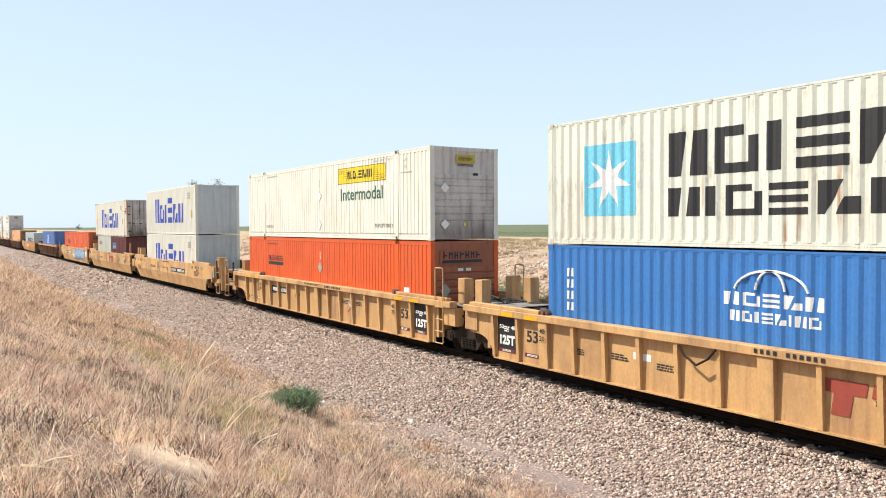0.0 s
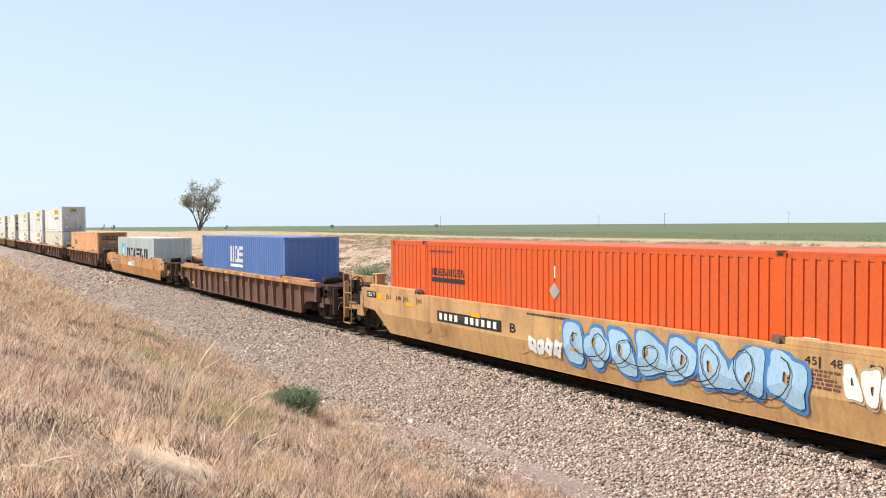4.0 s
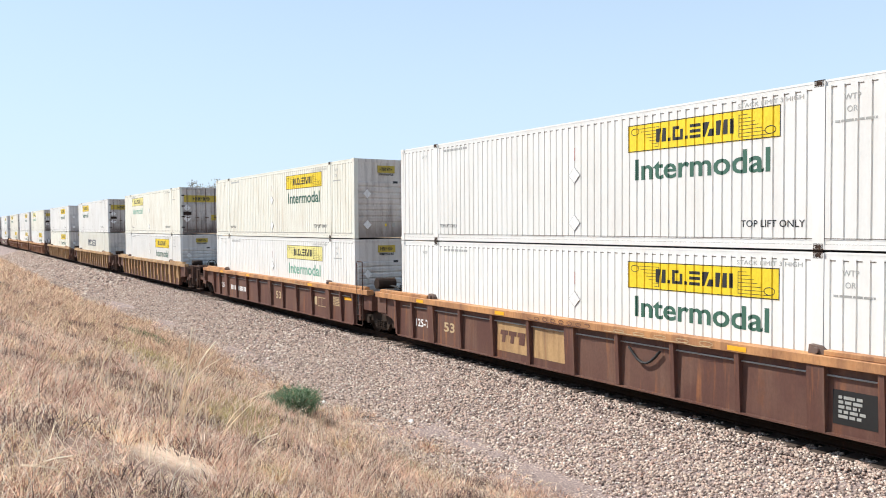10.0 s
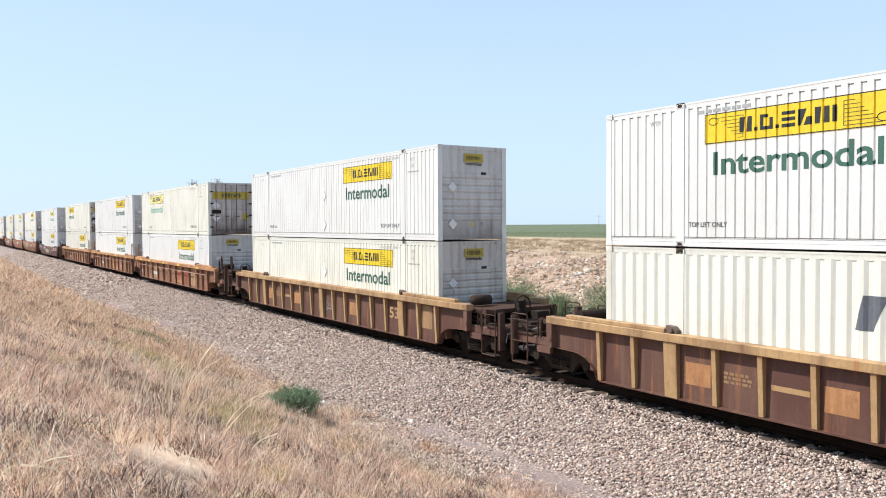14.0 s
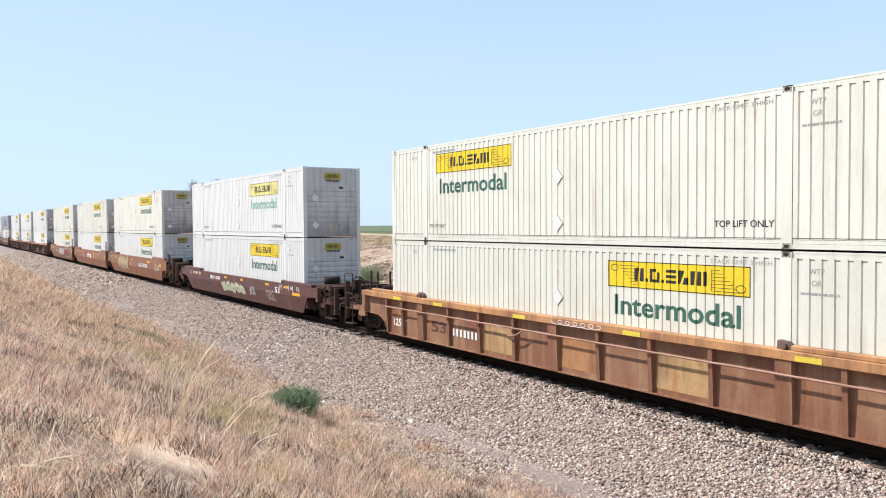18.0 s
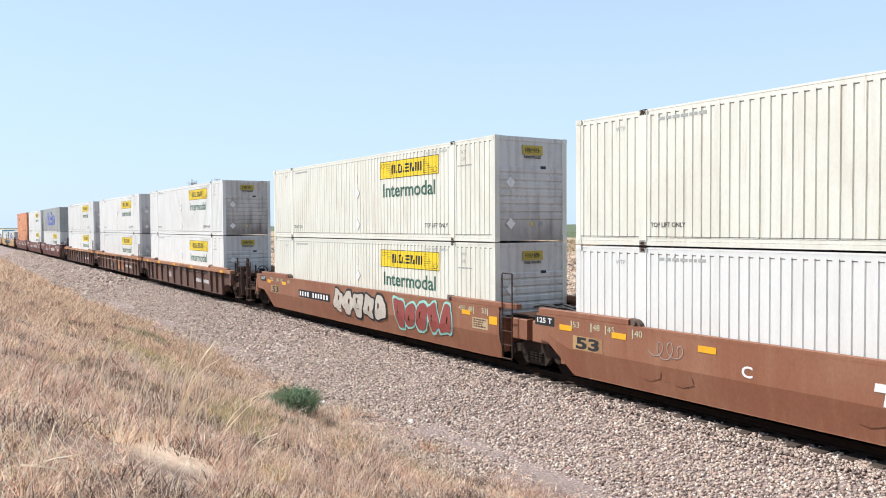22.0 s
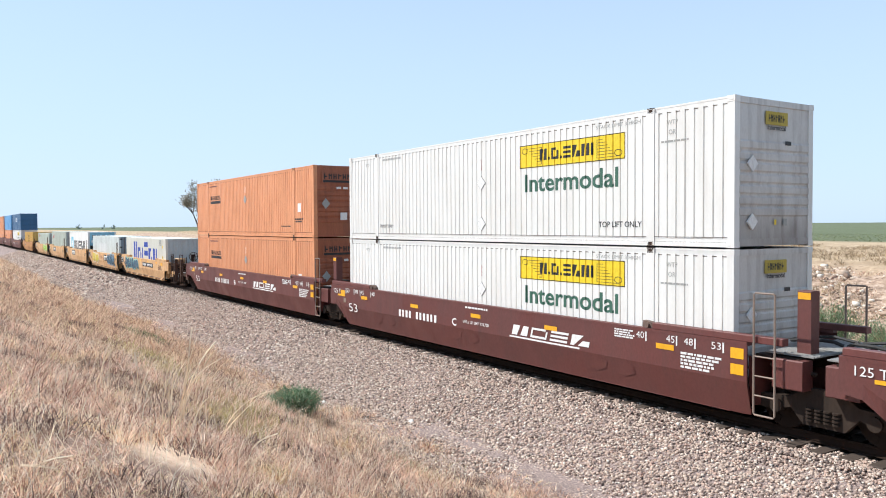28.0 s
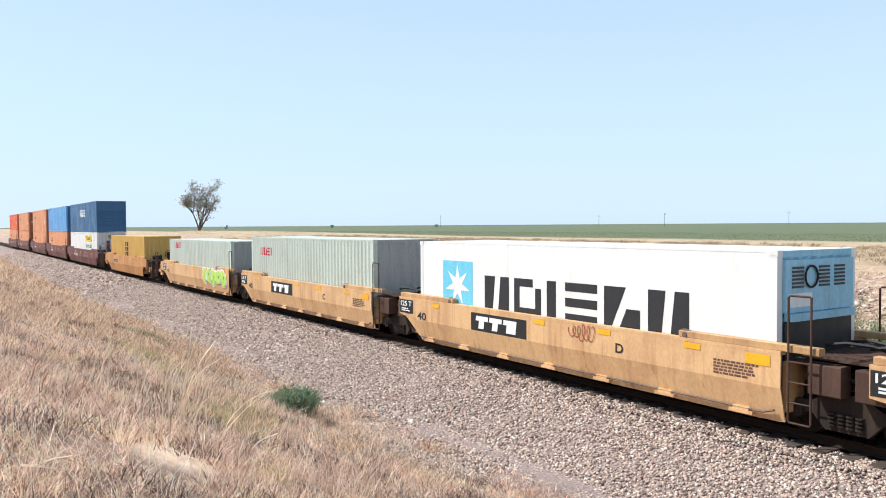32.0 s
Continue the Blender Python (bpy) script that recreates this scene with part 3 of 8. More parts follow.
def orange_53(m, body=ORANGE, label=""):
    c = container(m, 53, body, label or "orange 53-foot steel container with small dark mark", nose=GRIMYSHADEO if body is not TANOR else GRIMYSHADET, door=body)
    glyphs("SCBRSIRSR", -5.55, -3.85, 1.88, 2.09, INK, c, FY)
    slab("logo_underline", -5.57, -3.83, 1.68, 1.82, INK, c, FY)
    slab("small_label", 6.45, 6.78, 1.05, 1.4, LWHITE, c, FY)
    bars(6.1, 7.2, 0.6, 0.8, 2, INK, c, FY, 5)
    bars(4.6, 5.7, 0.42, 0.5, 1, INK, c, FY, 6)
    bars(-5.7, -4.4, 2.55, 2.65, 1, MAROON, c, FY, 7)
    part("placard_holder", lambda g: g.extrude([(0.0, 1.55), (0.2, 1.76), (0.0, 1.97), (-0.2, 1.76)], FY - 0.01, FY, "y"), GREY, c, key=("oplac",))
    slab("white_stripe", -0.02, 0.02, 2.08, 2.38, LWHITE, c, FY)
    X = FEET[53] / 2 + 0.012
    part("end_sign", lambda g: g.box(X - 0.012, X, -0.95, 0.75, 2.18, 2.62), GRIMYSHADEO if body is not TANOR else GRIMYSHADET, c, key=("osign",))
    glyph_end(c, X + 0.004, -0.85, 0.6, 2.34, 2.56)
    part("logo_underline", lambda g: g.box(X, X + 0.003, -0.88, 0.62, 2.21, 2.3), INK, c, key=("ound",))
    part("placard_holder", lambda g: g.extrude([(-0.78, 1.14), (-0.6, 1.36), (-0.78, 1.58), (-0.96, 1.36)], X, X + 0.025, "x"), GREY, c, key=("oplacn",))
    part("end_label", lambda g: g.box(X + 0.02, X + 0.03, -0.15, 0.15, 0.7, 1.0), LWHITE, c, key=("olab",))
    for q in (-0.3, 0.0):
        part("end_label", lambda g, q=q: g.box(X + 0.0, X + 0.006, q, q + 0.2, 1.95, 2.04), LWHITE, c)
    return c


def star(c, x0, x1, z0, z1, panel=LCYAN):
    """A white seven-pointed star on a light blue square."""
    part("logo_panel", on_wall(Geo().poly([(x0, 0, z0), (x1, 0, z0), (x1, 0, z1), (x0, 0, z1)]), c), panel, c, "light blue square")
    cx, cz, r = (x0 + x1) / 2, (z0 + z1) / 2, min(x1 - x0, z1 - z0) * 0.45
    g = Geo()
    for i in range(7):
        a = math.pi / 2 + i * 2 * math.pi / 7
        tip = (cx + r * math.cos(a), FY - 0.001, cz + r * math.sin(a))
        p = [(cx + 0.36 * r * math.cos(a + s * math.pi / 7), FY - 0.001, cz + 0.36 * r * math.sin(a + s * math.pi / 7)) for s in (-1, 1)]
        g.poly([(cx, FY - 0.001, cz), p[0], tip, p[1]])
    part("logo_star", on_wall(g, c, 0.008), LWHITE, c, "white star")


def word_box(m, feet, body, pattern, x0, x1, z0, z1, ink, label, h=HC, **kw):
    c = container(m, feet, body, label, h=h, **kw)
    glyphs(pattern, x0, x1, z0, z1, ink, c, FY)
    if feet in (40, 45):
        bars(4.35, 5.05, 2.1, 2.5, 3, GREY, c, FY, 17)
        slab("small_label", 5.2, 5.38, 1.95, 2.12, YEL, c, FY, "small yellow label")
        slab("small_label", 5.16, 5.42, 1.0, 1.42, YELD, c, FY, "yellow warning label")
    return c

# ---- well wagons ----
SH = 1.50            # half width over the side walls


def side_frame(g, s):
    y = s * 0.99
    a, b = sorted((y, y + s * 0.14))
    prof = [(-1.25, 0.38), (-1.25, 0.62), (-0.62, 0.66), (-0.3, 0.86), (0.3, 0.86), (0.62, 0.66), (1.25, 0.62), (1.25, 0.38), (1.0, 0.36), (0.62, 0.46), (0.38, 0.2), (-0.38, 0.2), (-0.62, 0.46), (-1.0, 0.36)]
    g.extrude(prof, a, b, "y")
    for e in (-1, 1):
        g.disc(e * 0.889, a - 0.05 * (s < 0), b + 0.05 * (s > 0), 0.457, 0.13, 12)
    for q in (-0.24, -0.08, 0.08, 0.24):
        for i in range(4):
            g.tube([(q, y + s * 0.15, 0.29 + i * 0.065), (q, y + s * 0.15, 0.32 + i * 0.065)], 0.075, 8)


def wheelset(g):
    g.tube([(0, -0.95, 0), (0, 0.95, 0)], 0.085, 10)
    for s in (-1, 1):
        a, b = sorted((s * 0.72, s * 0.85))
        g.disc(0, a, b, 0, 0.455, 24)
        a, b = sorted((s * 0.68, s * 0.72))
        g.disc(0, a, b, 0, 0.485, 24)
        a, b = sorted((s * 0.85, s * 0.88))
        g.disc(0, a, b, 0, 0.2, 12)
        for i in range(4):
            w = i * math.pi / 2
            a, b = sorted((s * 0.848, s * 0.868))
            g.box(0.32 * math.cos(w) - 0.05, 0.32 * math.cos(w) + 0.05, a, b, 0.32 * math.sin(w) - 0.05, 0.32 * math.sin(w) + 0.05)


WHEELSETS = {-1: [], 1: []}


def truck(x, wagon):
    t = part("truck", lambda g: (g.box(-0.22, 0.22, -1.1, 1.1, 0.5, 0.8, 0.04), g.disc(0, -0.001, 0.001, 0.85, 0.25, 12), g.box(-0.3, 0.3, -0.3, 0.3, 0.8, 0.98)), TRUCK, wagon, at=(x, 0, 0), key=("bolster",))
    for s in (-1, 1):
        part("side_frame", lambda g, s=s: side_frame(g, s), TRUCK, t, key=("sideframe", s))
        WHEELSETS[s].append(part("wheelset", wheelset, WHEEL, t, at=(s * 0.889, 0, 0.457), key=("wheelset",)))
    return t


def grating(g, x0, x1, y0, y1, z):
    """A ribbed walkway plate."""
    n = int((y1 - y0) / 0.09)
    prof = [(y0, z)]
    for i in range(n):
        y = y0 + (y1 - y0) * i / n
        prof += [(y, z + 0.03), (y + 0.045, z + 0.03), (y + 0.045, z + 0.012), (y + 0.089, z + 0.012)]
    prof += [(y1, z + 0.012), (y1, z)]
    g.extrude(prof, x0, x1)


def side_smooth(g, s, hw, ends, zt=1.70):
    """A folded plate wall with the lower edge drawn in; square towards a joint in front, cut away over a truck."""
    yb = SH - 0.15
    th = 0.03

    def st(e, kind):
        if kind == "j" and e > 0:
            return [(e * (hw + 0.05), 0.84, 0.22), (e * (hw - 0.1), 0.84, 0.205)]
        far_ = 1.35 if kind == "c" else 0.8
        return [(e * (hw + far_), 1.22, 0.96), (e * (hw + 0.4), 1.16, 0.90), (e * (hw + 0.1), 0.98, 0.66), (e * (hw - 0.35), 0.84, 0.22)]
    xs = st(-1, ends[1]) + st(1, ends[0])[::-1]
    for d in (0, th):
        n = len(g.v)
        for x, zm, zb in xs:
            f = max(0.0, (0.84 - zb) / 0.62) if zb < 0.84 else 0.0
            g.v += [(x, s * (SH - d), zt), (x, s * (SH - d), zm), (x, s * (SH - 0.15 * f - d), zb)]
        for i in range(len(xs) - 1):
            for j in range(2):
                a = n + 3 * i + j
                g.f.append((a, a + 1, a + 4, a + 3))
    a, b = sorted((s * (SH + 0.004), s * (SH - 0.16)))
    g.box(xs[0][0], xs[-1][0], a, b, zt - 0.07, zt)
    a, b = sorted((s * yb, s * (yb - 0.2)))
    g.box(-hw + 0.4, hw - 0.4, a, b, 0.2, 0.225)


def side_panel(g, s, hw, ends):
    """The set-back web of a ribbed wall, arched over the trucks, with a folded flange along its foot."""
    y = s * (SH - 0.14)

    def arch(e, kind):
        if kind == "j" and e > 0:
            return [(hw - 0.1, 0.22), (hw - 0.1, 1.36)]
        far_ = 1.4 if kind == "c" else 0.9
        return [(e * (hw + q), z) for q, z in ((-0.22, 0.22), (-0.14, 0.42), (0.0, 0.58), (0.18, 0.69), (0.42, 0.755), (0.7, 0.77), (far_, 0.79), (far_, 1.36))]
    prof = arch(-1, ends[1])[::-1] + arch(1, ends[0])
    a, b = sorted((y, y - s * 0.02))
    g.extrude(prof, a, b, "y")
    a, b = sorted((y + s * 0.075, y - s * 0.1))
    g.box(-hw + 0.3, hw - 0.3, a, b, 0.20, 0.235)
    for e, kind in ((-1, ends[1]), (1, ends[0])):
        if kind == "c":
            # rim of the arch
            pts = [(e * (hw + q), y + s * 0.05, z) for q, z in ((-0.22, 0.22), (-0.14, 0.42), (0.0, 0.58), (0.18, 0.69), (0.42, 0.755), (0.7, 0.77), (1.36, 0.79))]
            for (xa, _, za), (xb, _, zb) in zip(pts[:-1], pts[1:]):
                ya, yb = sorted((y - s * 0.1, y + s * 0.08))
                g.v += [(xa, ya, za), (xb, ya, zb), (xb, yb, zb), (xa, yb, za)]
                n = len(g.v)
                g.f.append((n - 4, n - 3, n - 2, n - 1))


def rib(g, s):
    """A tapered channel post, deeper at the bottom."""
    y0 = s * (SH - 0.14)
    for x in (-0.05, 0.035):
        g.v += [(x + dx, y0 + s * q, z) for dx in (0, 0.015) for q, z in ((0, 0.24), (0.075, 0.24), (0.135, 1.355), (0, 1.355))]
        n = len(g.v) - 8
        g.f += [(n, n + 1, n + 2, n + 3), (n + 4, n + 7, n + 6, n + 5), (n, n + 4, n + 5, n + 1), (n + 1, n + 5, n + 6, n + 2), (n + 2, n + 6, n + 7, n + 3), (n + 3, n + 7, n + 4, n)]
    n = len(g.v)
    g.v += [(-0.05, y0 + s * 0.077, 0.24), (0.05, y0 + s * 0.077, 0.24), (0.05, y0 + s * 0.137, 1.355), (-0.05, y0 + s * 0.137, 1.355),
            (-0.05, y0 + s * 0.065, 0.24), (0.05, y0 + s * 0.065, 0.24), (0.05, y0 + s * 0.125, 1.355), (-0.05, y0 + s * 0.125, 1.355)]
    g.f += [(n, n + 1, n + 2, n + 3), (n + 4, n + 7, n + 6, n + 5), (n, n + 4, n + 5, n + 1), (n + 2, n + 6, n + 7, n + 3), (n + 1, n + 5, n + 6, n + 2), (n, n + 3, n + 7, n + 4)]


def stile(g, s, x, w, z0, z1):
    y = s * (SH + 0.02)
    a, b = x - w / 2, x + w / 2
    g.tube([(b - 0.02, y, z1), (a + 0.03, y, z1), (a, y, z1 - 0.03), (a, y, z0 + 0.03), (a + 0.03, y, z0), (b - 0.03, y, z0), (b, y, z0 + 0.03), (b, y, z1)], 0.02, 6)


def ladder(wg, s, x, w_, z0, z1, n, material, key):
    """A bent stile with separate rungs."""
    ld = part("ladder", lambda g: stile(g, s, x, w_, z0, z1), material, wg, key=("stile", s, x, z0, z1))
    for i in range(1, n):
        z = z0 + (1.35 - z0) * i / (n - 1)
        part("rung", lambda g, z=z: g.tube([(x - w_ / 2, s * (SH + 0.02), z), (x + w_ / 2, s * (SH + 0.02), z)], 0.016, 6), material, ld, key=("rung", s, x, round(z, 2)))


def hook_rail(g, x, y, z0, z1, w=0.12):
    """A grab iron bent over at the top."""
    g.tube([(x, y, z0), (x, y, z1 - 0.05), (x + w * 0.25, y, z1), (x + w * 0.75, y, z1), (x + w, y, z1 - 0.05), (x + w, y, z0)], 0.02, 6)


def coupler_end(w, e, hw, body, dark, deckm, key, half53):
    """The platform over the outer truck: upper and lower walkway, side beams, steps, brake gear and coupler."""
    tall = 2.05 if body in (TAN, BORDO, DKBROWN, RUSTP, RUSTB) else 1.5

    def X(a, b):
        return sorted((e * (hw + a), e * (hw + b)))

    def Y(s, a, b):
        return sorted((s * (SH - a), s * (SH - b)))
    part("centre_sill", lambda g: (g.box(*X(0.1, 2.75), -0.32, 0.32, 0.72, 1.08), g.box(*X(0.1, 1.3), -0.9, 0.9, 0.9, 1.02)), STEEL, w, key=("csill", e) + key)
    part("upper_walkway", lambda g: grating(g, *X(0.25, 1.85), -SH + 0.3, SH - 0.3, 1.37), deckm, w, key=("uwalk", e) + key)
    part("walkway_frame", lambda g: (g.box(*X(1.85, 1.91), -SH + 0.28, SH - 0.28, 1.29, 1.4), [g.box(*X(0.35, 1.85), *Y(s, 0.26, 0.31), 1.29, 1.395) for s in (-1, 1)]), dark, w, key=("uframe", e) + key)
    part("walkway", lambda g: grating(g, *X(2.1, 2.72), -SH + 0.12, SH - 0.12, 0.98), deckm, w, key=("walkway", e) + key)
    part("end_beam", lambda g: (g.box(*X(2.7, 2.84), -SH + 0.16, SH - 0.16, 0.7, 1.0, 0.02), g.box(*X(2.66, 2.7), -SH + 0.2, SH - 0.2, 0.94, 1.02)), dark, w, key=("ebeam", e) + key)
    for s in (-1, 1):
        part("end_plate", lambda g, s=s: (g.box(*X(1.22, 1.40), *Y(s, -0.015, 0.13), 0.79, 1.352), g.disc(e * (hw + 1.31), *Y(s, -0.028, -0.013), 1.0, 0.075, 10)), body, w, key=("eplate", s, e) + key)
        part("side_beam", lambda g, s=s: (g.box(*X(1.4, 2.72), *Y(s, 0.16, 0.27), 0.76, 0.965, 0.015), g.box(*X(1.4, 1.9), *Y(s, 0.1, 0.2), 0.6, 0.76)), body if body in (BROWN, TAN, AMBER, RUSTP) else dark, w, "dusty side beam", key=("sbeam", s, e) + key)
        ladder(w, s, e * (hw + 2.42), 0.6, 0.26, tall, 3, dark, key + (tall,))
        part("corner_post", lambda g, s=s: g.box(*X(2.74, 2.86), *Y(s, 0.03, 0.2), 0.42, 1.42 if tall < 2 else 1.75), dark, w, key=("cpost", s, e, tall) + key)
        part("handrail", lambda g, s=s: hook_rail(g, e * (hw + 1.75), s * (SH - 0.12), 0.96, tall - 0.1, e * 0.12), STEEL, w, key=("hrail", s, e, tall) + key)
        part("deck_post", lambda g, s=s: g.box(*X(1.86, 1.96), *Y(s, 0.24, 0.36), 0.96, 1.42), dark, w, key=("dpost", s, e) + key)
        part("side_step", lambda g, s=s: g.box(*X(2.12, 2.72), *Y(s, -0.03, 0.2), 0.24, 0.275), STEEL, w, key=("step", s, e) + key)
        if body is TAN and half53:
            part("bracket_post", lambda g, s=s: (g.box(*X(1.0, 1.14), *sorted((s * 0.75, s * 1.08)), 1.4, 2.05, 0.012), g.box(*X(1.25, 1.32), *sorted((s * 0.75, s * 1.08)), 1.4, 2.05, 0.012), g.box(*X(0.98, 1.34), *sorted((s * 0.73, s * 1.1)), 2.052, 2.08)), body, w, key=("bpostc", s, e) + key)
    part("brake_cylinder", lambda g: (g.tube([(e * (hw + 0.75), -1.0, 1.16), (e * (hw + 1.35), -1.0, 1.16)], 0.12, 12), g.tube([(e * (hw + 1.35), -1.0, 1.16), (e * (hw + 2.2), -0.9, 1.1)], 0.03, 6)), STEEL, w, key=("bcyl", e) + key)
    part("brake_rigging", lambda g: (g.tube([(e * (hw + 0.5), -1.22, 1.08), (e * (hw + 2.6), -1.2, 1.04)], 0.03, 6), g.tube([(e * (hw + 0.8), -0.6, 1.2), (e * (hw + 2.5), -0.5, 1.1)], 0.03, 6),
                                     g.tube([(e * (hw + 1.5), -1.1, 1.22), (e * (hw + 1.5), 1.1, 1.22)], 0.035, 6), g.tube([(e * (hw + 1.1), -1.25, 1.28), (e * (hw + 2.0), -1.25, 1.02), (e * (hw + 2.7), -1.2, 1.12)], 0.02, 6),
                                     g.box(*X(1.45, 1.78), -1.15, -0.8, 0.84, 1.15), g.box(*X(2.0, 2.3), 0.3, 0.75, 1.0, 1.3),
                                     g.tube([(e * (hw + 2.0), -0.9, 0.62), (e * (hw + 2.85), -0.9, 0.55)], 0.035, 6), [g.tube([(e * (hw + 2.75), q, 0.98), (e * (hw + 2.88), q, 0.7), (e * (hw + 2.8), q - 0.1, 0.45)], 0.022, 6) for q in (-1.0, -0.5, 0.6)],
                                     [g.box(*X(1.95 + 0.15 * q, 2.0 + 0.15 * q), -1.2, 1.2, 0.9, 0.97) for q in range(5)]), STEEL, w, key=("rigging", e) + key)
    part("coupler", lambda g: (g.box(*X(2.5, 3.12), -0.12, 0.12, 0.74, 0.98), g.box(*X(2.95, 3.26), -0.2, 0.16, 0.68, 1.0)), STEEL, w, key=("coupler", e) + key)
    part("uncoupling_lever", lambda g: g.tube([(e * (hw + 2.9), -SH + 0.2, 0.62), (e * (hw + 2.9), -SH + 0.25, 0.86), (e * (hw + 2.92), -0.5, 0.9), (e * (hw + 3.0), 0.0, 1.02)], 0.018, 6), GREY, w, key=("ulever", e) + key)
    part("brake_hose", lambda g: g.tube([(e * (hw + 2.7), 0.45, 0.85), (e * (hw + 2.95), 0.4, 0.6), (e * (hw + 3.15), 0.3, 0.45)], 0.03, 6), BLACK, w, key=("hose", e) + key)
    if body is TAN and half53:
        return
    if e > 0:
        x0, y0, z0 = hw + 2.2, -0.15, 1.5 if half53 and body is not BORDO else 1.85
        part("brake_wheel", lambda g: (g.tube([(x0, y0 + 0.27 * math.cos(a), z0 + 0.27 * math.sin(a)) for a in np.linspace(0, 2 * math.pi, 18, endpoint=False)], 0.022, 6, True),
                                       [g.tube([(x0, y0, z0), (x0, y0 + 0.27 * math.cos(a), z0 + 0.27 * math.sin(a))], 0.014, 5) for a in np.linspace(0, 2 * math.pi, 5, endpoint=False)]), STEEL, w, key=("bwheel", z0) + key)
        part("brake_stand", lambda g: (g.box(x0 - 0.18, x0 - 0.02, y0 - 0.13, y0 + 0.13, z0 - 0.25, z0 + 0.14, 0.02), g.box(x0 - 0.14, x0 - 0.06, y0 - 0.06, y0 + 0.06, 0.96, z0 - 0.2)), STEEL, w, key=("bstand", z0) + key)
        part("air_tank", lambda g: g.tube([(hw + 0.9, -0.95, 1.58), (hw + 0.9, -0.35, 1.58)], 0.15, 14), body if body is TAN else STEEL, w, key=("ftank",) + key, smooth=True)
    if body in (DKBROWN, RUSTP):
        for k, (q, v) in enumerate(((1.1, -1.05), (1.1, -0.55), (2.05, -0.8))):
            part("stake", lambda g, q=q, v=v: g.tube([(e * (hw + q), v, 1.0), (e * (hw + q), v, 2.15)], 0.04, 8), dark, w, key=("cstake", e, q, v) + key)
    if body is BORDO:
        q = 1.15 if e > 0 else 0.75
        bp = part("bracket_post", lambda g: (g.box(*X(q, q + 0.11), -0.75, -0.5, 1.35, 2.5, 0.012), g.box(*X(q + 0.19, q + 0.26), -0.75, -0.5, 1.35, 2.5, 0.01), g.box(*X(q + 0.11, q + 0.19), -0.56, -0.5, 1.35, 2.48), g.box(*X(q - 0.01, q + 0.27), -0.76, -0.49, 2.502, 2.53)), body, w, key=("rackpost", e) + key)
        part("bracket_cap", lambda g: g.box(*X(q + 0.01, q + 0.1), -0.756, -0.74, 2.38, 2.47), REFL, bp, "yellow reflective strip", key=("rackcap", e) + key)
        part("bent_rail", lambda g: g.tube([(e * (hw + 1.9), -0.9, 1.0), (e * (hw + 1.85), -0.9, 1.9), (e * (hw + 1.75), -0.85, 2.1), (e * (hw + q + 0.2), -0.5, 2.3)], 0.02, 6), PALE2, w, key=("brail2", e) + key)


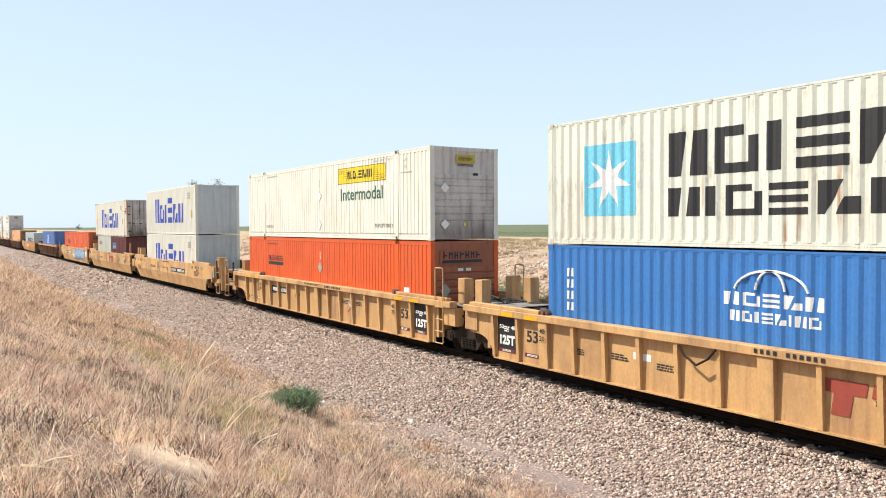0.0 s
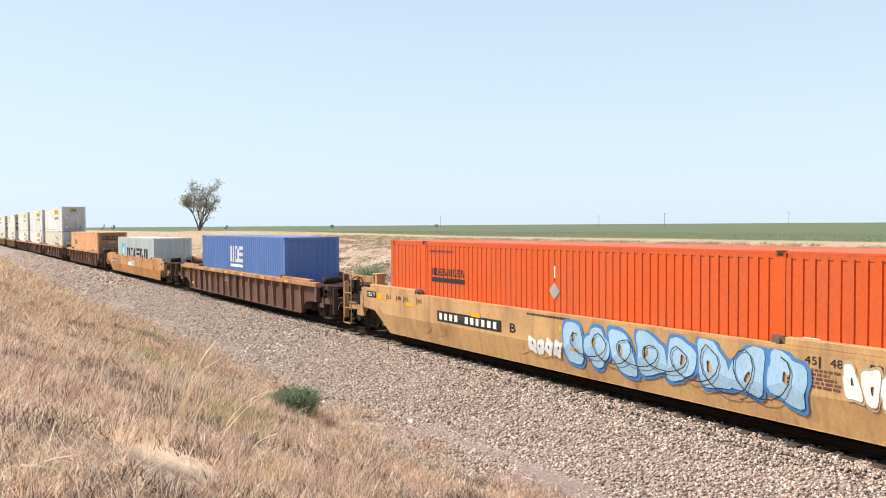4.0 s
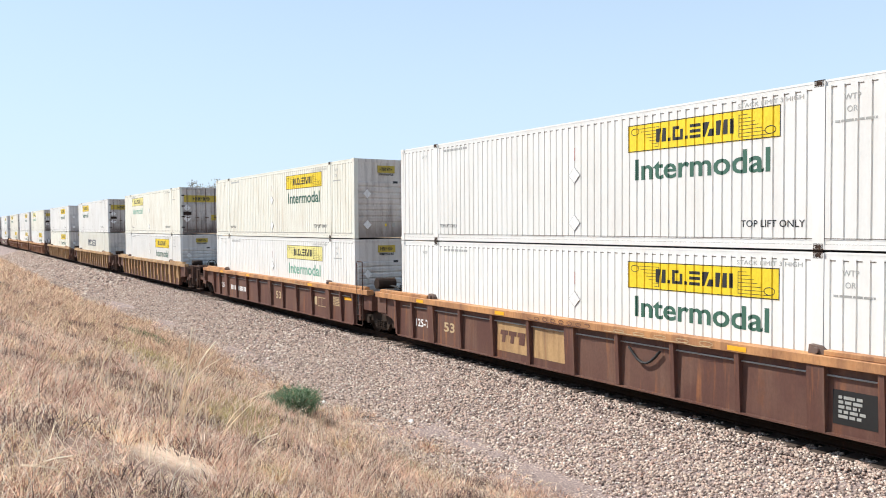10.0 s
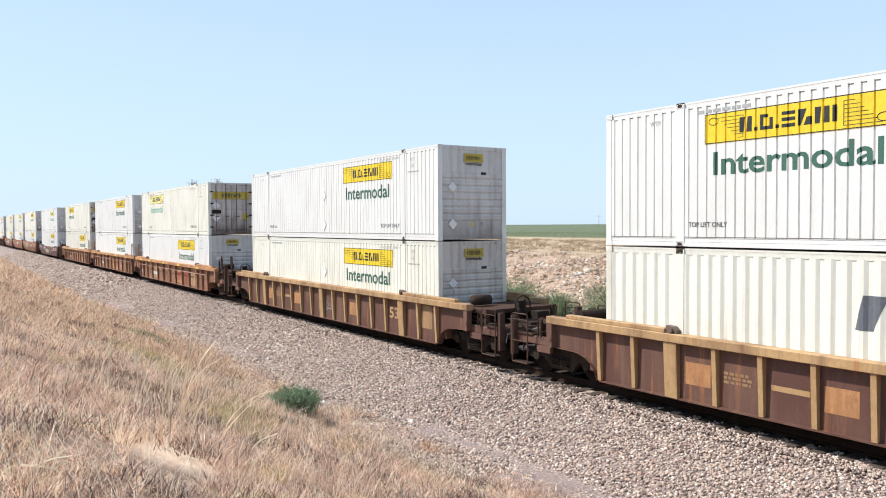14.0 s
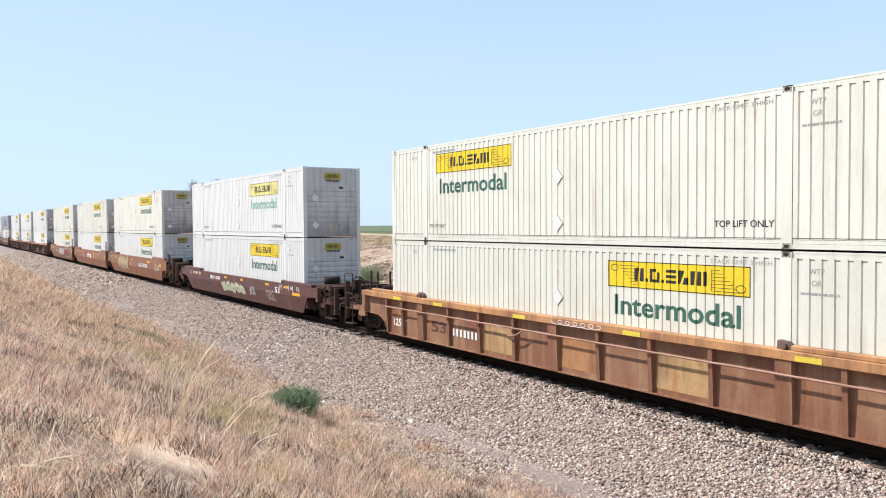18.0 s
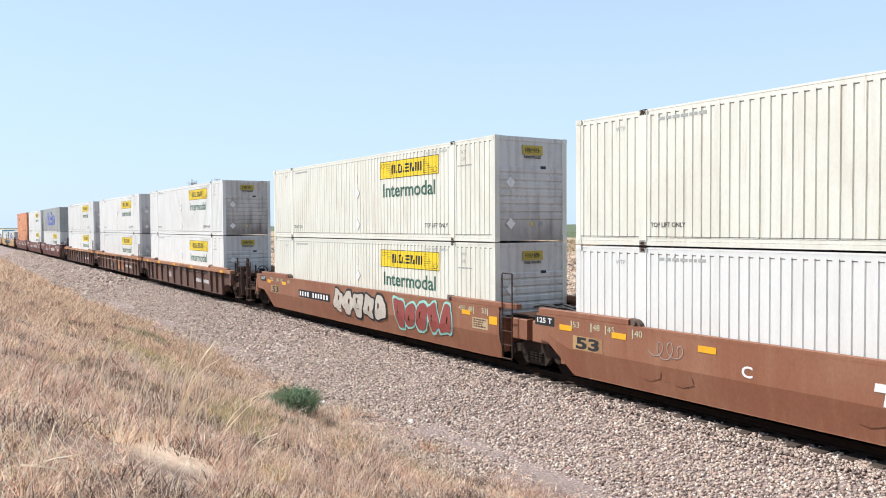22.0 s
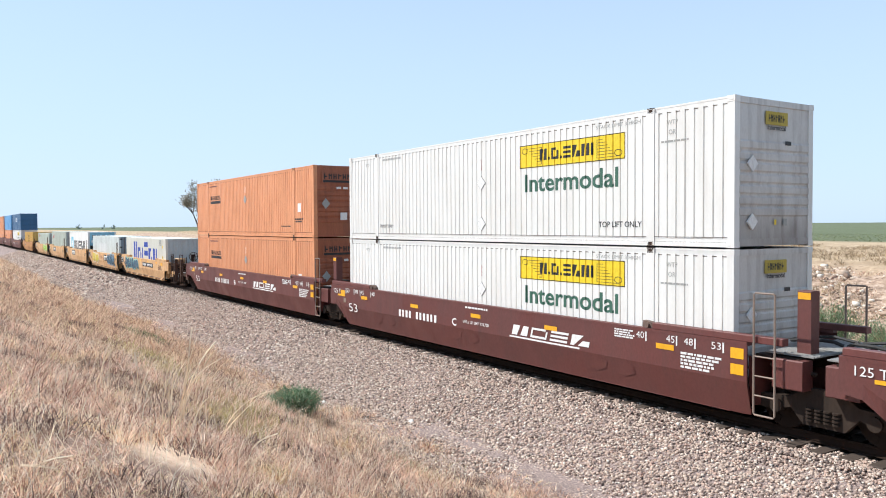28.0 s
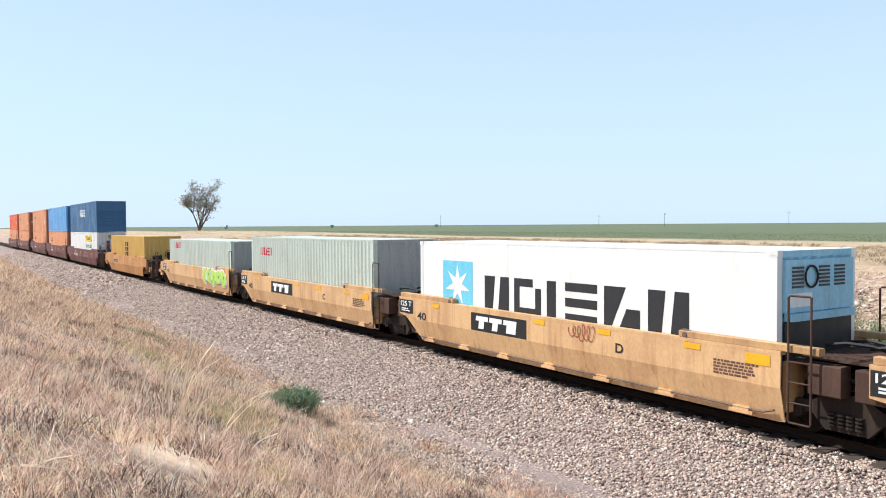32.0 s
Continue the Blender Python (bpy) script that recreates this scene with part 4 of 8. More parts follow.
def wagon(x, style, body, sill, ribm, ends, half53=True, label="", pipes=False, wide_bays=False, zt=1.70):
    """One unit of a well wagon. ends: c a coupler end, j a joint to the next unit (front, rear). Its origin is on the rails under its middle."""
    hw = 8.45 if half53 else 6.25
    reach = {"c": hw + 3.25, "j": hw + 1.27} if half53 else {"c": 9.72, "j": 7.62}
    w = thing("well_wagon", pose(x, TY, 0), label, "railway wagon", "wagons of the train")
    key = (style, half53)
    deckm = GALV if body is BORDO or (body is TAN and half53) else DECK
    dark = body if body is TAN and half53 else DECK
    wallm = TANL if body is TAN and not half53 else body
    for s in (-1, 1):
        if style == "smooth":
            part("side_wall", lambda g, s=s: side_smooth(g, s, hw, ends, zt), wallm, w, key=("ssm", s, ends, zt) + key)
        else:
            sw = part("side_wall", lambda g, s=s: side_panel(g, s, hw, ends), body, w, key=("spn", s, ends) + key)
            half = (1.52, 3.04, 4.56, 7.2, 8.2) if wide_bays else (1.01, 2.02, 3.03, 4.05, 5.05, 7.12, 8.14)
            for q in [e * v for e in (-1, 1) for v in half]:
                part("rib", lambda g, s=s: rib(g, s), ribm, sw, at=(q, 0, 0), key=("rib", s))
            for q in (-6.1, 0.0, 6.1):
                part("wide_rib", lambda g, s=s: g.extrude([(s * (SH - 0.145), 0.22), (s * (SH - 0.055), 0.22), (s * (SH - 0.002), 1.352), (s * (SH - 0.145), 1.352)], -0.16, 0.16), body if ribm is RIBM else ribm, sw, at=(q, 0, 0), key=("wrib", s))
            if wide_bays and not pipes:
                part("conduit", lambda g, s=s: g.tube([(-hw + 0.6, s * (SH - 0.11), 1.2), (hw - 0.6, s * (SH - 0.11), 1.2)], 0.016, 6), GREY, sw, key=("conduit", s))
            ts = part("top_sill", lambda g, s=s: g.box(-hw - (1.4 if ends[1] == "c" else 1.0), hw + (1.4 if ends[0] == "c" else 1.0), *sorted((s * (SH + 0.03), s * (SH - 0.22))), 1.36, 1.535, 0.012), sill, w, key=("tsill", s, ends) + key)
            if pipes:
                for z in (1.10,):
                    part("pipe", lambda g, s=s, z=z: g.tube([(-hw + 0.3, s * (SH + 0.035), z), (hw - 0.3, s * (SH + 0.035), z)], 0.024, 6), PIPEC, w, key=("pipe", s, z) + key)
        for e in (-1, 1):
            part("end_ledge", lambda g, s=s, e=e: g.box(*sorted((e * (hw - 2.2), e * (hw + 0.75))), *sorted((s * (SH - 0.02), s * (SH - 0.2))), (zt if style == "smooth" else 1.537), (zt + 0.13 if style == "smooth" else 1.625), 0.01), sill, w, key=("ledge", s, e, zt) + key)
            gx = e * (6.1 if half53 else 4.2)
            part("container_guide", lambda g, s=s: (g.extrude([(-0.16, 1.66), (0.16, 1.66), (0.12, 1.76), (0.04, 1.83), (-0.14, 1.85)], *sorted((s * (SH - 0.06), s * (SH - 0.2))), "y"), g.disc(0.0, *sorted((s * (SH - 0.0), s * (SH - 0.07))), 1.76, 0.055, 10)), RODM, w, at=(gx, 0, (zt if style == "smooth" else 1.54) - 1.70), key=("guide", s))
    # floor of the well
    part("floor", lambda g: ([g.box(q - 0.15, q + 0.15, -SH + 0.5, SH - 0.5, 0.29, 0.36) for q in np.linspace(-hw + 0.6, hw - 0.6, 7)], g.box(-hw, hw, -0.25, 0.25, 0.22, 0.3)), STEEL, w, key=("floor",) + key)
    for e, kind in ((1, ends[0]), (-1, ends[1])):
        R = reach[kind]
        part("bulkhead", lambda g, e=e: (g.box(*sorted((e * (hw - 0.02), e * (hw + 0.1))), -SH + 0.17, SH - 0.17, 0.4, 1.3), g.box(*sorted((e * hw, e * (hw + 1.2))), -0.35, 0.35, 0.62, 1.1)), body, w, key=("bulk", e) + key)
        if kind == "c":
            coupler_end(w, e, hw, body, dark, deckm, key, half53)
            truck(e * (R - 1.95), w)
        else:
            part("end_deck", lambda g, e=e: (g.box(*sorted((e * (hw + 0.1), e * (hw + 0.95))), -SH + 0.2, SH - 0.2, 1.30, 1.37), g.box(*sorted((e * (hw + 0.1), e * (R - 0.02))), -0.32, 0.32, 0.98, 1.3)), STEEL, w, key=("jdeck", e) + key)
            part("walkway", lambda g, e=e: grating(g, *sorted((e * (hw + 0.25), e * (R - 0.1))), -SH + 0.3, SH - 0.3, 1.40), deckm, w, key=("jwalk", e) + key)
            part("air_hose", lambda g, e=e: (g.tube([(e * (hw + 0.3), -0.5, 1.56), (e * (hw + 0.7), -0.55, 1.64), (e * (hw + 1.1), -0.45, 1.62), (e * (R - 0.02), -0.4, 1.56)], 0.035, 6), g.tube([(e * (hw + 0.3), 0.2, 1.56), (e * (hw + 0.8), 0.1, 1.63), (e * (R - 0.02), 0.1, 1.57)], 0.03, 6)), BLACK, w, key=("ahose", e) + key)
            part("brake_rigging", lambda g, e=e: (g.tube([(e * (hw + 0.35), -1.2, 1.2), (e * (R - 0.1), -1.1, 1.1)], 0.04, 6), g.box(*sorted((e * (hw + 0.4), e * (hw + 0.75))), -1.15, -0.7, 0.95, 1.3), g.tube([(e * (hw + 0.6), -1.25, 0.95), (e * (hw + 0.6), 1.25, 0.95)], 0.05, 8)), STEEL, w, key=("jrig", e) + key)
            for s in (-1, 1):
                part("end_bracket", lambda g, s=s, e=e: g.box(*sorted((e * (hw + 0.5), e * (hw + 1.08))), *sorted((s * (SH - 0.1), s * (SH - 0.42))), 0.82, 1.35, 0.02), body if half53 else DECK, w, key=("ebr", s, e) + key)
                if body is TAN and half53:
                    part("bracket_post", lambda g, s=s, e=e: g.box(*sorted((e * (hw + 0.74), e * (hw + 1.06))), *sorted((s * 0.72, s * 1.05)), 1.46, 2.2, 0.015), body, w, key=("bpost", s, e) + key)
            if pipes and body is RUSTP:
                for q, v in ((0.35, -1.1), (0.35, 0.9), (0.9, -0.75)):
                    part("stake", lambda g, e=e, q=q, v=v: g.box(*sorted((e * (hw + q), e * (hw + q + 0.09))), v, v + 0.09, 1.5, 2.45), sill, w, key=("stake", e, q, v))
            if e == 1:
                if body is BROWN:
                    part("reservoir", lambda g: g.tube([(hw + 0.62, -0.95, 1.72), (hw + 0.62, -0.25, 1.72)], 0.19, 14), STEEL, w, key=("resv",) + key)
                for s in (-1, 1):
                    ladder(w, s, e * (hw + 0.42), 0.42, 0.28, 2.5, 4, PALE2 if body is BORDO else dark, key)
                if body is BORDO:
                    bp = part("bracket_post", lambda g: g.box(hw + 0.72, hw + 0.98, -0.98, -0.72, 1.38, 2.55, 0.012), body, w, key=("jrack",) + key)
                    part("bracket_cap", lambda g: g.box(hw + 0.73, hw + 0.97, -0.986, -0.97, 2.4, 2.52), REFL, bp, "yellow reflective strip", key=("jcap",) + key)
            else:
                truck(-R, w)
    if ends[1] == "c" and body is TAN and style == "rib":
        xr = -hw - 1.7
        part("brake_wheel", lambda g: (g.tube([(xr, 0.85 + 0.28 * math.cos(a), 1.75 + 0.28 * math.sin(a)) for a in np.linspace(0, 2 * math.pi, 16, endpoint=False)], 0.022, 6, True), g.tube([(xr, 0.85, 1.2), (xr, 0.85, 2.03)], 0.02, 6), g.tube([(xr, 0.57, 1.75), (xr, 1.13, 1.75)], 0.014, 5)), STEEL, w, key=("bwheelr",))
    if ends[1] == "c" and not (body is TAN and half53):
        part("air_tank", lambda g: g.tube([(-hw - 0.8, -1.0, 1.55), (-hw - 0.8, 0.1, 1.55)], 0.14, 14), STEEL, w, key=("tank",) + key)
    return w

# ---- the train ----
# (centre at the start, wall, colours, ends, length class, lower load, upper load)
GAP = 0.022
FLEET = []           # everything that rolls with the train


def at_load(x, z):
    return pose(x, TY, z)


TANW = "tan-yellow ribbed steel well wagon, dusty"
UNITS = [
    (-8.38, "rib", TAN, TAN, TAN, "jj", True, TANW),
    (-27.94, "rib", TAN, TAN, TAN, "jc", True, TANW),
    (-51.16, "smooth", TAN, TAN, TAN, "cj", True, "tan-yellow smooth-sided steel well wagon"),
    (-70.62, "smooth", TAN, TAN, TAN, "jj", True, "tan-yellow smooth-sided well wagon with black scrawls"),
    (-89.98, "smooth", TAN, TAN, TAN, "jc", True, "tan-yellow well wagon with blue spray-painted shapes"),
    (-113.42, "rib", BROWN, SILLO, RIBM, "cc", True, "brown ribbed steel well wagon with rusty sill"),
    (-137.15, "smooth", AMBER, AMBER, AMBER, "cc", True, "amber smooth-sided steel well wagon, worn"),
    (-160.85, "rib", BROWN, SILLO, RIBM, "cc", True, "brown ribbed steel well wagon with orange sill"),
    (-184.16, "rib", BROWN, SILLO, BROWN, "cj", True, "brown ribbed well wagon with faded orange top sill"),
    (-203.69, "rib", BROWN, SILLO, BROWN, "jj", True, "brown ribbed well wagon with faded orange top sill"),
    (-223.17, "rib", BROWN, SILLO, BROWN, "jc", True, "brown ribbed well wagon with faded orange top sill"),
    (-246.63, "rib", BROWN, YSILL, YSILL, "cc", True, "rusty brown ribbed well wagon with yellowed ribs"),
    (-269.88, "rib", BROWN, YSILL, YSILL, "cc", True, "rusty brown ribbed well wagon with yellowed ribs"),
    (-292.95, "rib", BROWN, YSILL, YSILL, "cc", True, "rusty brown ribbed well wagon with yellowed ribs"),
    (-316.08, "rib", RUSTP, SILLO, RUSTP, "cj", True, "rust-brown well wagon with amber sill and side pipes"),
    (-335.36, "rib", RUSTP, SILLO, RUSTP, "jj", True, "rust-brown well wagon with amber sill and side pipes"),
    (-354.56, "rib", RUSTP, SILLO, RUSTP, "jc", True, "rust-brown well wagon with amber sill and side pipes"),
    (-378.01, "smooth", WINE, WINE, WINE, "cc", True, "dark wine-brown smooth-sided well wagon with pale scrawl"),
    (-401.38, "smooth", RUSTB, RUSTB, RUSTB, "cj", True, "rust-brown smooth-sided well wagon with white scrawls"),
    (-420.84, "smooth", RUSTB, RUSTB, RUSTB, "jj", True, "rust-brown smooth-sided well wagon with tan shapes"),
    (-440.12, "smooth", RUSTB, RUSTB, RUSTB, "jc", True, "rust-brown well wagon covered in spray-painted shapes"),
    (-463.49, "rib", DKBROWN, DKSILL, DKBROWN, "cj", True, "dark brown ribbed well wagon with scuffed orange sill"),
    (-483.03, "rib", DKBROWN, DKSILL, DKBROWN, "jj", True, "dark brown ribbed well wagon with scuffed orange sill"),
    (-502.40, "rib", DKBROWN, DKSILL, DKBROWN, "jc", True, "dark brown ribbed well wagon with scuffed orange sill"),
    (-525.59, "smooth", BORDO, BORDO, BORDO, "cj", True, "dark red-brown smooth well wagon with white lettering"),
    (-545.07, "smooth", BORDO, BORDO, BORDO, "jj", True, "dark red-brown smooth well wagon with white lettering"),
    (-564.38, "smooth", BORDO, BORDO, BORDO, "jc", True, "dark red-brown smooth well wagon with white lettering"),
    (-585.98, "smooth", TAN, TAN, TAN, "cj", False, "short tan-yellow well wagon with teal spray paint"),
    (-601.21, "smooth", TAN, TAN, TAN, "jj", False, "short tan-yellow well wagon with blue spray paint"),
    (-616.11, "smooth", TAN, TAN, TAN, "jj", False, "short tan-yellow well wagon with black sign"),
    (-631.37, "smooth", TAN, TAN, TAN, "jj", False, "short tan-yellow well wagon with black sign"),
    (-646.62, "smooth", TAN, TAN, TAN, "jc", False, "short tan-yellow well wagon with green spray paint"),
    (-666.00, "smooth", AMBER, AMBER, AMBER, "cc", False, "short amber smooth-sided steel well wagon"),
    (-687.12, "smooth", BORDO, BORDO, BORDO, "cj", True, "dark red-brown smooth-sided well wagon"),
    (-706.4, "smooth", BORDO, BORDO, BORDO, "jj", True, "dark red-brown smooth-sided well wagon"),
    (-725.4, "smooth", BORDO, BORDO, BORDO, "jc", True, "dark red-brown smooth-sided well wagon"),
    (-748.0, "smooth", BORDO, BORDO, BORDO, "cj", True, "dark red-brown smooth-sided well wagon"),
    (-767.4, "smooth", BORDO, BORDO, BORDO, "jj", True, "dark red-brown smooth-sided well wagon"),
]
WAGONS = []
for i, (cx, style, body, sill, ribm, ends, long_, label) in enumerate(UNITS):
    wg = wagon(cx, style, body, sill, ribm, ends, long_, label, pipes=14 <= i <= 16 or i == 22, wide_bays=8 <= i <= 10 or 14 <= i <= 16 or 21 <= i <= 23, zt=1.30 if i == 17 else (1.52 if i == 6 else (1.63 if i in (2, 3, 4) else (1.5 if 27 <= i <= 32 else (1.58 if style == "smooth" else 1.70)))))
    WAGONS.append(wg)
    FLEET.append(wg)


def load(i, make, z=BASE, dx=0.0, **kw):
    c = make(at_load(UNITS[i][0] + dx, z), **kw)
    FLEET.append(c)
    return c


TOP = BASE + HC + GAP
BLUEWORD = "BaiSrr"



def cooling_unit(c):
    """The machinery set into the front of a refrigerated box."""
    x = 6.096
    u = part("cooling_unit", lambda g: (g.box(x - 0.03, x + 0.05, -1.12, 1.12, 1.75, 2.72), g.box(x - 0.03, x + 0.14, -1.05, 1.05, 1.6, 1.74)), SKYC, c, "light blue refrigeration machinery")
    for y in (-0.75, 0.1, 0.62):
        part("grille", lambda g, y=y: [g.box(x + 0.05, x + 0.07, y - 0.17, y + 0.17, 2.2 + 0.07 * k, 2.24 + 0.07 * k) for k in range(6)], INK, u)
    part("fan_guard", lambda g: g.tube([(x + 0.08, -0.35 + 0.2 * math.cos(a), 2.4 + 0.2 * math.sin(a)) for a in np.linspace(0, 2 * math.pi, 18, endpoint=False)], 0.02, 6, True), STEEL, u)
    part("motor_bay", lambda g: (g.box(x - 0.02, x + 0.03, -1.1, 1.1, 0.2, 1.58), ), BLACK, u)
    part("compressor", lambda g: g.tube([(x + 0.1, -0.5, 0.55), (x + 0.1, 0.4, 0.55)], 0.2, 12), STEEL, u)
    part("number_plate", lambda g: g.box(x + 0.05, x + 0.06, -1.0, -0.3, 1.85, 2.1), LWHITE, u)


# first unit: two 40-foot boxes
c = load(0, word_box, feet=40, body=BLUE, pattern="CRSCR", x0=-1.04, x1=0.98, z0=1.85, z1=2.1, ink=LWHITE, label="bright blue 40-foot corrugated container with white mark")
glyphs("SBIRRIRC", -0.9, 0.93, 1.55, 1.75, LWHITE, c, FY)
part("logo_arcs", lambda g: [g.tube([(-0.05 + r * math.cos(a), FY, 2.1 + 0.42 * math.sin(a)) for a in np.linspace(0.15, math.pi - 0.15, 12)], 0.025, 5) for r in (0.75, 0.3)], LWHITE, c)
for k in range(4):
    glyphs("B", -5.42, -5.24, 2.15 - 0.27 * k, 2.35 - 0.27 * k, LWHITE, c, FY)
c = load(0, container, TOP, feet=40, body=MAT_SEA, label="pale grey rust-streaked 40-foot container with star sign")
star(c, -4.84, -3.29, 0.66, 2.27)
glyphs("BAIRSS", -2.37, 3.6, 1.43, 2.32, INK, c, FY)
glyphs("SIACABR", -2.38, 3.4, 0.62, 1.2, INK, c, FY)
load(1, orange_53, body=ORANGE)
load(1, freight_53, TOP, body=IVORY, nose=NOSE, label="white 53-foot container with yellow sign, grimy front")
for z in (BASE, TOP):
    load(2, word_box, z, feet=40, body=IVORY, pattern=BLUEWORD, x0=-3.6, x1=3.45, z0=0.72, z1=2.3, ink=LBLUE, label="ivory 40-foot corrugated container with big blue mark", nose=GREYB)
# third unit: two short boxes under a 45-foot one
c = load(3, container, feet=20, body=SAGE, dx=-3.04, h=STD, label="pale sage 20-foot container with red mark")
glyphs("RRCI", -2.3, -0.9, 1.85, 2.15, LRED, c, FY)
c = load(3, container, feet=20, body=MAROON, dx=3.06, h=STD, label="maroon 20-foot container with small blue sign")
slab("sign_panel", -2.3, -0.75, 1.55, 2.1, NAVY, c, FY, "small navy sign")
glyphs("IRIACRR", -2.1, -0.9, 1.62, 1.85, LWHITE, c, FY - 0.003)
c = load(3, word_box, BASE + STD + GAP, dx=-0.24, feet=45, body=IVORY, pattern=BLUEWORD, x0=-3.7, x1=3.46, z0=0.72, z1=2.32, ink=LBLUE, label="ivory 45-foot container with blue mark and rusty posts", door_front=True, door=DOORW, post=RUSTW)
write("45", 6.1, 1.75, 0.46, 0.5, FY, INK, c, 0.02)
load(4, orange_53, body=ORANGE, label="bright orange 53-foot container riding alone")
c = load(5, container, feet=40, body=BLUE2, h=HC, label="faded blue 40-foot container with white mark")
glyphs("BCC", -1.22, 0.68, 1.6, 2.4, LWHITE, c, FY)
slab("logo_bar", -1.2, 0.66, 1.36, 1.5, LWHITE, c, FY)
c = load(6, container, feet=40, body=GREYB, h=STD, label="blue-grey 40-foot container with star sign")
star(c, -4.78, -3.3, 0.92, 2.1)
glyphs("BAIRSB", -2.7, 4.15, 0.95, 1.8, INK, c, FY)
load(7, orange_53, body=TANOR, label="sun-bleached orange 53-foot container riding alone")
DOORS_UP = {11, 12, 14, 16}
for i in list(range(8, 24)) + [25]:
    low_doors = False
    lowbody = {8: DIRTYW, 9: WHITE, 17: WHITE, 22: WHITE}.get(i, IVORY if i in (13, 16, 20) else WHITE)
    upbody = IVORY if i in (10, 11, 14, 16, 18, 19, 20) else WHITE
    if i == 25:
        lowbody = upbody = WHITE
    if i == 12:
        c = load(i, container, feet=53, body=IVORY, deep=True, label="ivory 53-foot container with grey slanted mark", nose=NOSE, door=DOORW)
        glyphs("SBIRI", -2.45, 1.7, 1.62, 2.2, SLATEG, c, FY, slant=0.25)
    else:
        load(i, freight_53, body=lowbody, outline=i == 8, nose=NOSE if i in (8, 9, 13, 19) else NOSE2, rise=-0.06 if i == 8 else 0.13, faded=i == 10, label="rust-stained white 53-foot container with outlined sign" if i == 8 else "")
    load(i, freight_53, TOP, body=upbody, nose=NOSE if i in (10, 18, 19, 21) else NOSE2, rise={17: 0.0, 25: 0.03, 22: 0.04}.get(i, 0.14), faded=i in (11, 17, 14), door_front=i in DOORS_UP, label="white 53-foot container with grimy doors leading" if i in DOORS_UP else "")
load(24, freight_53, body=WHITE)
load(24, word_box, TOP, feet=53, body=GREY, pattern=BLUEWORD, x0=-3.65, x1=3.45, z0=0.75, z1=2.42, ink=LBLUE, label="grey 53-foot container with big blue mark", nose=GREY, door=GREY)
load(26, orange_53, body=ORANGE2, label="faded orange 53-foot container")
load(26, orange_53, TOP, body=ORANGE2, label="faded orange 53-foot container")
load(27, word_box, feet=40, body=IVORY, pattern=BLUEWORD, x0=-3.45, x1=3.7, z0=0.72, z1=2.3, ink=LBLUE, h=2.6, label="ivory 40-foot container with blue mark", nose=GREYB)
c = load(28, container, feet=40, body=PALEB, nose=GREYB, door=GREYD, door_front=True, h=STD, label="pale blue-grey 40-foot container with ghosted mark")
part("painted_patch", on_wall(Geo().poly([(-2.9, 0, 1.2), (0.9, 0, 1.2), (0.9, 0, 1.95), (-2.9, 0, 1.95)]), c), PATCHW, c, "paler painted-over patch")
c = load(29, container, feet=40, body=WHITE, h=HC, door_front=False, nose=SKYC, flat=True, label="white refrigerated 40-foot container with star sign")
star(c, -4.83, -3.31, 0.95, 2.35)
cooling_unit(c)
glyphs("BAIRSB", -2.75, 4.15, 1.05, 2.0, INK, c, FY)
for i, body in ((30, SAGE), (31, SAGE)):
    c = load(i, container, feet=40, body=body, h=HC if i == 30 else 2.62, label="pale sage 40-foot container with small red mark", nose=GREY)
    glyphs("RRCI", -4.97, -3.5, 2.06, 2.42, LRED, c, FY)
c = load(32, container, feet=40, body=YELLOWC, h=2.7, label="yellow 40-foot container with dark mark")
for k in range(5):
    glyphs("B", -0.5, 0.5, 1.9 - 0.38 * k, 2.2 - 0.38 * k, INK, c, FY)
load(33, freight_53, body=WHITE)
c = load(33, container, TOP, feet=53, body=NAVY, label="navy blue 53-foot container", nose=NAVY, door=NAVY)
glyphs("SBIR", -1.5, 1.5, 1.5, 2.2, LWHITE, c, FY)
load(34, orange_53, body=ORANGE2)
load(34, container, TOP, feet=53, body=SKYB, label="light blue 53-foot container", nose=NAVY, door=NAVY)
for i in (35, 36, 37):
    load(i, orange_53, body=ORANGE2)
    load(i, orange_53, TOP, body=ORANGE if i == 37 else ORANGE2)

# ---- marks on the wagons ----
TEAL = plain("spray_teal", (0.30, 0.62, 0.55), 0.6)
SLATE = plain("spray_slate", (0.06, 0.12, 0.17), 0.6)
SPRAYB = plain("spray_blue", (0.06, 0.22, 0.50), 0.6)
SPRAYP = plain("spray_pale_blue", (0.35, 0.55, 0.72), 0.6)
SPRAYY = plain("spray_yellow", (0.72, 0.55, 0.06), 0.6)
SPRAYG = plain("spray_green", (0.42, 0.66, 0.12), 0.6)
SPRAYT = plain("spray_tan", (0.50, 0.38, 0.22), 0.6)
SPRAYR = plain("spray_red", (0.28, 0.06, 0.05), 0.6)
SPRAYW = plain("spray_dull_white", (0.52, 0.47, 0.40), 0.6)
PALE = plain("spray_pale", (0.52, 0.52, 0.36), 0.6)


def wall_y(z, style):
    """The near wall's face at a height."""
    if style == "rib":
        return -(SH + 0.03) if z > 1.355 else -(SH - 0.14)
    return -(SH - 0.15 * min(1.0, max(0.0, (0.84 - z) / 0.62)))


def fit_z(style, z0, z1):
    """On ribbed walls marks lie either on the top sill or on the web below it."""
    if style == "rib":
        return (z0 - 0.125, z1 - 0.125) if z0 > 1.44 else (min(z0, 1.25), min(z1, 1.34))
    return z0, z1


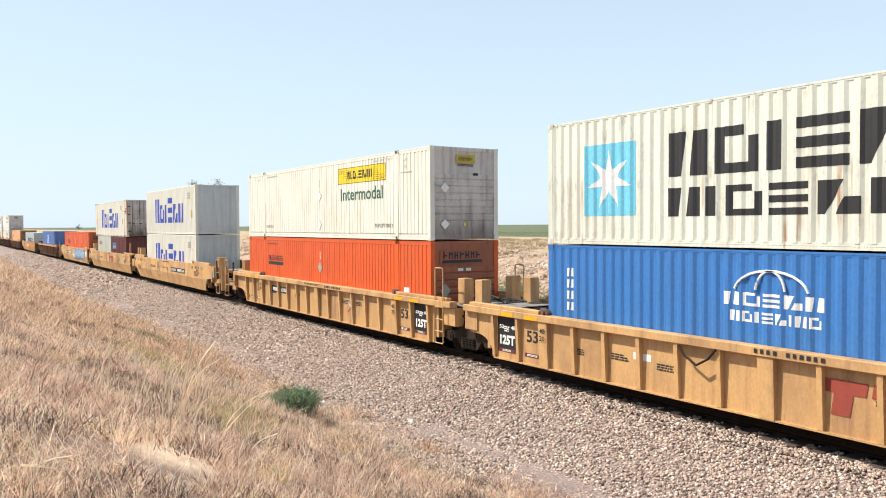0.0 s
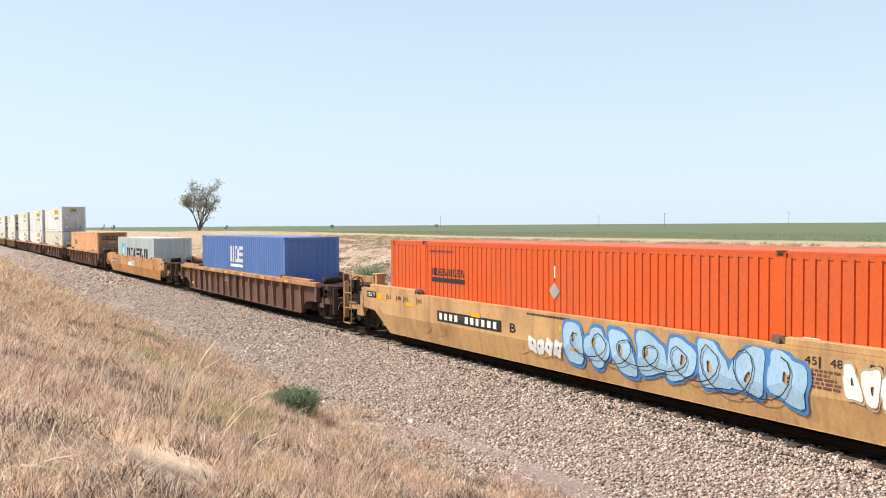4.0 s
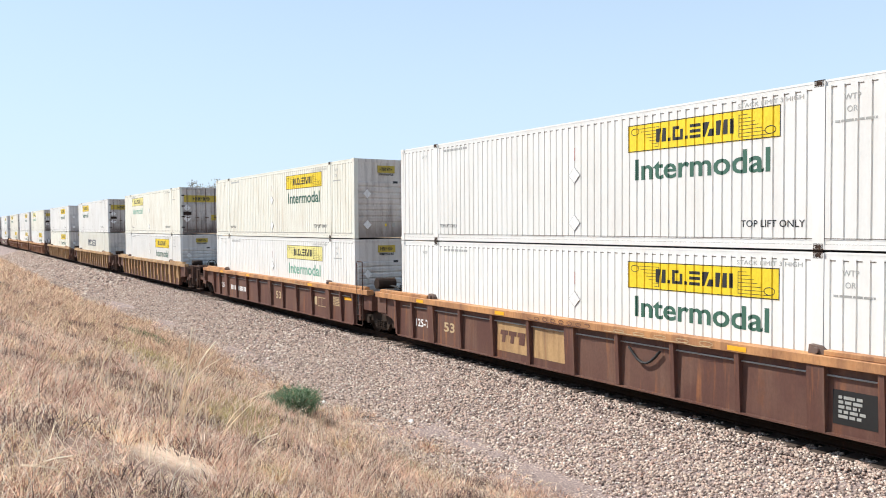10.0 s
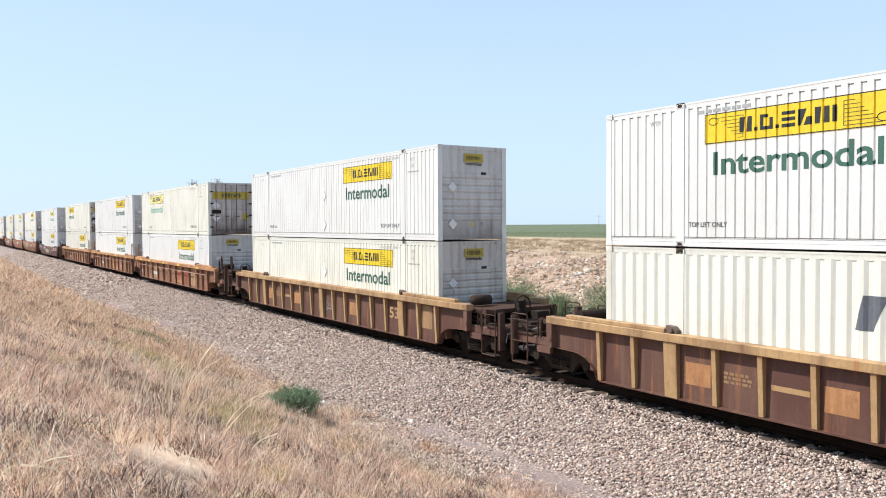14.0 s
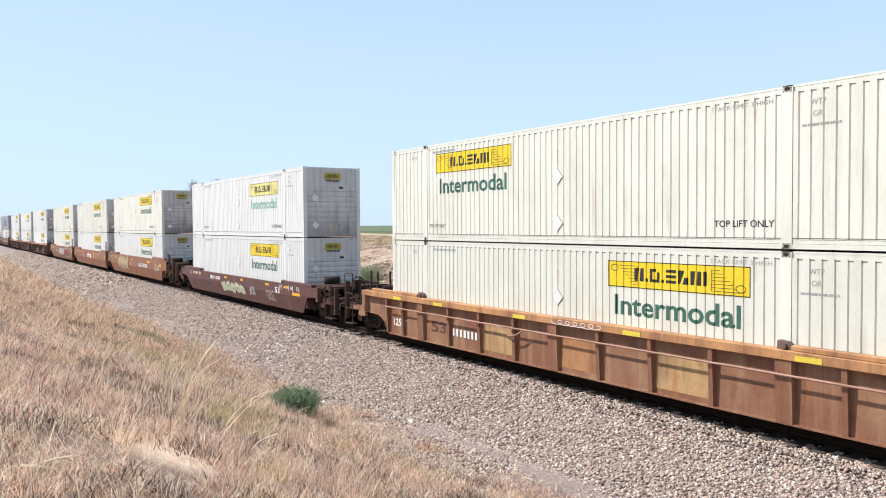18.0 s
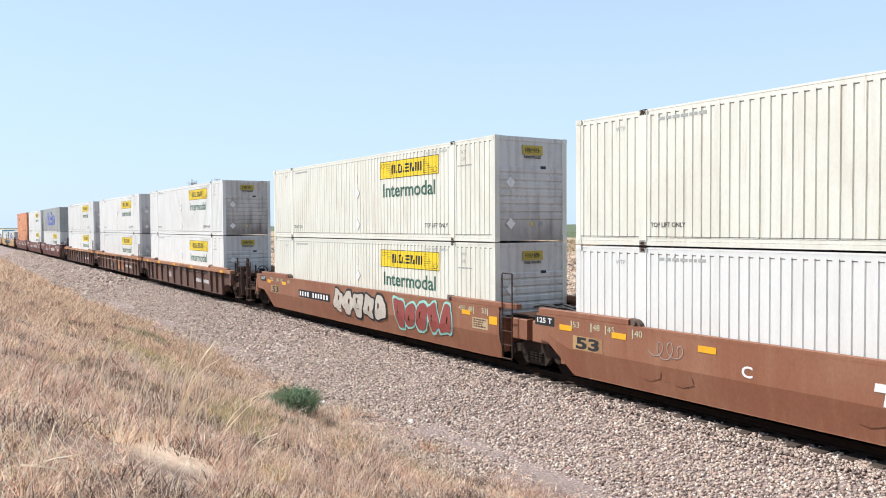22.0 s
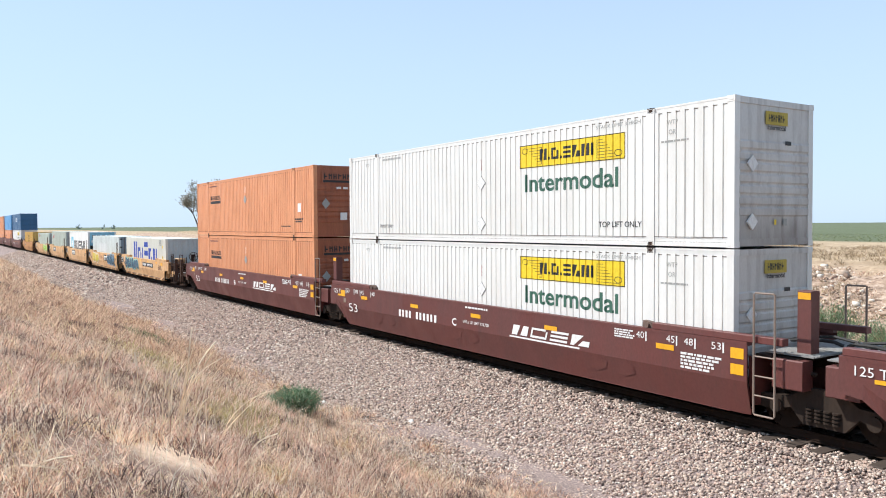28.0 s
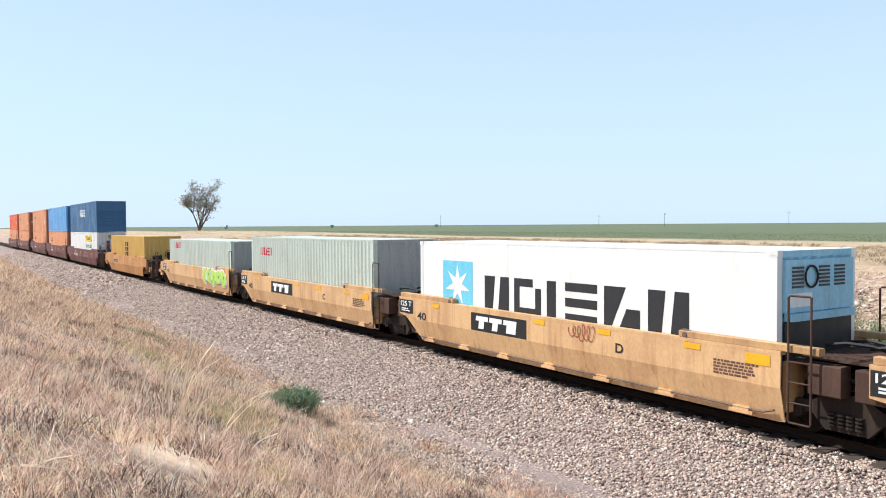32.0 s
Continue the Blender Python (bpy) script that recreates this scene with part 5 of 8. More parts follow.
def patch(wg, style, x0, x1, z0, z1, material, name="painted_panel", label="", d=0.005):
    z0, z1 = fit_z(style, z0, z1)
    g = Geo()
    zs = [z0] + ([0.84] if z0 < 0.84 < z1 and style != "rib" else []) + [z1]
    for a, b in zip(zs[:-1], zs[1:]):
        g.poly([(x0, wall_y(a, style) - d, a), (x1, wall_y(a, style) - d, a), (x1, wall_y(b, style) - d, b), (x0, wall_y(b, style) - d, b)])
    return part(name, g, material, wg, label)


def word(wg, style, body, x0, x1, z0, z1, material, d=0.008, bold=0.02):
    z0, z1 = fit_z(style, z0, z1)
    if style == "smooth" and z0 < 0.84 < z1:
        d += 0.024       # clear of the fold
    ob = write(body, x0, z0, x1 - x0, z1 - z0, 0, material, wg, bold)
    ya, yb = wall_y(z0, style) - d, wall_y(z1, style) - d
    ob.matrix_basis = pose(x0, ya, z0, -math.degrees(math.atan2(yb - ya, z1 - z0)), 0, 0)
    return ob


def ticks(wg, style, x0, x1, z0, z1, material, seed, d=0.01):
    """A number that is not to be read, as a row of upright bars."""
    z0, z1 = fit_z(style, z0, z1)
    rnd = random.Random(seed)
    g = Geo()
    n = min(11, max(4, round((x1 - x0) / ((z1 - z0) * 0.85))))
    w = (x1 - x0) / n
    for i in range(n):
        if n > 8 and i == 4:
            continue
        a, k = x0 + i * w, rnd.uniform(0.5, 0.62)
        for p0, p1 in ((a, a + w * k),):
            g.poly([(p0, wall_y(z0, style) - d, z0), (p1, wall_y(z0, style) - d, z0), (p1, wall_y(z1, style) - d, z1), (p0, wall_y(z1, style) - d, z1)])
    return part("number_bars", g, material, wg)


def spray(wg, style, x0, x1, z0, z1, n, fill, edge, seed, fill2=None):
    """Spray-painted bubbles: a row of overlapping uneven shapes with a darker or lighter rim."""
    rnd = random.Random(seed)
    w = (x1 - x0) / n
    for i in range(n):
        cx, cz = x0 + (i + 0.5) * w, (z0 + z1) / 2 + rnd.uniform(-0.04, 0.04)
        rx, rz = w * rnd.uniform(0.5, 0.6), (z1 - z0) * rnd.uniform(0.42, 0.52)
        lean, ph, lobes = rnd.uniform(-0.25, 0.25), rnd.uniform(0, 6.28), rnd.choice((2, 3, 3, 4))
        ring = []
        for q in range(28):
            a = 2 * math.pi * q / 28
            r = 1 + 0.16 * math.sin(lobes * a + ph) + rnd.uniform(-0.03, 0.03)
            c, s_ = math.cos(a), math.sin(a)
            px = abs(c) ** 0.7 * math.copysign(1, c) * rx * r
            pz = abs(s_) ** 0.7 * math.copysign(1, s_) * rz * r
            ring.append((px + lean * pz, pz))
        hole = (rnd.uniform(-0.25, 0.25) * rx, rnd.uniform(-0.2, 0.3) * rz)
        for mt, k, d in ((edge, 1.0, 0.014 + 0.001 * i), (fill if i % 3 or not fill2 else fill2, 0.84, 0.024 + 0.001 * i)):
            g = Geo()
            pts = [(cx + a * k, min(max(cz + b * k, 0.40), 1.54)) for a, b in ring]
            hub = [(cx + hole[0] + a * 0.14, cz + hole[1] + b * 0.2) for a, b in ring]
            g.v = [(a, wall_y(b, style) - d, b) for a, b in pts + hub]
            g.f = [(q, (q + 1) % 28, 28 + (q + 1) % 28, 28 + q) for q in range(28)]
            part("spray_paint", g, mt, wg)


def scrawl(wg, style, x0, x1, z0, z1, material, seed, n=9, width=0.018, d=0.012):
    """A loose looping line that spells nothing."""
    z0, z1 = fit_z(style, z0, z1)
    rnd = random.Random(seed)
    loops, m = max(2, n // 3), 12 * max(2, n // 3)
    ph, tall = rnd.uniform(0, 6.28), [rnd.uniform(0.45, 1.0) for _ in range(loops + 2)]
    pts = []
    for i in range(m):
        t = i / (m - 1)
        a = t * loops * 2 * math.pi + ph
        hgt = tall[int(t * loops)] * (1 - t % (1 / loops)) + tall[int(t * loops) + 1] * (t % (1 / loops))
        pts.append((x0 + (x1 - x0) * (t * 0.86 + 0.07 + 0.55 / loops * math.cos(a) * 0.8), z0 + (z1 - z0) * (0.5 + 0.48 * hgt * math.sin(a))))
    width *= 0.55
    g = Geo()
    for k, (a, b) in enumerate(pts):
        (pa, pb), (qa, qb) = pts[max(0, k - 1)], pts[min(m - 1, k + 1)]
        L = math.hypot(qa - pa, qb - pb) or 1
        nx, nz = -(qb - pb) / L * width, (qa - pa) / L * width
        y = wall_y(b, style) - d - 0.0001 * k
        g.v += [(a - nx, y, b - nz), (a + nx, y, b + nz)]
        if k:
            g.f.append((2 * k - 2, 2 * k, 2 * k + 1, 2 * k - 1))
    return part("scrawl", g, material, wg)


def leaf_mark(wg, x0, x1, z0, z1):
    """A black leaf-shaped outline with a vein."""
    g = Geo()
    cx, w, h = (x0 + x1) / 2, (x1 - x0) / 2, (z1 - z0)
    loop = [(cx + w * math.sin(a) * (0.7 + 0.3 * math.cos(a)), z0 + h * (0.5 - 0.5 * math.cos(a))) for a in np.linspace(0, 2 * math.pi, 22)]
    vein = [(cx - w * 0.4, z0 + h * 0.35), (cx, z0 + h * 0.75), (cx + w * 0.5, z0 + h * 0.3)]
    for line in (loop, vein):
        for (a, b), (c, e) in zip(line[:-1], line[1:]):
            L = math.hypot(c - a, e - b) or 1
            nx, nz = -(e - b) / L * 0.022, (c - a) / L * 0.022
            g.poly([(a - nx, wall_y(b, "smooth") - 0.012, b - nz), (c - nx, wall_y(e, "smooth") - 0.012, e - nz), (c + nx, wall_y(e, "smooth") - 0.012, e + nz), (a + nx, wall_y(b, "smooth") - 0.012, b + nz)])
    return part("scrawl", g, INK, wg, "black leaf-shaped outline")


def sign_black(wg, style, x0, x1, z0, z1, seed):
    patch(wg, style, x0, x1, z0, z1, BLACK, "number_panel", "black panel with white bars")
    ticks(wg, style, x0 + 0.12, x1 - 0.1, z0 + 0.06, z1 - 0.06, LWHITE, seed, 0.012)


def company_mark(wg, style, x0, x1, z0, z1, material):
    """A mark as three plain slanted blocks with a notch in the foot."""
    z0, z1 = fit_z(style, z0, z1)
    u = (x1 - x0) / 3.3
    lean = 0.15
    zm = z0 + 0.62 * (z1 - z0)
    for i in range(3):
        a, r = x0 + i * u * 1.12, (0.72 if i < 2 else 1.0) * u
        ring = [(a, z1), (a, zm), (a + 0.28 * u, zm), (a + 0.28 * u, z0), (a + r, z0), (a + r, zm), (a + u, zm), (a + u, z1)]
        if r == u:
            ring = ring[:5] + ring[7:]
        g = Geo().poly([(q + lean * (z - z0), wall_y(z, style) - 0.012 - (0.02 if style == "smooth" and z0 < 0.84 < z1 else 0.0), z) for q, z in ring])
        part("company_mark", g, material, wg)


def reflectors(wg, style, spots, z=1.25, w=0.42, h=0.12, material=REFL):
    for x in spots:
        patch(wg, style, x - w / 2, x + w / 2, z, z + h, material, "reflector", d=0.009)


def length_ticks(wg, ink, half53=True, z=1.31):
    """Container length marks near both ends."""
    for e in (-1, 1):
        for x, n in ((8.0, "53"), (7.35, "48"), (6.9, "45"), (6.1, "40")) if half53 else ((6.05, "40"),):
            patch(wg, "smooth", e * x - 0.018, e * x + 0.018, z, z + 0.2, ink, "length_mark", d=0.008)
            a = e * x + 0.05 if e < 0 else e * x - 0.27
            word(wg, "smooth", n, a, a + 0.22, z + 0.05, z + 0.19, ink, bold=0.0)


S_, R_ = "smooth", "rib"
w = WAGONS
# tan ribbed pair
for i, e in ((0, -1), (1, 1), (0, 1), (1, -1)):
    xa, xb = sorted((e * 7.22, e * 8.04))
    if (i, e) != (1, -1):
        patch(w[i], R_, xa, xb, 0.5, 1.4, BLACK, "number_panel", "black panel")
    patch(w[i], R_, xa, xb, 0.40, 0.5, MAROON, "painted_panel", "burgundy strip with fine print")
    bars(xa + 0.2, xb - 0.2, 0.42, 0.48, 2, LWHITE, w[i], -(SH - 0.14) - 0.009, 300 + i)
    xs, xe = sorted((e * 6.3, e * 6.92))
    patch(w[i], R_, xs, xe, 0.40, 0.5, MAROON, "painted_panel", "burgundy strip with fine print")
    bars(xs + 0.1, xe - 0.1, 0.42, 0.48, 2, LWHITE, w[i], -(SH - 0.14) - 0.009, 304 + i)
    word(w[i], R_, "53", xs + 0.08, xe - 0.1, 0.78, 1.08, INK)
    word(w[i], R_, "40", e * 6.1 - 0.1, e * 6.1 + 0.1, 1.08, 1.2, INK, 0.146)
    word(w[i], R_, "20", e * 6.1 - 0.1, e * 6.1 + 0.1, 0.9, 1.02, INK, 0.146)
    if (i, e) != (1, -1):
        word(w[i], R_, "53", xa + 0.08, xa + 0.26, 1.02, 1.12, LWHITE, 0.012)
        word(w[i], R_, "48", xb - 0.26, xb - 0.08, 1.02, 1.12, LWHITE, 0.012)
        bars(xa + 0.28, xb - 0.28, 0.94, 1.1, 3, LWHITE, w[i], -(SH - 0.14) - 0.012, 308 + i)
        word(w[i], R_, "125T", xa + 0.1, xb - 0.1, 0.6, 0.86, LWHITE, 0.012, 0.05)
    reflectors(w[i], R_, (e * 7.45, e * 6.5), 1.5, 0.5, 0.1)
company_mark(w[0], R_, 0.95, 3.4, 0.55, 1.15, TTRED)
sign_black(w[1], R_, -4.98, -4.12, 0.86, 1.14, 3)
sign_black(w[1], R_, -3.98, -3.12, 0.86, 1.14, 4)
ticks(w[1], R_, 0.9, 2.3, 1.54, 1.62, INK, 501)
ticks(w[0], R_, -0.2, 1.2, 1.54, 1.62, INK, 502)
bars(-1.0, 0.5, 1.43, 1.51, 2, BROWN, w[1], -SH - 0.036, 503)
for k in range(2):
    part("spray_cross", lambda g, k=k: g.poly([(q, -(SH - 0.14) - 0.008 - 0.002 * k, z) for q, z in ((2.5 + 0.6 * k, 0.62), (2.6 + 0.6 * k, 0.62), (3.1 - 0.5 * k, 0.98), (3.0 - 0.5 * k, 0.98))]), (TTRED, SPRAYP)[k], w[1], "small sprayed cross")
for k, (a, b) in enumerate(((-3.9, 0.75), (-2.6, 0.7), (1.9, 0.8), (3.0, 0.8), (-5.2, 0.7))):
    bars(a, a + 0.55, b, b + 0.16, 3, INK, w[0], -(SH - 0.14) - 0.006, 20 + k)
    bars(a + 0.2, a + 0.75, b + 0.1, b + 0.26, 3, INK, w[1], -(SH - 0.14) - 0.006, 30 + k)
part("hanging_chain", lambda g: g.tube([(-1.9, -SH - 0.03, 1.33), (-1.75, -SH - 0.04, 1.15), (-1.46, -SH - 0.05, 1.0), (-1.2, -SH - 0.04, 1.15), (-1.02, -SH - 0.03, 1.36)], 0.025, 6), STEEL, w[0], "dark hanging chain")
patch(w[0], R_, -3.25, -2.75, 0.85, 1.0, LWHITE, "paper_label", "white label")
# tan smooth three
sign_black(w[2], S_, 1.3, 4.4, 0.97, 1.24, 4)
word(w[2], S_, "53", -7.95, -7.25, 0.74, 1.05, INK, bold=0.0)
word(w[2], S_, "A", 0.3, 0.55, 0.98, 1.24, INK)
word(w[2], S_, "LD LMT 117,000 PER UNIT", -1.5, 0.0, 1.1, 1.19, INK, bold=0.0)
leaf_mark(w[2], -2.45, -1.65, 0.5, 1.5)
company_mark(w[3], S_, 0.25, 2.1, 0.86, 1.36, TTRED)
leaf_mark(w[3], 3.45, 4.15, 0.48, 1.55)
leaf_mark(w[3], 4.1, 4.85, 0.52, 1.5)
leaf_mark(w[3], -5.35, -4.7, 0.5, 1.55)
leaf_mark(w[3], -1.2, -0.55, 0.5, 1.48)
word(w[3], S_, "53", -8.1, -7.4, 0.74, 1.05, INK, bold=0.0)
word(w[3], S_, "C", -1.6, -1.36, 1.0, 1.24, INK)
sign_black(w[4], S_, -4.95, -1.85, 0.93, 1.24, 5)
word(w[4], S_, "B", -1.5, -1.25, 0.98, 1.22, INK)
spray(w[4], S_, 0.5, 6.7, 0.45, 1.58, 8, SPRAYP, SPRAYB, 3)
scrawl(w[4], S_, 0.6, 6.6, 0.5, 1.5, INK, 4, 22, 0.02, 0.05)
spray(w[4], S_, -0.75, 0.5, 0.5, 1.0, 4, LWHITE, SPRAYT, 6)
spray(w[4], S_, 7.3, 8.25, 0.8, 1.5, 3, LWHITE, SPRAYT, 7)
for i in (2, 3, 4):
    length_ticks(w[i], INK)
    reflectors(w[i], S_, (-6.55, -3.0, 2.6 if i == 3 else 0.6, 6.55), 1.22)
    reflectors(w[i], S_, (8.22,), 1.15, 0.3, 0.2)
    patch(w[i], S_, -9.4, -8.72, 1.32, 1.53, BLACK, "number_panel", "black panel")
    word(w[i], S_, "125 T", -9.32, -8.8, 1.36, 1.49, LWHITE)
    reflectors(w[i], S_, (-8.5,), 1.3, 0.34, 0.2)
    bars(6.3, 7.4, 0.95, 1.3, 5, BROWN, w[i], -SH - 0.006, 40 + i)
    bars(-4.2, -2.4, 1.05, 1.2, 2, BROWN, w[i], -SH - 0.006, 44 + i)
    bars(-0.8, 0.8, 1.5, 1.56, 1, INK, w[i], -SH - 0.012, 47 + i)
# brown singles
scrawl(w[5], R_, -2.1, -1.45, 0.9, 1.35, LWHITE, 8, 11)
reflectors(w[5], R_, (-5.3, -3.4, -1.3, 1.2, 4.0, 6.8), 1.52, 0.4, 0.1)
patch(w[5], R_, -8.2, -7.6, 0.46, 0.58, REFL, "painted_panel")
sign_black(w[6], S_, -7.3, -5.0, 0.92, 1.18, 9)
patch(w[6], S_, -1.2, 0.3, 0.86, 1.13, LWHITE, "painted_panel", "white sprayed patch")
word(w[6], S_, "53", 6.75, 7.2, 0.86, 1.12, BROWN)
patch(w[6], S_, 8.75, 9.35, 1.18, 1.46, LWHITE, "paper_label", "white-framed label")
patch(w[6], S_, 8.8, 9.3, 1.21, 1.43, BROWN, "paper_label", d=0.008)
bars(-2.2, -0.4, 1.35, 1.5, 2, BROWN, w[6], -SH - 0.006, 50)
scrawl(w[7], R_, 2.12, 2.9, 0.8, 1.3, LWHITE, 10, 11)
patch(w[7], R_, 7.1, 7.55, 0.75, 1.05, LWHITE, "paper_label", "framed label")
patch(w[7], R_, 7.13, 7.52, 0.78, 1.02, BROWN, "paper_label", d=0.009)
patch(w[7], R_, 7.7, 7.88, 0.72, 0.98, SPRAYT, "painted_panel")
patch(w[7], R_, 7.08, 7.9, 0.42, 0.6, AMBER, "painted_panel", "amber repainted patch")
reflectors(w[7], R_, (-6.5, -3.1, 0.2, 3.0), 1.52, 0.4, 0.1)
for x0 in (3.15, 4.15):
    patch(w[7], R_, x0, x0 + 0.8, 0.5, 1.4, AMBER, "painted_panel", "amber repainted panel")
ticks(w[7], R_, -5.2, -3.0, 0.8, 1.05, GREY, 11)
# brown three with orange sill
for i in (8, 9, 10):
    word(w[i], R_, "125-T", -7.08, -6.32, 0.62, 0.86, LWHITE)
    if i != 9:
        word(w[i], R_, "53", 0.55, 1.15, 0.6, 0.92, SPRAYT)
        ticks(w[i], R_, -5.6, -4.62, 0.6, 0.82, LWHITE, 12 + i)
        ticks(w[i], R_, -4.45, -3.1, 0.6, 0.82, LWHITE, 13 + i)
        patch(w[i], R_, 5.0, 5.75, 0.62, 0.98, SPRAYT, "paper_label", "framed label")
        patch(w[i], R_, 5.03, 5.36, 0.65, 0.95, BROWN, "paper_label", d=0.009)
        patch(w[i], R_, 5.39, 5.72, 0.65, 0.95, BROWN, "paper_label", d=0.009)
        patch(w[i], R_, 4.68, 4.9, 0.66, 0.98, SPRAYT, "painted_panel")
        bars(6.4, 7.0, 0.75, 1.1, 6, SPRAYT, w[i], -(SH - 0.14) - 0.006, 200 + i)
    reflectors(w[i], R_, (-6.6, -2.6, 4.6), 1.52, 0.4, 0.09)
    patch(w[i], R_, 7.3, 7.95, 1.05, 1.15, REFL, "reflector")
    scrawl(w[i], R_, 1.1, 4.4, 1.49, 1.62, SPRAYT, 60 + i, 16, 0.012)
for x0, x1 in ((-2.92, -1.62), (-1.42, -0.2)):
    patch(w[9], R_, x0, x1, 0.42, 1.22, YSILL, "painted_panel", "tan repainted bay")
company_mark(w[9], R_, -2.8, -1.75, 0.66, 0.98, BROWN)
word(w[9], R_, "53", -5.5, -4.95, 0.62, 0.9, SPRAYT)
patch(w[9], R_, 6.35, 7.1, 0.4, 0.98, BLACK, "number_panel", "black data panel with white lines")
bars(6.45, 6.95, 0.5, 0.9, 5, GREY, w[9], -(SH - 0.14) - 0.012, 209)
scrawl(w[9], R_, -1.5, 0.9, 1.49, 1.63, BROWN, 65, 22, 0.016)
part("air_hose", lambda g: g.tube([(1.85 + 0.85 * q, -SH + 0.06, 1.12 - 0.3 * math.sin(3.14 * q)) for q in np.linspace(0, 1, 8)], 0.03, 6), BLACK, w[9], "black hose hanging in a loop")
# rusty singles
for i in (11, 12, 13):
    word(w[i], R_, "53", 5.2, 5.8, 0.72, 1.08, YSILL)
    bars(-4.9, -4.2, 0.7, 0.95, 3, YSILL, w[i], -(SH - 0.14) - 0.006, 210 + i)
    patch(w[i], R_, -3.9, -3.15, 0.75, 0.85, YSILL, "painted_panel")
    patch(w[i], R_, 7.2, 7.8, 0.6, 1.3, YSILL, "painted_panel", "yellowed panel")
    scrawl(w[i], R_, -1.2 + i * 0.1, -0.2 + i * 0.1, 0.5, 0.9, GREY, 70 + i, 10)
    for x0 in (-5.8, -2.9, 2.25):
        patch(w[i], R_, x0, x0 + 0.6, 0.55, 1.0, SILLO, "painted_panel", "rust-orange patch")
# three with side pipes
for i in (14, 15, 16):
    word(w[i], R_, "125 T", -7.9, -7.05, 0.5, 0.74, LWHITE)
    word(w[i], R_, "53", -5.6, -4.8, 0.55, 0.88, BROWN)
    ticks(w[i], R_, -4.45, -3.15, 0.55, 0.76, LWHITE, 15 + i)
    reflectors(w[i], R_, (-7.4, -5.0, -1.2, 2.6, 6.6), 1.5, 0.5, 0.1, SPRAYY)
scrawl(w[16], R_, 0.0, 1.8, 1.48, 1.64, LWHITE, 16, 18, 0.014)
for i, marks in ((14, (-4.5, 1.6, 4.62)), (15, (0.1, 1.6, 3.12)), (16, (-3.0, 0.1, 3.12))):
    for k, x0 in enumerate(marks):
        patch(w[i], R_, x0, x0 + 1.34, 0.34, 1.06, (YSILL, SILLO)[(i + k) % 2], "painted_panel", "faded ochre panel")
for i, x0 in ((15, 1.75), (14, 1.7)):
    for k in range(2):
        company_mark(w[i], R_, x0 + 1.52 * k, x0 + 1.52 * k + 1.05, 0.5, 1.0, TTRED)
scrawl(w[15], R_, 3.3, 4.3, 0.5, 1.0, LWHITE, 160, 9, 0.03)
for i in (14, 15, 16):
    part("bent_pipe", lambda g: g.tube([(-2.2, -SH - 0.03, 1.1), (-1.9, -SH - 0.05, 1.06), (-1.6, -SH - 0.05, 0.88), (-1.3, -SH - 0.05, 0.94), (-1.0, -SH - 0.03, 1.1)], 0.022, 6), PIPEC, w[i], key=("bpipe",))
for x0 in (0.1, 1.6):
    patch(w[22], R_, x0, x0 + 1.34, 0.36, 1.06, SILLO, "painted_panel", "faded ochre panel")
company_mark(w[22], R_, 1.75, 2.8, 0.5, 0.95, TTRED)
scrawl(w[22], R_, 1.7, 3.4, 1.49, 1.64, INK, 161, 14, 0.05, 0.012)
scrawl(w[22], R_, -1.6, -0.4, 1.5, 1.63, BROWN, 162, 16, 0.02)
part("bent_pipe", lambda g: g.tube([(-0.9, -SH - 0.03, 1.1), (-0.6, -SH - 0.05, 1.0), (-0.3, -SH - 0.05, 0.86), (0.0, -SH - 0.05, 0.95), (0.25, -SH - 0.03, 1.1)], 0.022, 6), PIPEC, w[22], key=("bpipe2",))
# dark single
spray(w[17], S_, -2.1, 1.35, 0.46, 0.98, 5, PALE, PALE, 18)
scrawl(w[17], S_, 1.95, 2.85, 0.5, 1.0, LWHITE, 19, 13)
scrawl(w[17], S_, 4.2, 5.3, 0.45, 0.95, LWHITE, 20, 9)
ticks(w[17], S_, -4.05, -2.35, 0.98, 1.16, LWHITE, 21)
word(w[17], S_, "53", 5.35, 5.9, 0.86, 1.12, LWHITE)
reflectors(w[17], S_, (-6.5, -1.5, 1.0, 4.4, 6.55), 1.12, 0.4, 0.1)
reflectors(w[17], S_, (7.7,), 0.88, 0.8, 0.12)
length_ticks(w[17], LWHITE, z=1.05)
# rust-brown three
ticks(w[18], S_, 1.9, 4.6, 0.9, 1.15, LWHITE, 22)
scrawl(w[18], S_, 6.7, 8.0, 0.8, 1.3, LWHITE, 23, 17, 0.022)
spray(w[18], S_, -5.4, -1.7, 0.45, 1.5, 5, SPRAYT, SPRAYT, 24)
scrawl(w[18], S_, -5.3, -1.8, 0.5, 1.45, BROWN, 25, 14, 0.014, 0.045)
company_mark(w[19], S_, -1.05, 1.1, 0.86, 1.22, LWHITE)
for x0 in (2.0, 3.1):
    patch(w[19], S_, x0, x0 + 0.7, 0.9, 1.4, SILLO, "painted_panel", "faded patch")
spray(w[20], S_, -1.6, 2.4, 0.48, 1.52, 5, SPRAYW, INK, 26)
spray(w[20], S_, 2.95, 6.3, 0.46, 1.5, 5, SPRAYR, TEAL, 27)
sign_black(w[20], S_, -4.9, -1.9, 0.88, 1.18, 28)
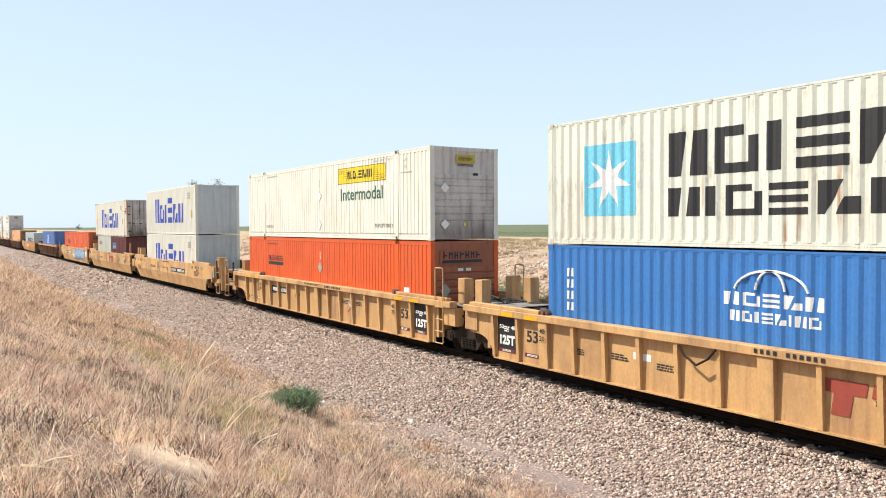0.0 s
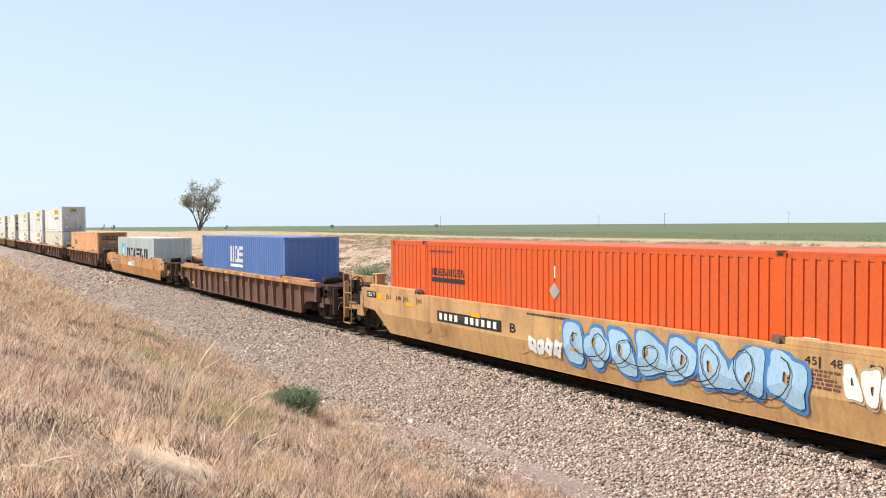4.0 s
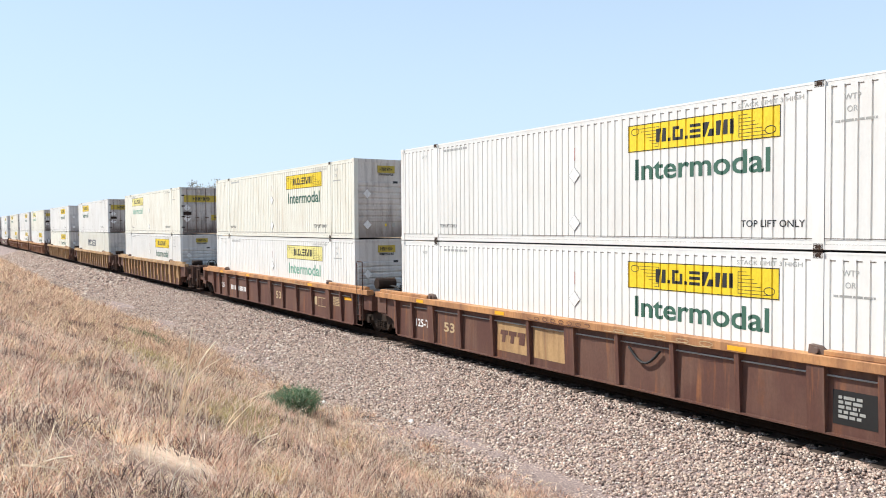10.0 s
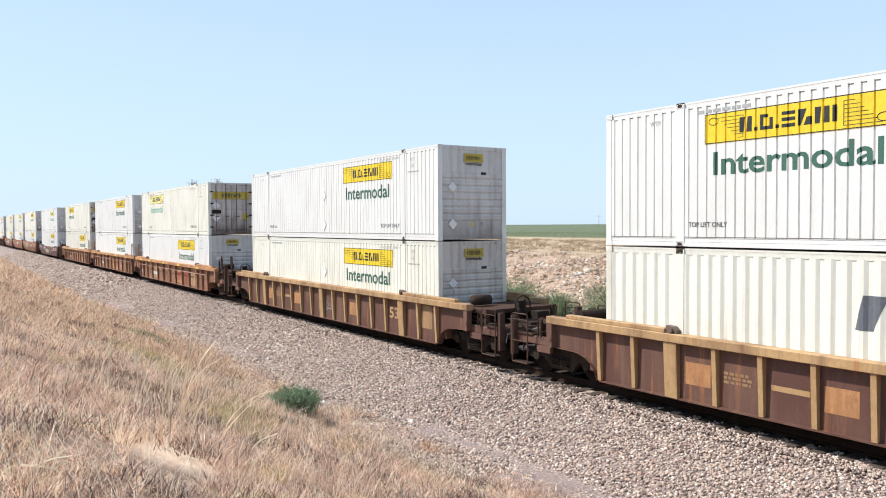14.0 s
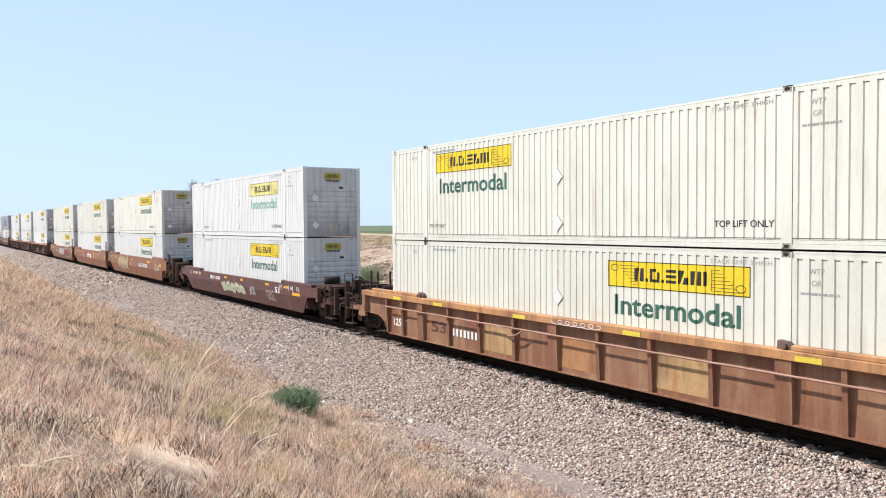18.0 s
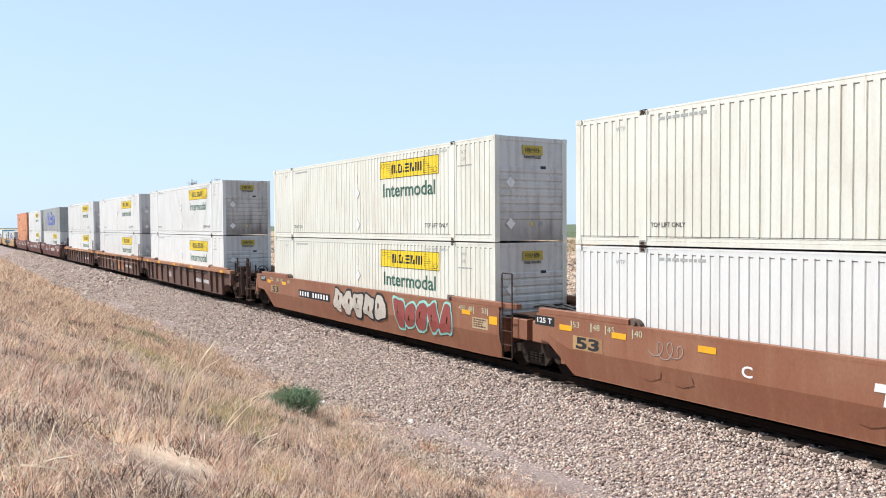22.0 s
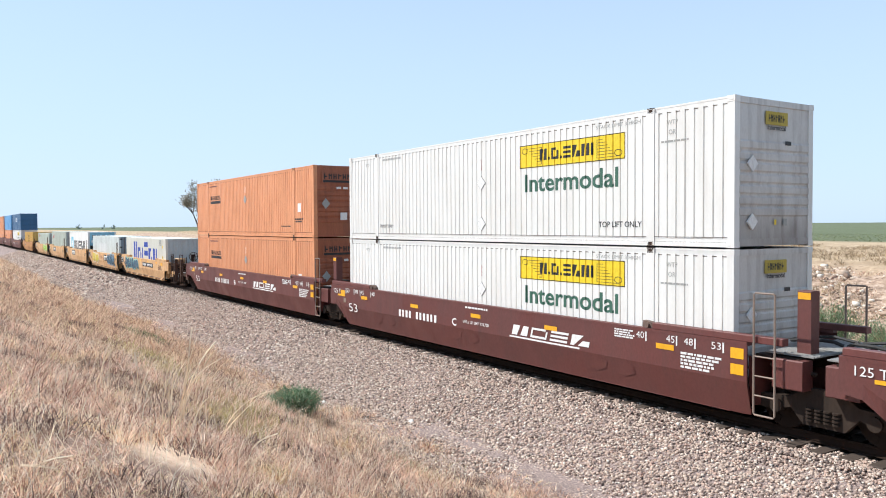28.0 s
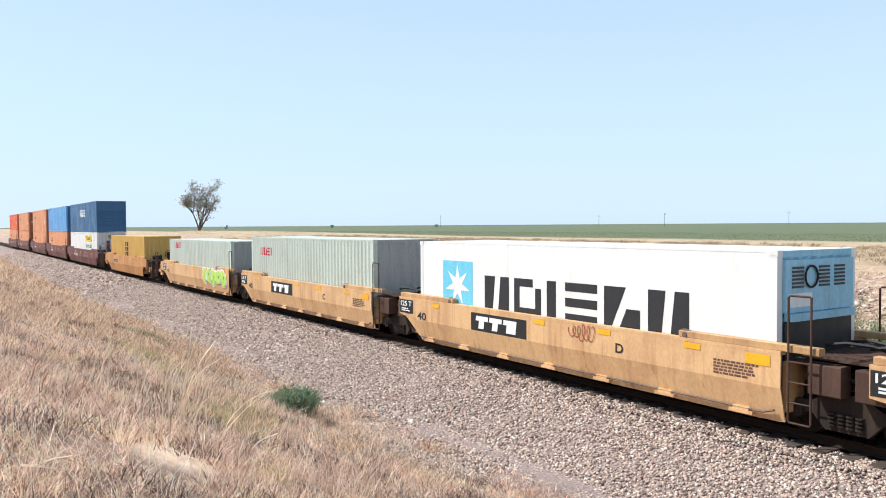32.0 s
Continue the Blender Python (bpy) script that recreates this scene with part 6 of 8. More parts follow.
for i in (18, 19, 20):
    patch(w[i], S_, -7.95, -7.0, 0.86, 1.18, YSILL, "painted_panel", "tan halo")
    word(w[i], S_, "53", -7.85, -7.1, 0.88, 1.16, INK, bold=0.04)
    word(w[i], S_, "ACB"[i - 18], -3.43 if i == 19 else -0.9, -3.2 if i == 19 else -0.68, 0.92, 1.14, LWHITE)
    patch(w[i], S_, -9.3, -8.6, 1.3, 1.53, BLACK, "number_panel", "black panel")
    word(w[i], S_, "125 T", -9.22, -8.68, 1.36, 1.49, LWHITE)
    reflectors(w[i], S_, (-8.2, -6.5, -4.2 if i == 19 else 5.2, -0.4, 4.8 if i != 20 else 7.0), 1.26, 0.42, 0.13)
    reflectors(w[i], S_, (8.25,), 1.1, 0.36, 0.22)
    length_ticks(w[i], PALE)
    patch(w[i], S_, 7.3, 8.0, 0.92, 1.22, SPRAYT, "paper_label", "faded stencil patch")
    bars(7.35, 7.95, 0.95, 1.2, 4, BROWN, w[i], -SH - 0.009, 80 + i)
scrawl(w[19], S_, -5.6, -4.7, 0.95, 1.4, GREY, 29, 9, 0.014)
# dark ribbed three
for i in (21, 22, 23):
    ticks(w[i], R_, 3.25, 4.45, 0.62, 0.82, LWHITE, 31 + i)
    ticks(w[i], R_, 4.7, 5.85, 0.62, 0.82, LWHITE, 32 + i)
    reflectors(w[i], R_, (-8.0, -4.8, -1.0, 2.9, 8.4), 1.5, 0.5, 0.12)
    word(w[i], R_, "125 T", -7.9, -7.05, 0.5, 0.74, GREY)
    for x0 in (6.1, 6.9, 7.35, 8.0):
        patch(w[i], R_, x0, x0 + 0.04, 1.47, 1.66, LWHITE, "length_mark", d=0.006)
    scrawl(w[i], R_, -3.0 + (i - 21) * 0.6, -2.2 + (i - 21) * 0.6, 0.55, 0.98, LWHITE, 90 + i, 15, 0.024)
    scrawl(w[i], R_, 0.4, 2.3, 1.48, 1.64, INK if i != 23 else LWHITE, 95 + i, 20, 0.014)
# dark red-brown three with white letters
for i in (24, 25, 26):
    word(w[i], S_, "53", -7.75, -7.1, 0.70, 1.0, LWHITE, bold=0.0)
    ticks(w[i], S_, -4.2, -1.9, 0.86, 1.08, LWHITE, 100 + i)
    word(w[i], S_, "ACB"[i - 24], -1.16, -0.94, 0.88, 1.1, LWHITE)
    word(w[i], S_, "WELL LD LMT 118,700", -0.62, 0.6, 1.0, 1.09, LWHITE, bold=0.01)
    bars(-0.5, 0.55, 1.42, 1.5, 1, LWHITE, w[i], -SH - 0.007, 110)
    reflectors(w[i], S_, (-3.25, 0.0, 3.1, 6.6, -6.6), 1.2, 0.46, 0.11)
    reflectors(w[i], S_, (8.3,), 1.25, 0.28, 0.2)
    reflectors(w[i], S_, (8.3,), 0.95, 0.28, 0.2)
    reflectors(w[i], S_, (-8.26,), 1.2, 0.34, 0.22)
    patch(w[i], S_, -8.66, -8.433, 1.2, 1.27, REFL, "reflector", d=0.009)
    patch(w[i], S_, -8.2, -8.02, 0.98, 1.14, PALE2, "small_label", d=0.009)
    length_ticks(w[i], LWHITE)
    glyphs("BRSS", 1.6, 4.4, 0.95, 1.2, LWHITE, w[i], -SH - 0.008, slant=0.3)
    patch(w[i], S_, 1.5, 4.1, 0.87, 0.91, LWHITE, "logo_stripe")
    bars(7.0, 8.0, 0.88, 1.22, 5, LWHITE, w[i], -SH - 0.007, 113)
    bars(5.2, 5.8, 1.3, 1.5, 4, LWHITE, w[i], -SH - 0.007, 114)
    word(w[i], S_, "125 T", -8.98, -8.44, 1.29, 1.45, LWHITE, d=0.014, bold=0.0)
scrawl(w[24], S_, 4.9, 5.4, 1.0, 1.45, GREY, 33, 9, 0.01)
# short tan five
spray(w[27], S_, -5.5, -1.0, 0.55, 1.5, 6, SLATE, TEAL, 35)
sign_black(w[27], S_, 0.35, 3.5, 0.98, 1.26, 36)
spray(w[28], S_, -5.0, -1.85, 0.55, 1.45, 4, SPRAYY, LWHITE, 37)
scrawl(w[28], S_, -1.6, 0.3, 0.95, 1.3, TTRED, 38, 15, 0.02)
spray(w[28], S_, 2.15, 5.3, 0.5, 1.5, 5, SLATE, SPRAYP, 39)
for i, x0 in ((28, 0.55), (29, -3.1), (30, -3.05)):
    patch(w[i], S_, x0, x0 + 2.4, 0.86, 1.35, BLACK, "sign_panel", "black sign panel with slanted white shapes")
    company_mark(w[i], S_, x0 + 0.2, x0 + 2.0, 0.93, 1.27, LWHITE)
scrawl(w[29], S_, 0.85, 1.75, 1.05, 1.5, TTRED, 41, 15, 0.018)
spray(w[31], S_, 1.75, 5.9, 0.6, 1.55, 5, SPRAYG, LWHITE, 42)
for i in range(27, 32):
    word(w[i], S_, "40", -5.95, -5.45, 0.86, 1.1, INK)
    word(w[i], S_, "AEDCB"[i - 27], 2.35 if i != 28 else -0.6, 2.58 if i != 28 else -0.38, 0.95, 1.16, INK)
    reflectors(w[i], S_, (-4.9, -0.2, 2.0, 4.4), 1.3, 0.4, 0.12)
    reflectors(w[i], S_, (5.85,), 1.2, 0.5, 0.2)
    patch(w[i], S_, -7.03, -6.2, 1.0, 1.42, BLACK, "number_panel", "black panel")
    word(w[i], S_, "125 T", -6.95, -6.3, 1.22, 1.38, LWHITE)
    bars(-6.9, -6.35, 1.05, 1.17, 2, LWHITE, w[i], -SH - 0.009, 520 + i)
    bars(4.9, 5.9, 0.9, 1.2, 5, BROWN, w[i], -SH - 0.006, 120 + i)
    part("lower_pipe", lambda g: g.tube([(-5.9, -SH + 0.08, 0.34), (5.9, -SH + 0.08, 0.34), (6.15, -SH + 0.05, 0.42)], 0.022, 6), RODM, w[i], key=("lpipe",))
    for k in range(7):
        x0 = -5.6 + k * 1.8
        part("side_bracket", lambda g, x0=x0: (g.box(x0, x0 + 0.5, -SH + 0.05, -SH + 0.13, 0.24, 0.30), g.box(x0 + 0.08, x0 + 0.42, -SH + 0.06, -SH + 0.12, 0.30, 0.36)), TANL, w[i], key=("sbrk", k))
sign_black(w[32], S_, -4.0, -2.4, 0.95, 1.15, 43)
for i in range(33, 38):
    ticks(w[i], S_, -4.2, -1.9, 0.86, 1.08, LWHITE, 130 + i)
    word(w[i], S_, "53", -7.75, -7.1, 0.70, 1.0, LWHITE, bold=0.0)
    reflectors(w[i], S_, (-3.25, 0.0, 3.1, 6.6), 1.2, 0.46, 0.11)
    scrawl(w[i], S_, 1.5, 4.5, 0.85, 1.3, GREY, 140 + i, 13, 0.02)

# raised pads low on the smooth walls, and plates along the amber one's edge
for i in (2, 3, 4, 18, 19, 20, 24, 25, 26):
    for x0 in (-5.9, -1.3, 4.4):
        for q, lean in ((x0, 0.3), (x0 + 0.85, -0.3)):
            part("stiffener_pad", lambda g, q=q, lean=lean: [g.poly([(a, wall_y(b, "smooth") - d_, b) for a, b in ((q, 0.50), (q + 0.2, 0.46), (q + 0.5, 0.56), (q + 0.55 - max(0, -lean) * 0.3, 0.72), (q + 0.3 + lean * 0.2, 0.78), (q + max(0, -lean) * 0.3, 0.66))]) for d_ in (0.012,)], UNITS[i][2], w[i], key=("pad", x0, lean))
for x0 in (-4.6, -1.4, 1.8, 5.0):
    part("edge_plate", lambda g, x0=x0: g.extrude([(x0, 1.52), (x0 + 0.25, 1.24), (x0 + 1.7, 1.24), (x0 + 1.95, 1.52)], -SH - 0.012, -SH + 0.002, "y"), AMBER, w[6], key=("eplate", x0))
    part("lashing_bracket", lambda g, x0=x0: g.extrude([(x0 + 0.8, 1.52), (x0 + 1.15, 1.52), (x0 + 1.05, 1.62), (x0 + 0.85, 1.6)], -SH - 0.03, -SH + 0.1, "y"), AMBER, w[6], key=("lash", x0))
spray(w[6], S_, -0.1, 1.1, 0.86, 1.3, 2, PALE, PALE, 222)
box = part("equipment_box", lambda g: g.box(9.55, 10.05, -SH + 0.02, -SH + 0.6, 0.98, 1.6, 0.02), TAN, w[2])
part("box_label", lambda g: g.box(9.6, 10.0, -SH + 0.014, -SH + 0.02, 1.4, 1.55), REFL, box, "orange reflective strip")
part("box_label", lambda g: g.box(9.6, 10.0, -SH + 0.014, -SH + 0.02, 1.04, 1.36), SPRAYP, box, "pale blue data plate")

# ---- ground ----


def lift_at(x, y):
    """Height of the ground."""
    ys = (-900, -60, -6, 0.0, 4.0, 7.6, 8.6, 9.6, 12.15, 12.5, 15.4, 15.75, 18.3, 24, 28.5, 33, 36.5, 45, 5000)
    zs = (3.0, 2.6, 2.3, 2.1, 0.62, -0.83, -1.05, -1.0, -0.26, -0.24, -0.24, -0.26, -1.0, -1.0, -0.3, 1.1, 1.75, 1.8, 1.8)
    z = np.interp(y, ys, zs)
    z = z + 1.15 * np.exp(-((x + 151) ** 2 + (y - 45) ** 2) / 700.0) * (y > 30)
    return z


def rough(x, y):
    n = noise.noise
    r = 0.10 * n((x * 0.35, y * 0.35, 1.0)) + 0.05 * n((x * 1.3, y * 1.3, 4.0))
    k = 1.0
    if 9.6 < y < 18.5:
        k = 0.12
    elif 26 < y < 38:
        k = 3.0
    elif y < 8.2:
        k = 1.2
    elif y > 60:
        k = 0.6
    return r * k


def spread(lo, hi, n, power):
    return [lo + (hi - lo) * (i / n) ** power for i in range(1, n + 1)]


def make_ground():
    xs = sorted(set([round(-q, 2) for q in spread(40, 4000, 60, 2.6)] + list(np.arange(-40, 8.01, 0.35).round(2)) + [round(q, 2) for q in spread(8, 1500, 24, 2.6)]))
    ys = sorted(set([round(-q, 2) for q in spread(1, 900, 20, 2.6)] + list(np.arange(-1, 40.01, 0.35).round(2)) + [round(q, 2) for q in spread(40, 4500, 60, 2.8)]))
    g = Geo()
    for x in xs:
        zz = lift_at(x, np.array(ys))
        for y, z in zip(ys, zz):
            g.v.append((x, y, float(z) + rough(x, y)))
    n = len(ys)
    for i in range(len(xs) - 1):
        for j in range(n - 1):
            a = i * n + j
            g.f.append((a, a + n, a + n + 1, a + 1))
    me = bpy.data.meshes.new("ground")
    me.from_pydata(g.v, [], g.f)
    me.materials.append(ground_material())
    me.shade_smooth()
    return tagged(new("ground", me), "dry grassy bank, gravel ditch, dirt mound and green field", "ground", kind="structure")


def ground_material():
    m, nt, ln, b = nodes_of("ground")
    geo = nt.new("ShaderNodeNewGeometry")
    sep = nt.new("ShaderNodeSeparateXYZ")
    ln.new(geo.outputs["Position"], sep.inputs[0])
    wob = noise_node(nt, ln, 0.5, 5)
    add = nt.new("ShaderNodeMath")
    add.operation = "MULTIPLY_ADD"
    ln.new(wob, add.inputs[0])
    add.inputs[1].default_value = 3.0
    ln.new(sep.outputs["Y"], add.inputs[2])
    yv = add.outputs[0]          # y + 3 * noise, about y + 1.5

    def step(at, width):
        r = nt.new("ShaderNodeMapRange")
        r.interpolation_type = "SMOOTHSTEP"
        r.inputs[1].default_value, r.inputs[2].default_value = at + 1.5 - width, at + 1.5 + width
        ln.new(yv, r.inputs[0])
        return r.outputs[0]

    straw = ramp(nt, ln, noise_node(nt, ln, 2.2, 8, rough=0.7), [(0.3, (0.20, 0.125, 0.09)), (0.5, (0.36, 0.245, 0.18)), (0.7, (0.54, 0.40, 0.295))])
    soil = ramp(nt, ln, noise_node(nt, ln, 9.0, 9, rough=0.78), [(0.32, (0.20, 0.125, 0.10)), (0.5, (0.40, 0.27, 0.215)), (0.68, (0.56, 0.42, 0.345))])
    grit = ramp(nt, ln, noise_node(nt, ln, 28.0, 6, rough=0.75), [(0.34, (0.085, 0.062, 0.057)), (0.5, (0.25, 0.19, 0.17)), (0.66, (0.48, 0.385, 0.34))])
    # near-black strip between the rails: the train's shadow put into the ground colour
    train_shade = ramp(nt, ln, noise_node(nt, ln, 20.0, 6, rough=0.75), [(0.35, (0.02, 0.017, 0.015)), (0.7, (0.07, 0.06, 0.05))])
    dust = ramp(nt, ln, noise_node(nt, ln, 2.6, 9, rough=0.78), [(0.36, (0.16, 0.105, 0.07)), (0.48, (0.36, 0.25, 0.175)), (0.62, (0.58, 0.455, 0.35))])
    hay = ramp(nt, ln, noise_node(nt, ln, 0.9, 9, (0.5, 1, 1), rough=0.78), [(0.32, (0.26, 0.18, 0.11)), (0.5, (0.44, 0.33, 0.205)), (0.70, (0.60, 0.47, 0.31))])
    crop = ramp(nt, ln, noise_node(nt, ln, 0.35, 8, (0.25, 1, 1), rough=0.7), [(0.3, (0.085, 0.105, 0.05)), (0.55, (0.12, 0.145, 0.07)), (0.8, (0.18, 0.19, 0.10))])
    patch = ramp(nt, ln, noise_node(nt, ln, 0.8, 4), [(0.60, (0, 0, 0)), (0.72, (1, 1, 1))])
    c = mix(nt, ln, patch, straw, soil)
    # a bare sandy patch on the bank
    off = nt.new("ShaderNodeVectorMath")
    off.operation = "DISTANCE"
    ln.new(geo.outputs["Position"], off.inputs[0])
    off.inputs[1].default_value = (-8.35, 2.05, 1.34)
    spot = ramp(nt, ln, off.outputs["Value"], [(0.6, (1, 1, 1)), (1.0, (0, 0, 0))])
    sand = ramp(nt, ln, noise_node(nt, ln, 9.0, 6, rough=0.7), [(0.3, (0.62, 0.40, 0.26)), (0.5, (0.80, 0.58, 0.41)), (0.7, (0.92, 0.74, 0.55))])
    c = mix(nt, ln, spot, c, sand)
    c = mix(nt, ln, step(8.0, 0.4), c, soil)
    c = mix(nt, ln, step(8.4, 0.7), c, grit)
    c = mix(nt, ln, step(14.4, 0.5), mix(nt, ln, step(13.0, 0.15), c, train_shade), grit)
    c = mix(nt, ln, step(17.8, 1.2), c, soil)
    c = mix(nt, ln, step(26.0, 1.5), c, dust)
    c = mix(nt, ln, step(36.5, 2.0), c, hay)
    c = mix(nt, ln, step(78.0, 4.0), c, crop)
    ln.new(c, b.inputs["Base Color"])
    b.inputs["Roughness"].default_value = 0.95
    bump(nt, ln, b, noise_node(nt, ln, 14.0, 8, rough=0.7), 0.5, 0.06)
    return m


make_ground()
for s, nm in ((-1, "rail"), (1, "rail")):
    g = Geo()
    y = TY + s * 0.7525
    prof = [(-0.07, -0.17), (0.07, -0.17), (0.07, -0.155), (0.012, -0.135), (0.012, -0.045), (0.036, -0.03), (0.036, -0.006), (0.028, 0.0), (-0.028, 0.0), (-0.036, -0.006), (-0.036, -0.03), (-0.012, -0.045), (-0.012, -0.135), (-0.07, -0.155)]
    g.extrude([(y + a, b) for a, b in prof], -1500, 400)
    me = g.mesh("rail", paint("rail_steel", (0.03, 0.019, 0.014), (0.06, 0.035, 0.022), 0.4, 0.3, 0.8, 0.0, gloss=0.15))
    tagged(new("rail", me), "rusty steel rail spiked to wooden sleepers", "rail", "rails", "structure")
CREO = paint("weathered_timber", (0.06, 0.042, 0.032), (0.12, 0.09, 0.07), 0.5, 0.0, 0.85)


def sleeper(g):
    g.box(-0.115, 0.115, -1.32, 1.32, -0.34, -0.172, 0.012)


bed = thing("track_bed", pose(0, TY, 0), "dark weathered wooden sleepers in pale ballast", "railway track", kind="structure")
for i in range(300):
    part("sleeper", sleeper, CREO, bed, at=pose(4 - 0.5 * i, random.uniform(-0.05, 0.05), random.uniform(-0.012, 0.004), 0, 0, random.uniform(-1, 1)), key=("sleeper",))
far = Geo()
for i in range(300, 900):
    far.box(4 - 0.5 * i - 0.115, 4 - 0.5 * i + 0.115, -1.32, 1.32, -0.34, -0.172)
part("far_sleepers", far, CREO, bed)["kind"] = "stuff"

# ---- stones, grass and plants ----
RNG = np.random.default_rng(7)


def bulk(name, verts, faces, material, label, category, smooth=False, kind="stuff"):
    """One mesh from arrays of vertices and triangles."""
    me = bpy.data.meshes.new(name)
    me.vertices.add(len(verts))
    me.vertices.foreach_set("co", verts.astype(np.float32).ravel())
    me.loops.add(faces.size)
    me.loops.foreach_set("vertex_index", faces.astype(np.int32).ravel())
    me.polygons.add(len(faces))
    me.polygons.foreach_set("loop_start", np.arange(0, faces.size, faces.shape[1], dtype=np.int32))
    me.update(calc_edges=True)
    me.materials.append(material)
    if smooth:
        me.shade_smooth()
    ob = new(name, me)
    return tagged(ob, label, category, kind=kind) if label else ob


def island_mat(name, stops, rough=0.9, grain=30.0, translucent=0.0, patchy=None):
    m, nt, ln, b = nodes_of(name)
    geo = nt.new("ShaderNodeNewGeometry")
    c = ramp(nt, ln, geo.outputs["Random Per Island"], stops)
    sp = ramp(nt, ln, noise_node(nt, ln, grain, 4), [(0.3, (0.65,) * 3), (0.7, (1.15,) * 3)])
    c = mix(nt, ln, 1.0, c, sp, "MULTIPLY")
    if patchy:
        c = mix(nt, ln, 1.0, c, ramp(nt, ln, noise_node(nt, ln, 1.1, 4, rough=0.65), patchy), "MULTIPLY")
    ln.new(c, b.inputs["Base Color"])
    b.inputs["Roughness"].default_value = rough
    b.inputs["Specular IOR Level"].default_value = 0.25
    if translucent:
        tr = nt.new("ShaderNodeBsdfTranslucent")
        ln.new(c, tr.inputs[0])
        ms = nt.new("ShaderNodeMixShader")
        ms.inputs[0].default_value = translucent
        ln.new(b.outputs[0], ms.inputs[1])
        ln.new(tr.outputs[0], ms.inputs[2])
        ln.new(ms.outputs[0], nt["Material Output"].inputs[0])
    return m


def ground_z(x, y):
    z = lift_at(x, y)
    r = np.array([rough(float(a), float(b)) for a, b in zip(x, y)])
    return z + r


PHI = (1 + 5 ** 0.5) / 2
ICO_V = np.array([(-1, PHI, 0), (1, PHI, 0), (-1, -PHI, 0), (1, -PHI, 0), (0, -1, PHI), (0, 1, PHI), (0, -1, -PHI), (0, 1, -PHI), (PHI, 0, -1), (PHI, 0, 1), (-PHI, 0, -1), (-PHI, 0, 1)]) / 1.902
ICO_F = np.array([(0, 11, 5), (0, 5, 1), (0, 1, 7), (0, 7, 10), (0, 10, 11), (1, 5, 9), (5, 11, 4), (11, 10, 2), (10, 7, 6), (7, 1, 8), (3, 9, 4), (3, 4, 2), (3, 2, 6), (3, 6, 8), (3, 8, 9), (4, 9, 5), (2, 4, 11), (6, 2, 10), (8, 6, 7), (9, 8, 1)])


BOX_V = np.array([(a, b, c) for a in (-1, 1) for b in (-1, 1) for c in (-1, 1)]) * 0.72
BOX_F = np.array([(0, 1, 3), (0, 3, 2), (4, 6, 7), (4, 7, 5), (0, 4, 5), (0, 5, 1), (2, 3, 7), (2, 7, 6), (0, 2, 6), (0, 6, 4), (1, 5, 7), (1, 7, 3)])


def stones(x, y, z, size, flat=0.65, jag=0.24, angular=True):
    """Broken stones: knocked-about blocks, or rounder lumps."""
    n = len(x)
    base, tris = (BOX_V, BOX_F) if angular else (ICO_V, ICO_F)
    sc = size[:, None, None] * RNG.uniform(0.6, 1.15, (n, 1, 3)) * np.array([1.0, 1.0, flat])
    v = base[None] * sc * RNG.uniform(0.96 - jag, 0.96 + jag, (n, len(base), 3 if angular else 1))
    a, t = RNG.uniform(0, 6.28, n), RNG.uniform(-0.8, 0.8, n) if angular else RNG.uniform(-0.5, 0.5, n)
    ca, sa, ct, st = np.cos(a)[:, None], np.sin(a)[:, None], np.cos(t)[:, None], np.sin(t)[:, None]
    vy, vz = v[..., 1] * ct - v[..., 2] * st, v[..., 1] * st + v[..., 2] * ct
    vx = v[..., 0]
    v = np.stack([vx * ca - vy * sa, vx * sa + vy * ca, vz], -1)
    v += np.stack([x, y, z], -1)[:, None, :]
    f = tris[None] + (np.arange(n) * len(base))[:, None, None]
    return v.reshape(-1, 3), f.reshape(-1, 3)


def field(x0, x1, y0, y1, density, keep=None):
    n = int((x1 - x0) * (y1 - y0) * density)
    x, y = RNG.uniform(x0, x1, n), RNG.uniform(y0, y1, n)
    if keep is not None:
        k = keep(x, y)
        x, y = x[k], y[k]
    return x, y


BALLAST = island_mat("ballast_stone", [(0.0, (0.132, 0.096, 0.084)), (0.18, (0.312, 0.240, 0.204)), (0.4, (0.456, 0.354, 0.294)), (0.6, (0.570, 0.462, 0.380)), (0.78, (0.480, 0.325, 0.265)), (0.92, (0.66, 0.575, 0.485)), (1.0, (0.80, 0.735, 0.64))])
# ballast stones coloured dark to deepen the shadow under the train
SHADEDBED = island_mat("oiled_ballast", [(0.0, (0.02, 0.017, 0.015)), (0.6, (0.05, 0.043, 0.038)), (1.0, (0.12, 0.10, 0.09))])
BLOCKS = [(-26, -1.5, 7.3, 13.0, 500, 0.031, lambda x, y: RNG.uniform(0, 1, len(x)) < np.clip((y - 7.5) / 1.0, 0.25, 1)),
          (-60, -26, 7.9, 13.0, 215, 0.042, None), (-150, -60, 8.2, 12.75, 44, 0.085, None),
          (-45, -2, 13.0, 15.1, 90, 0.045, None), (-60, -2, 15.1, 18.4, 60, 0.06, None)]
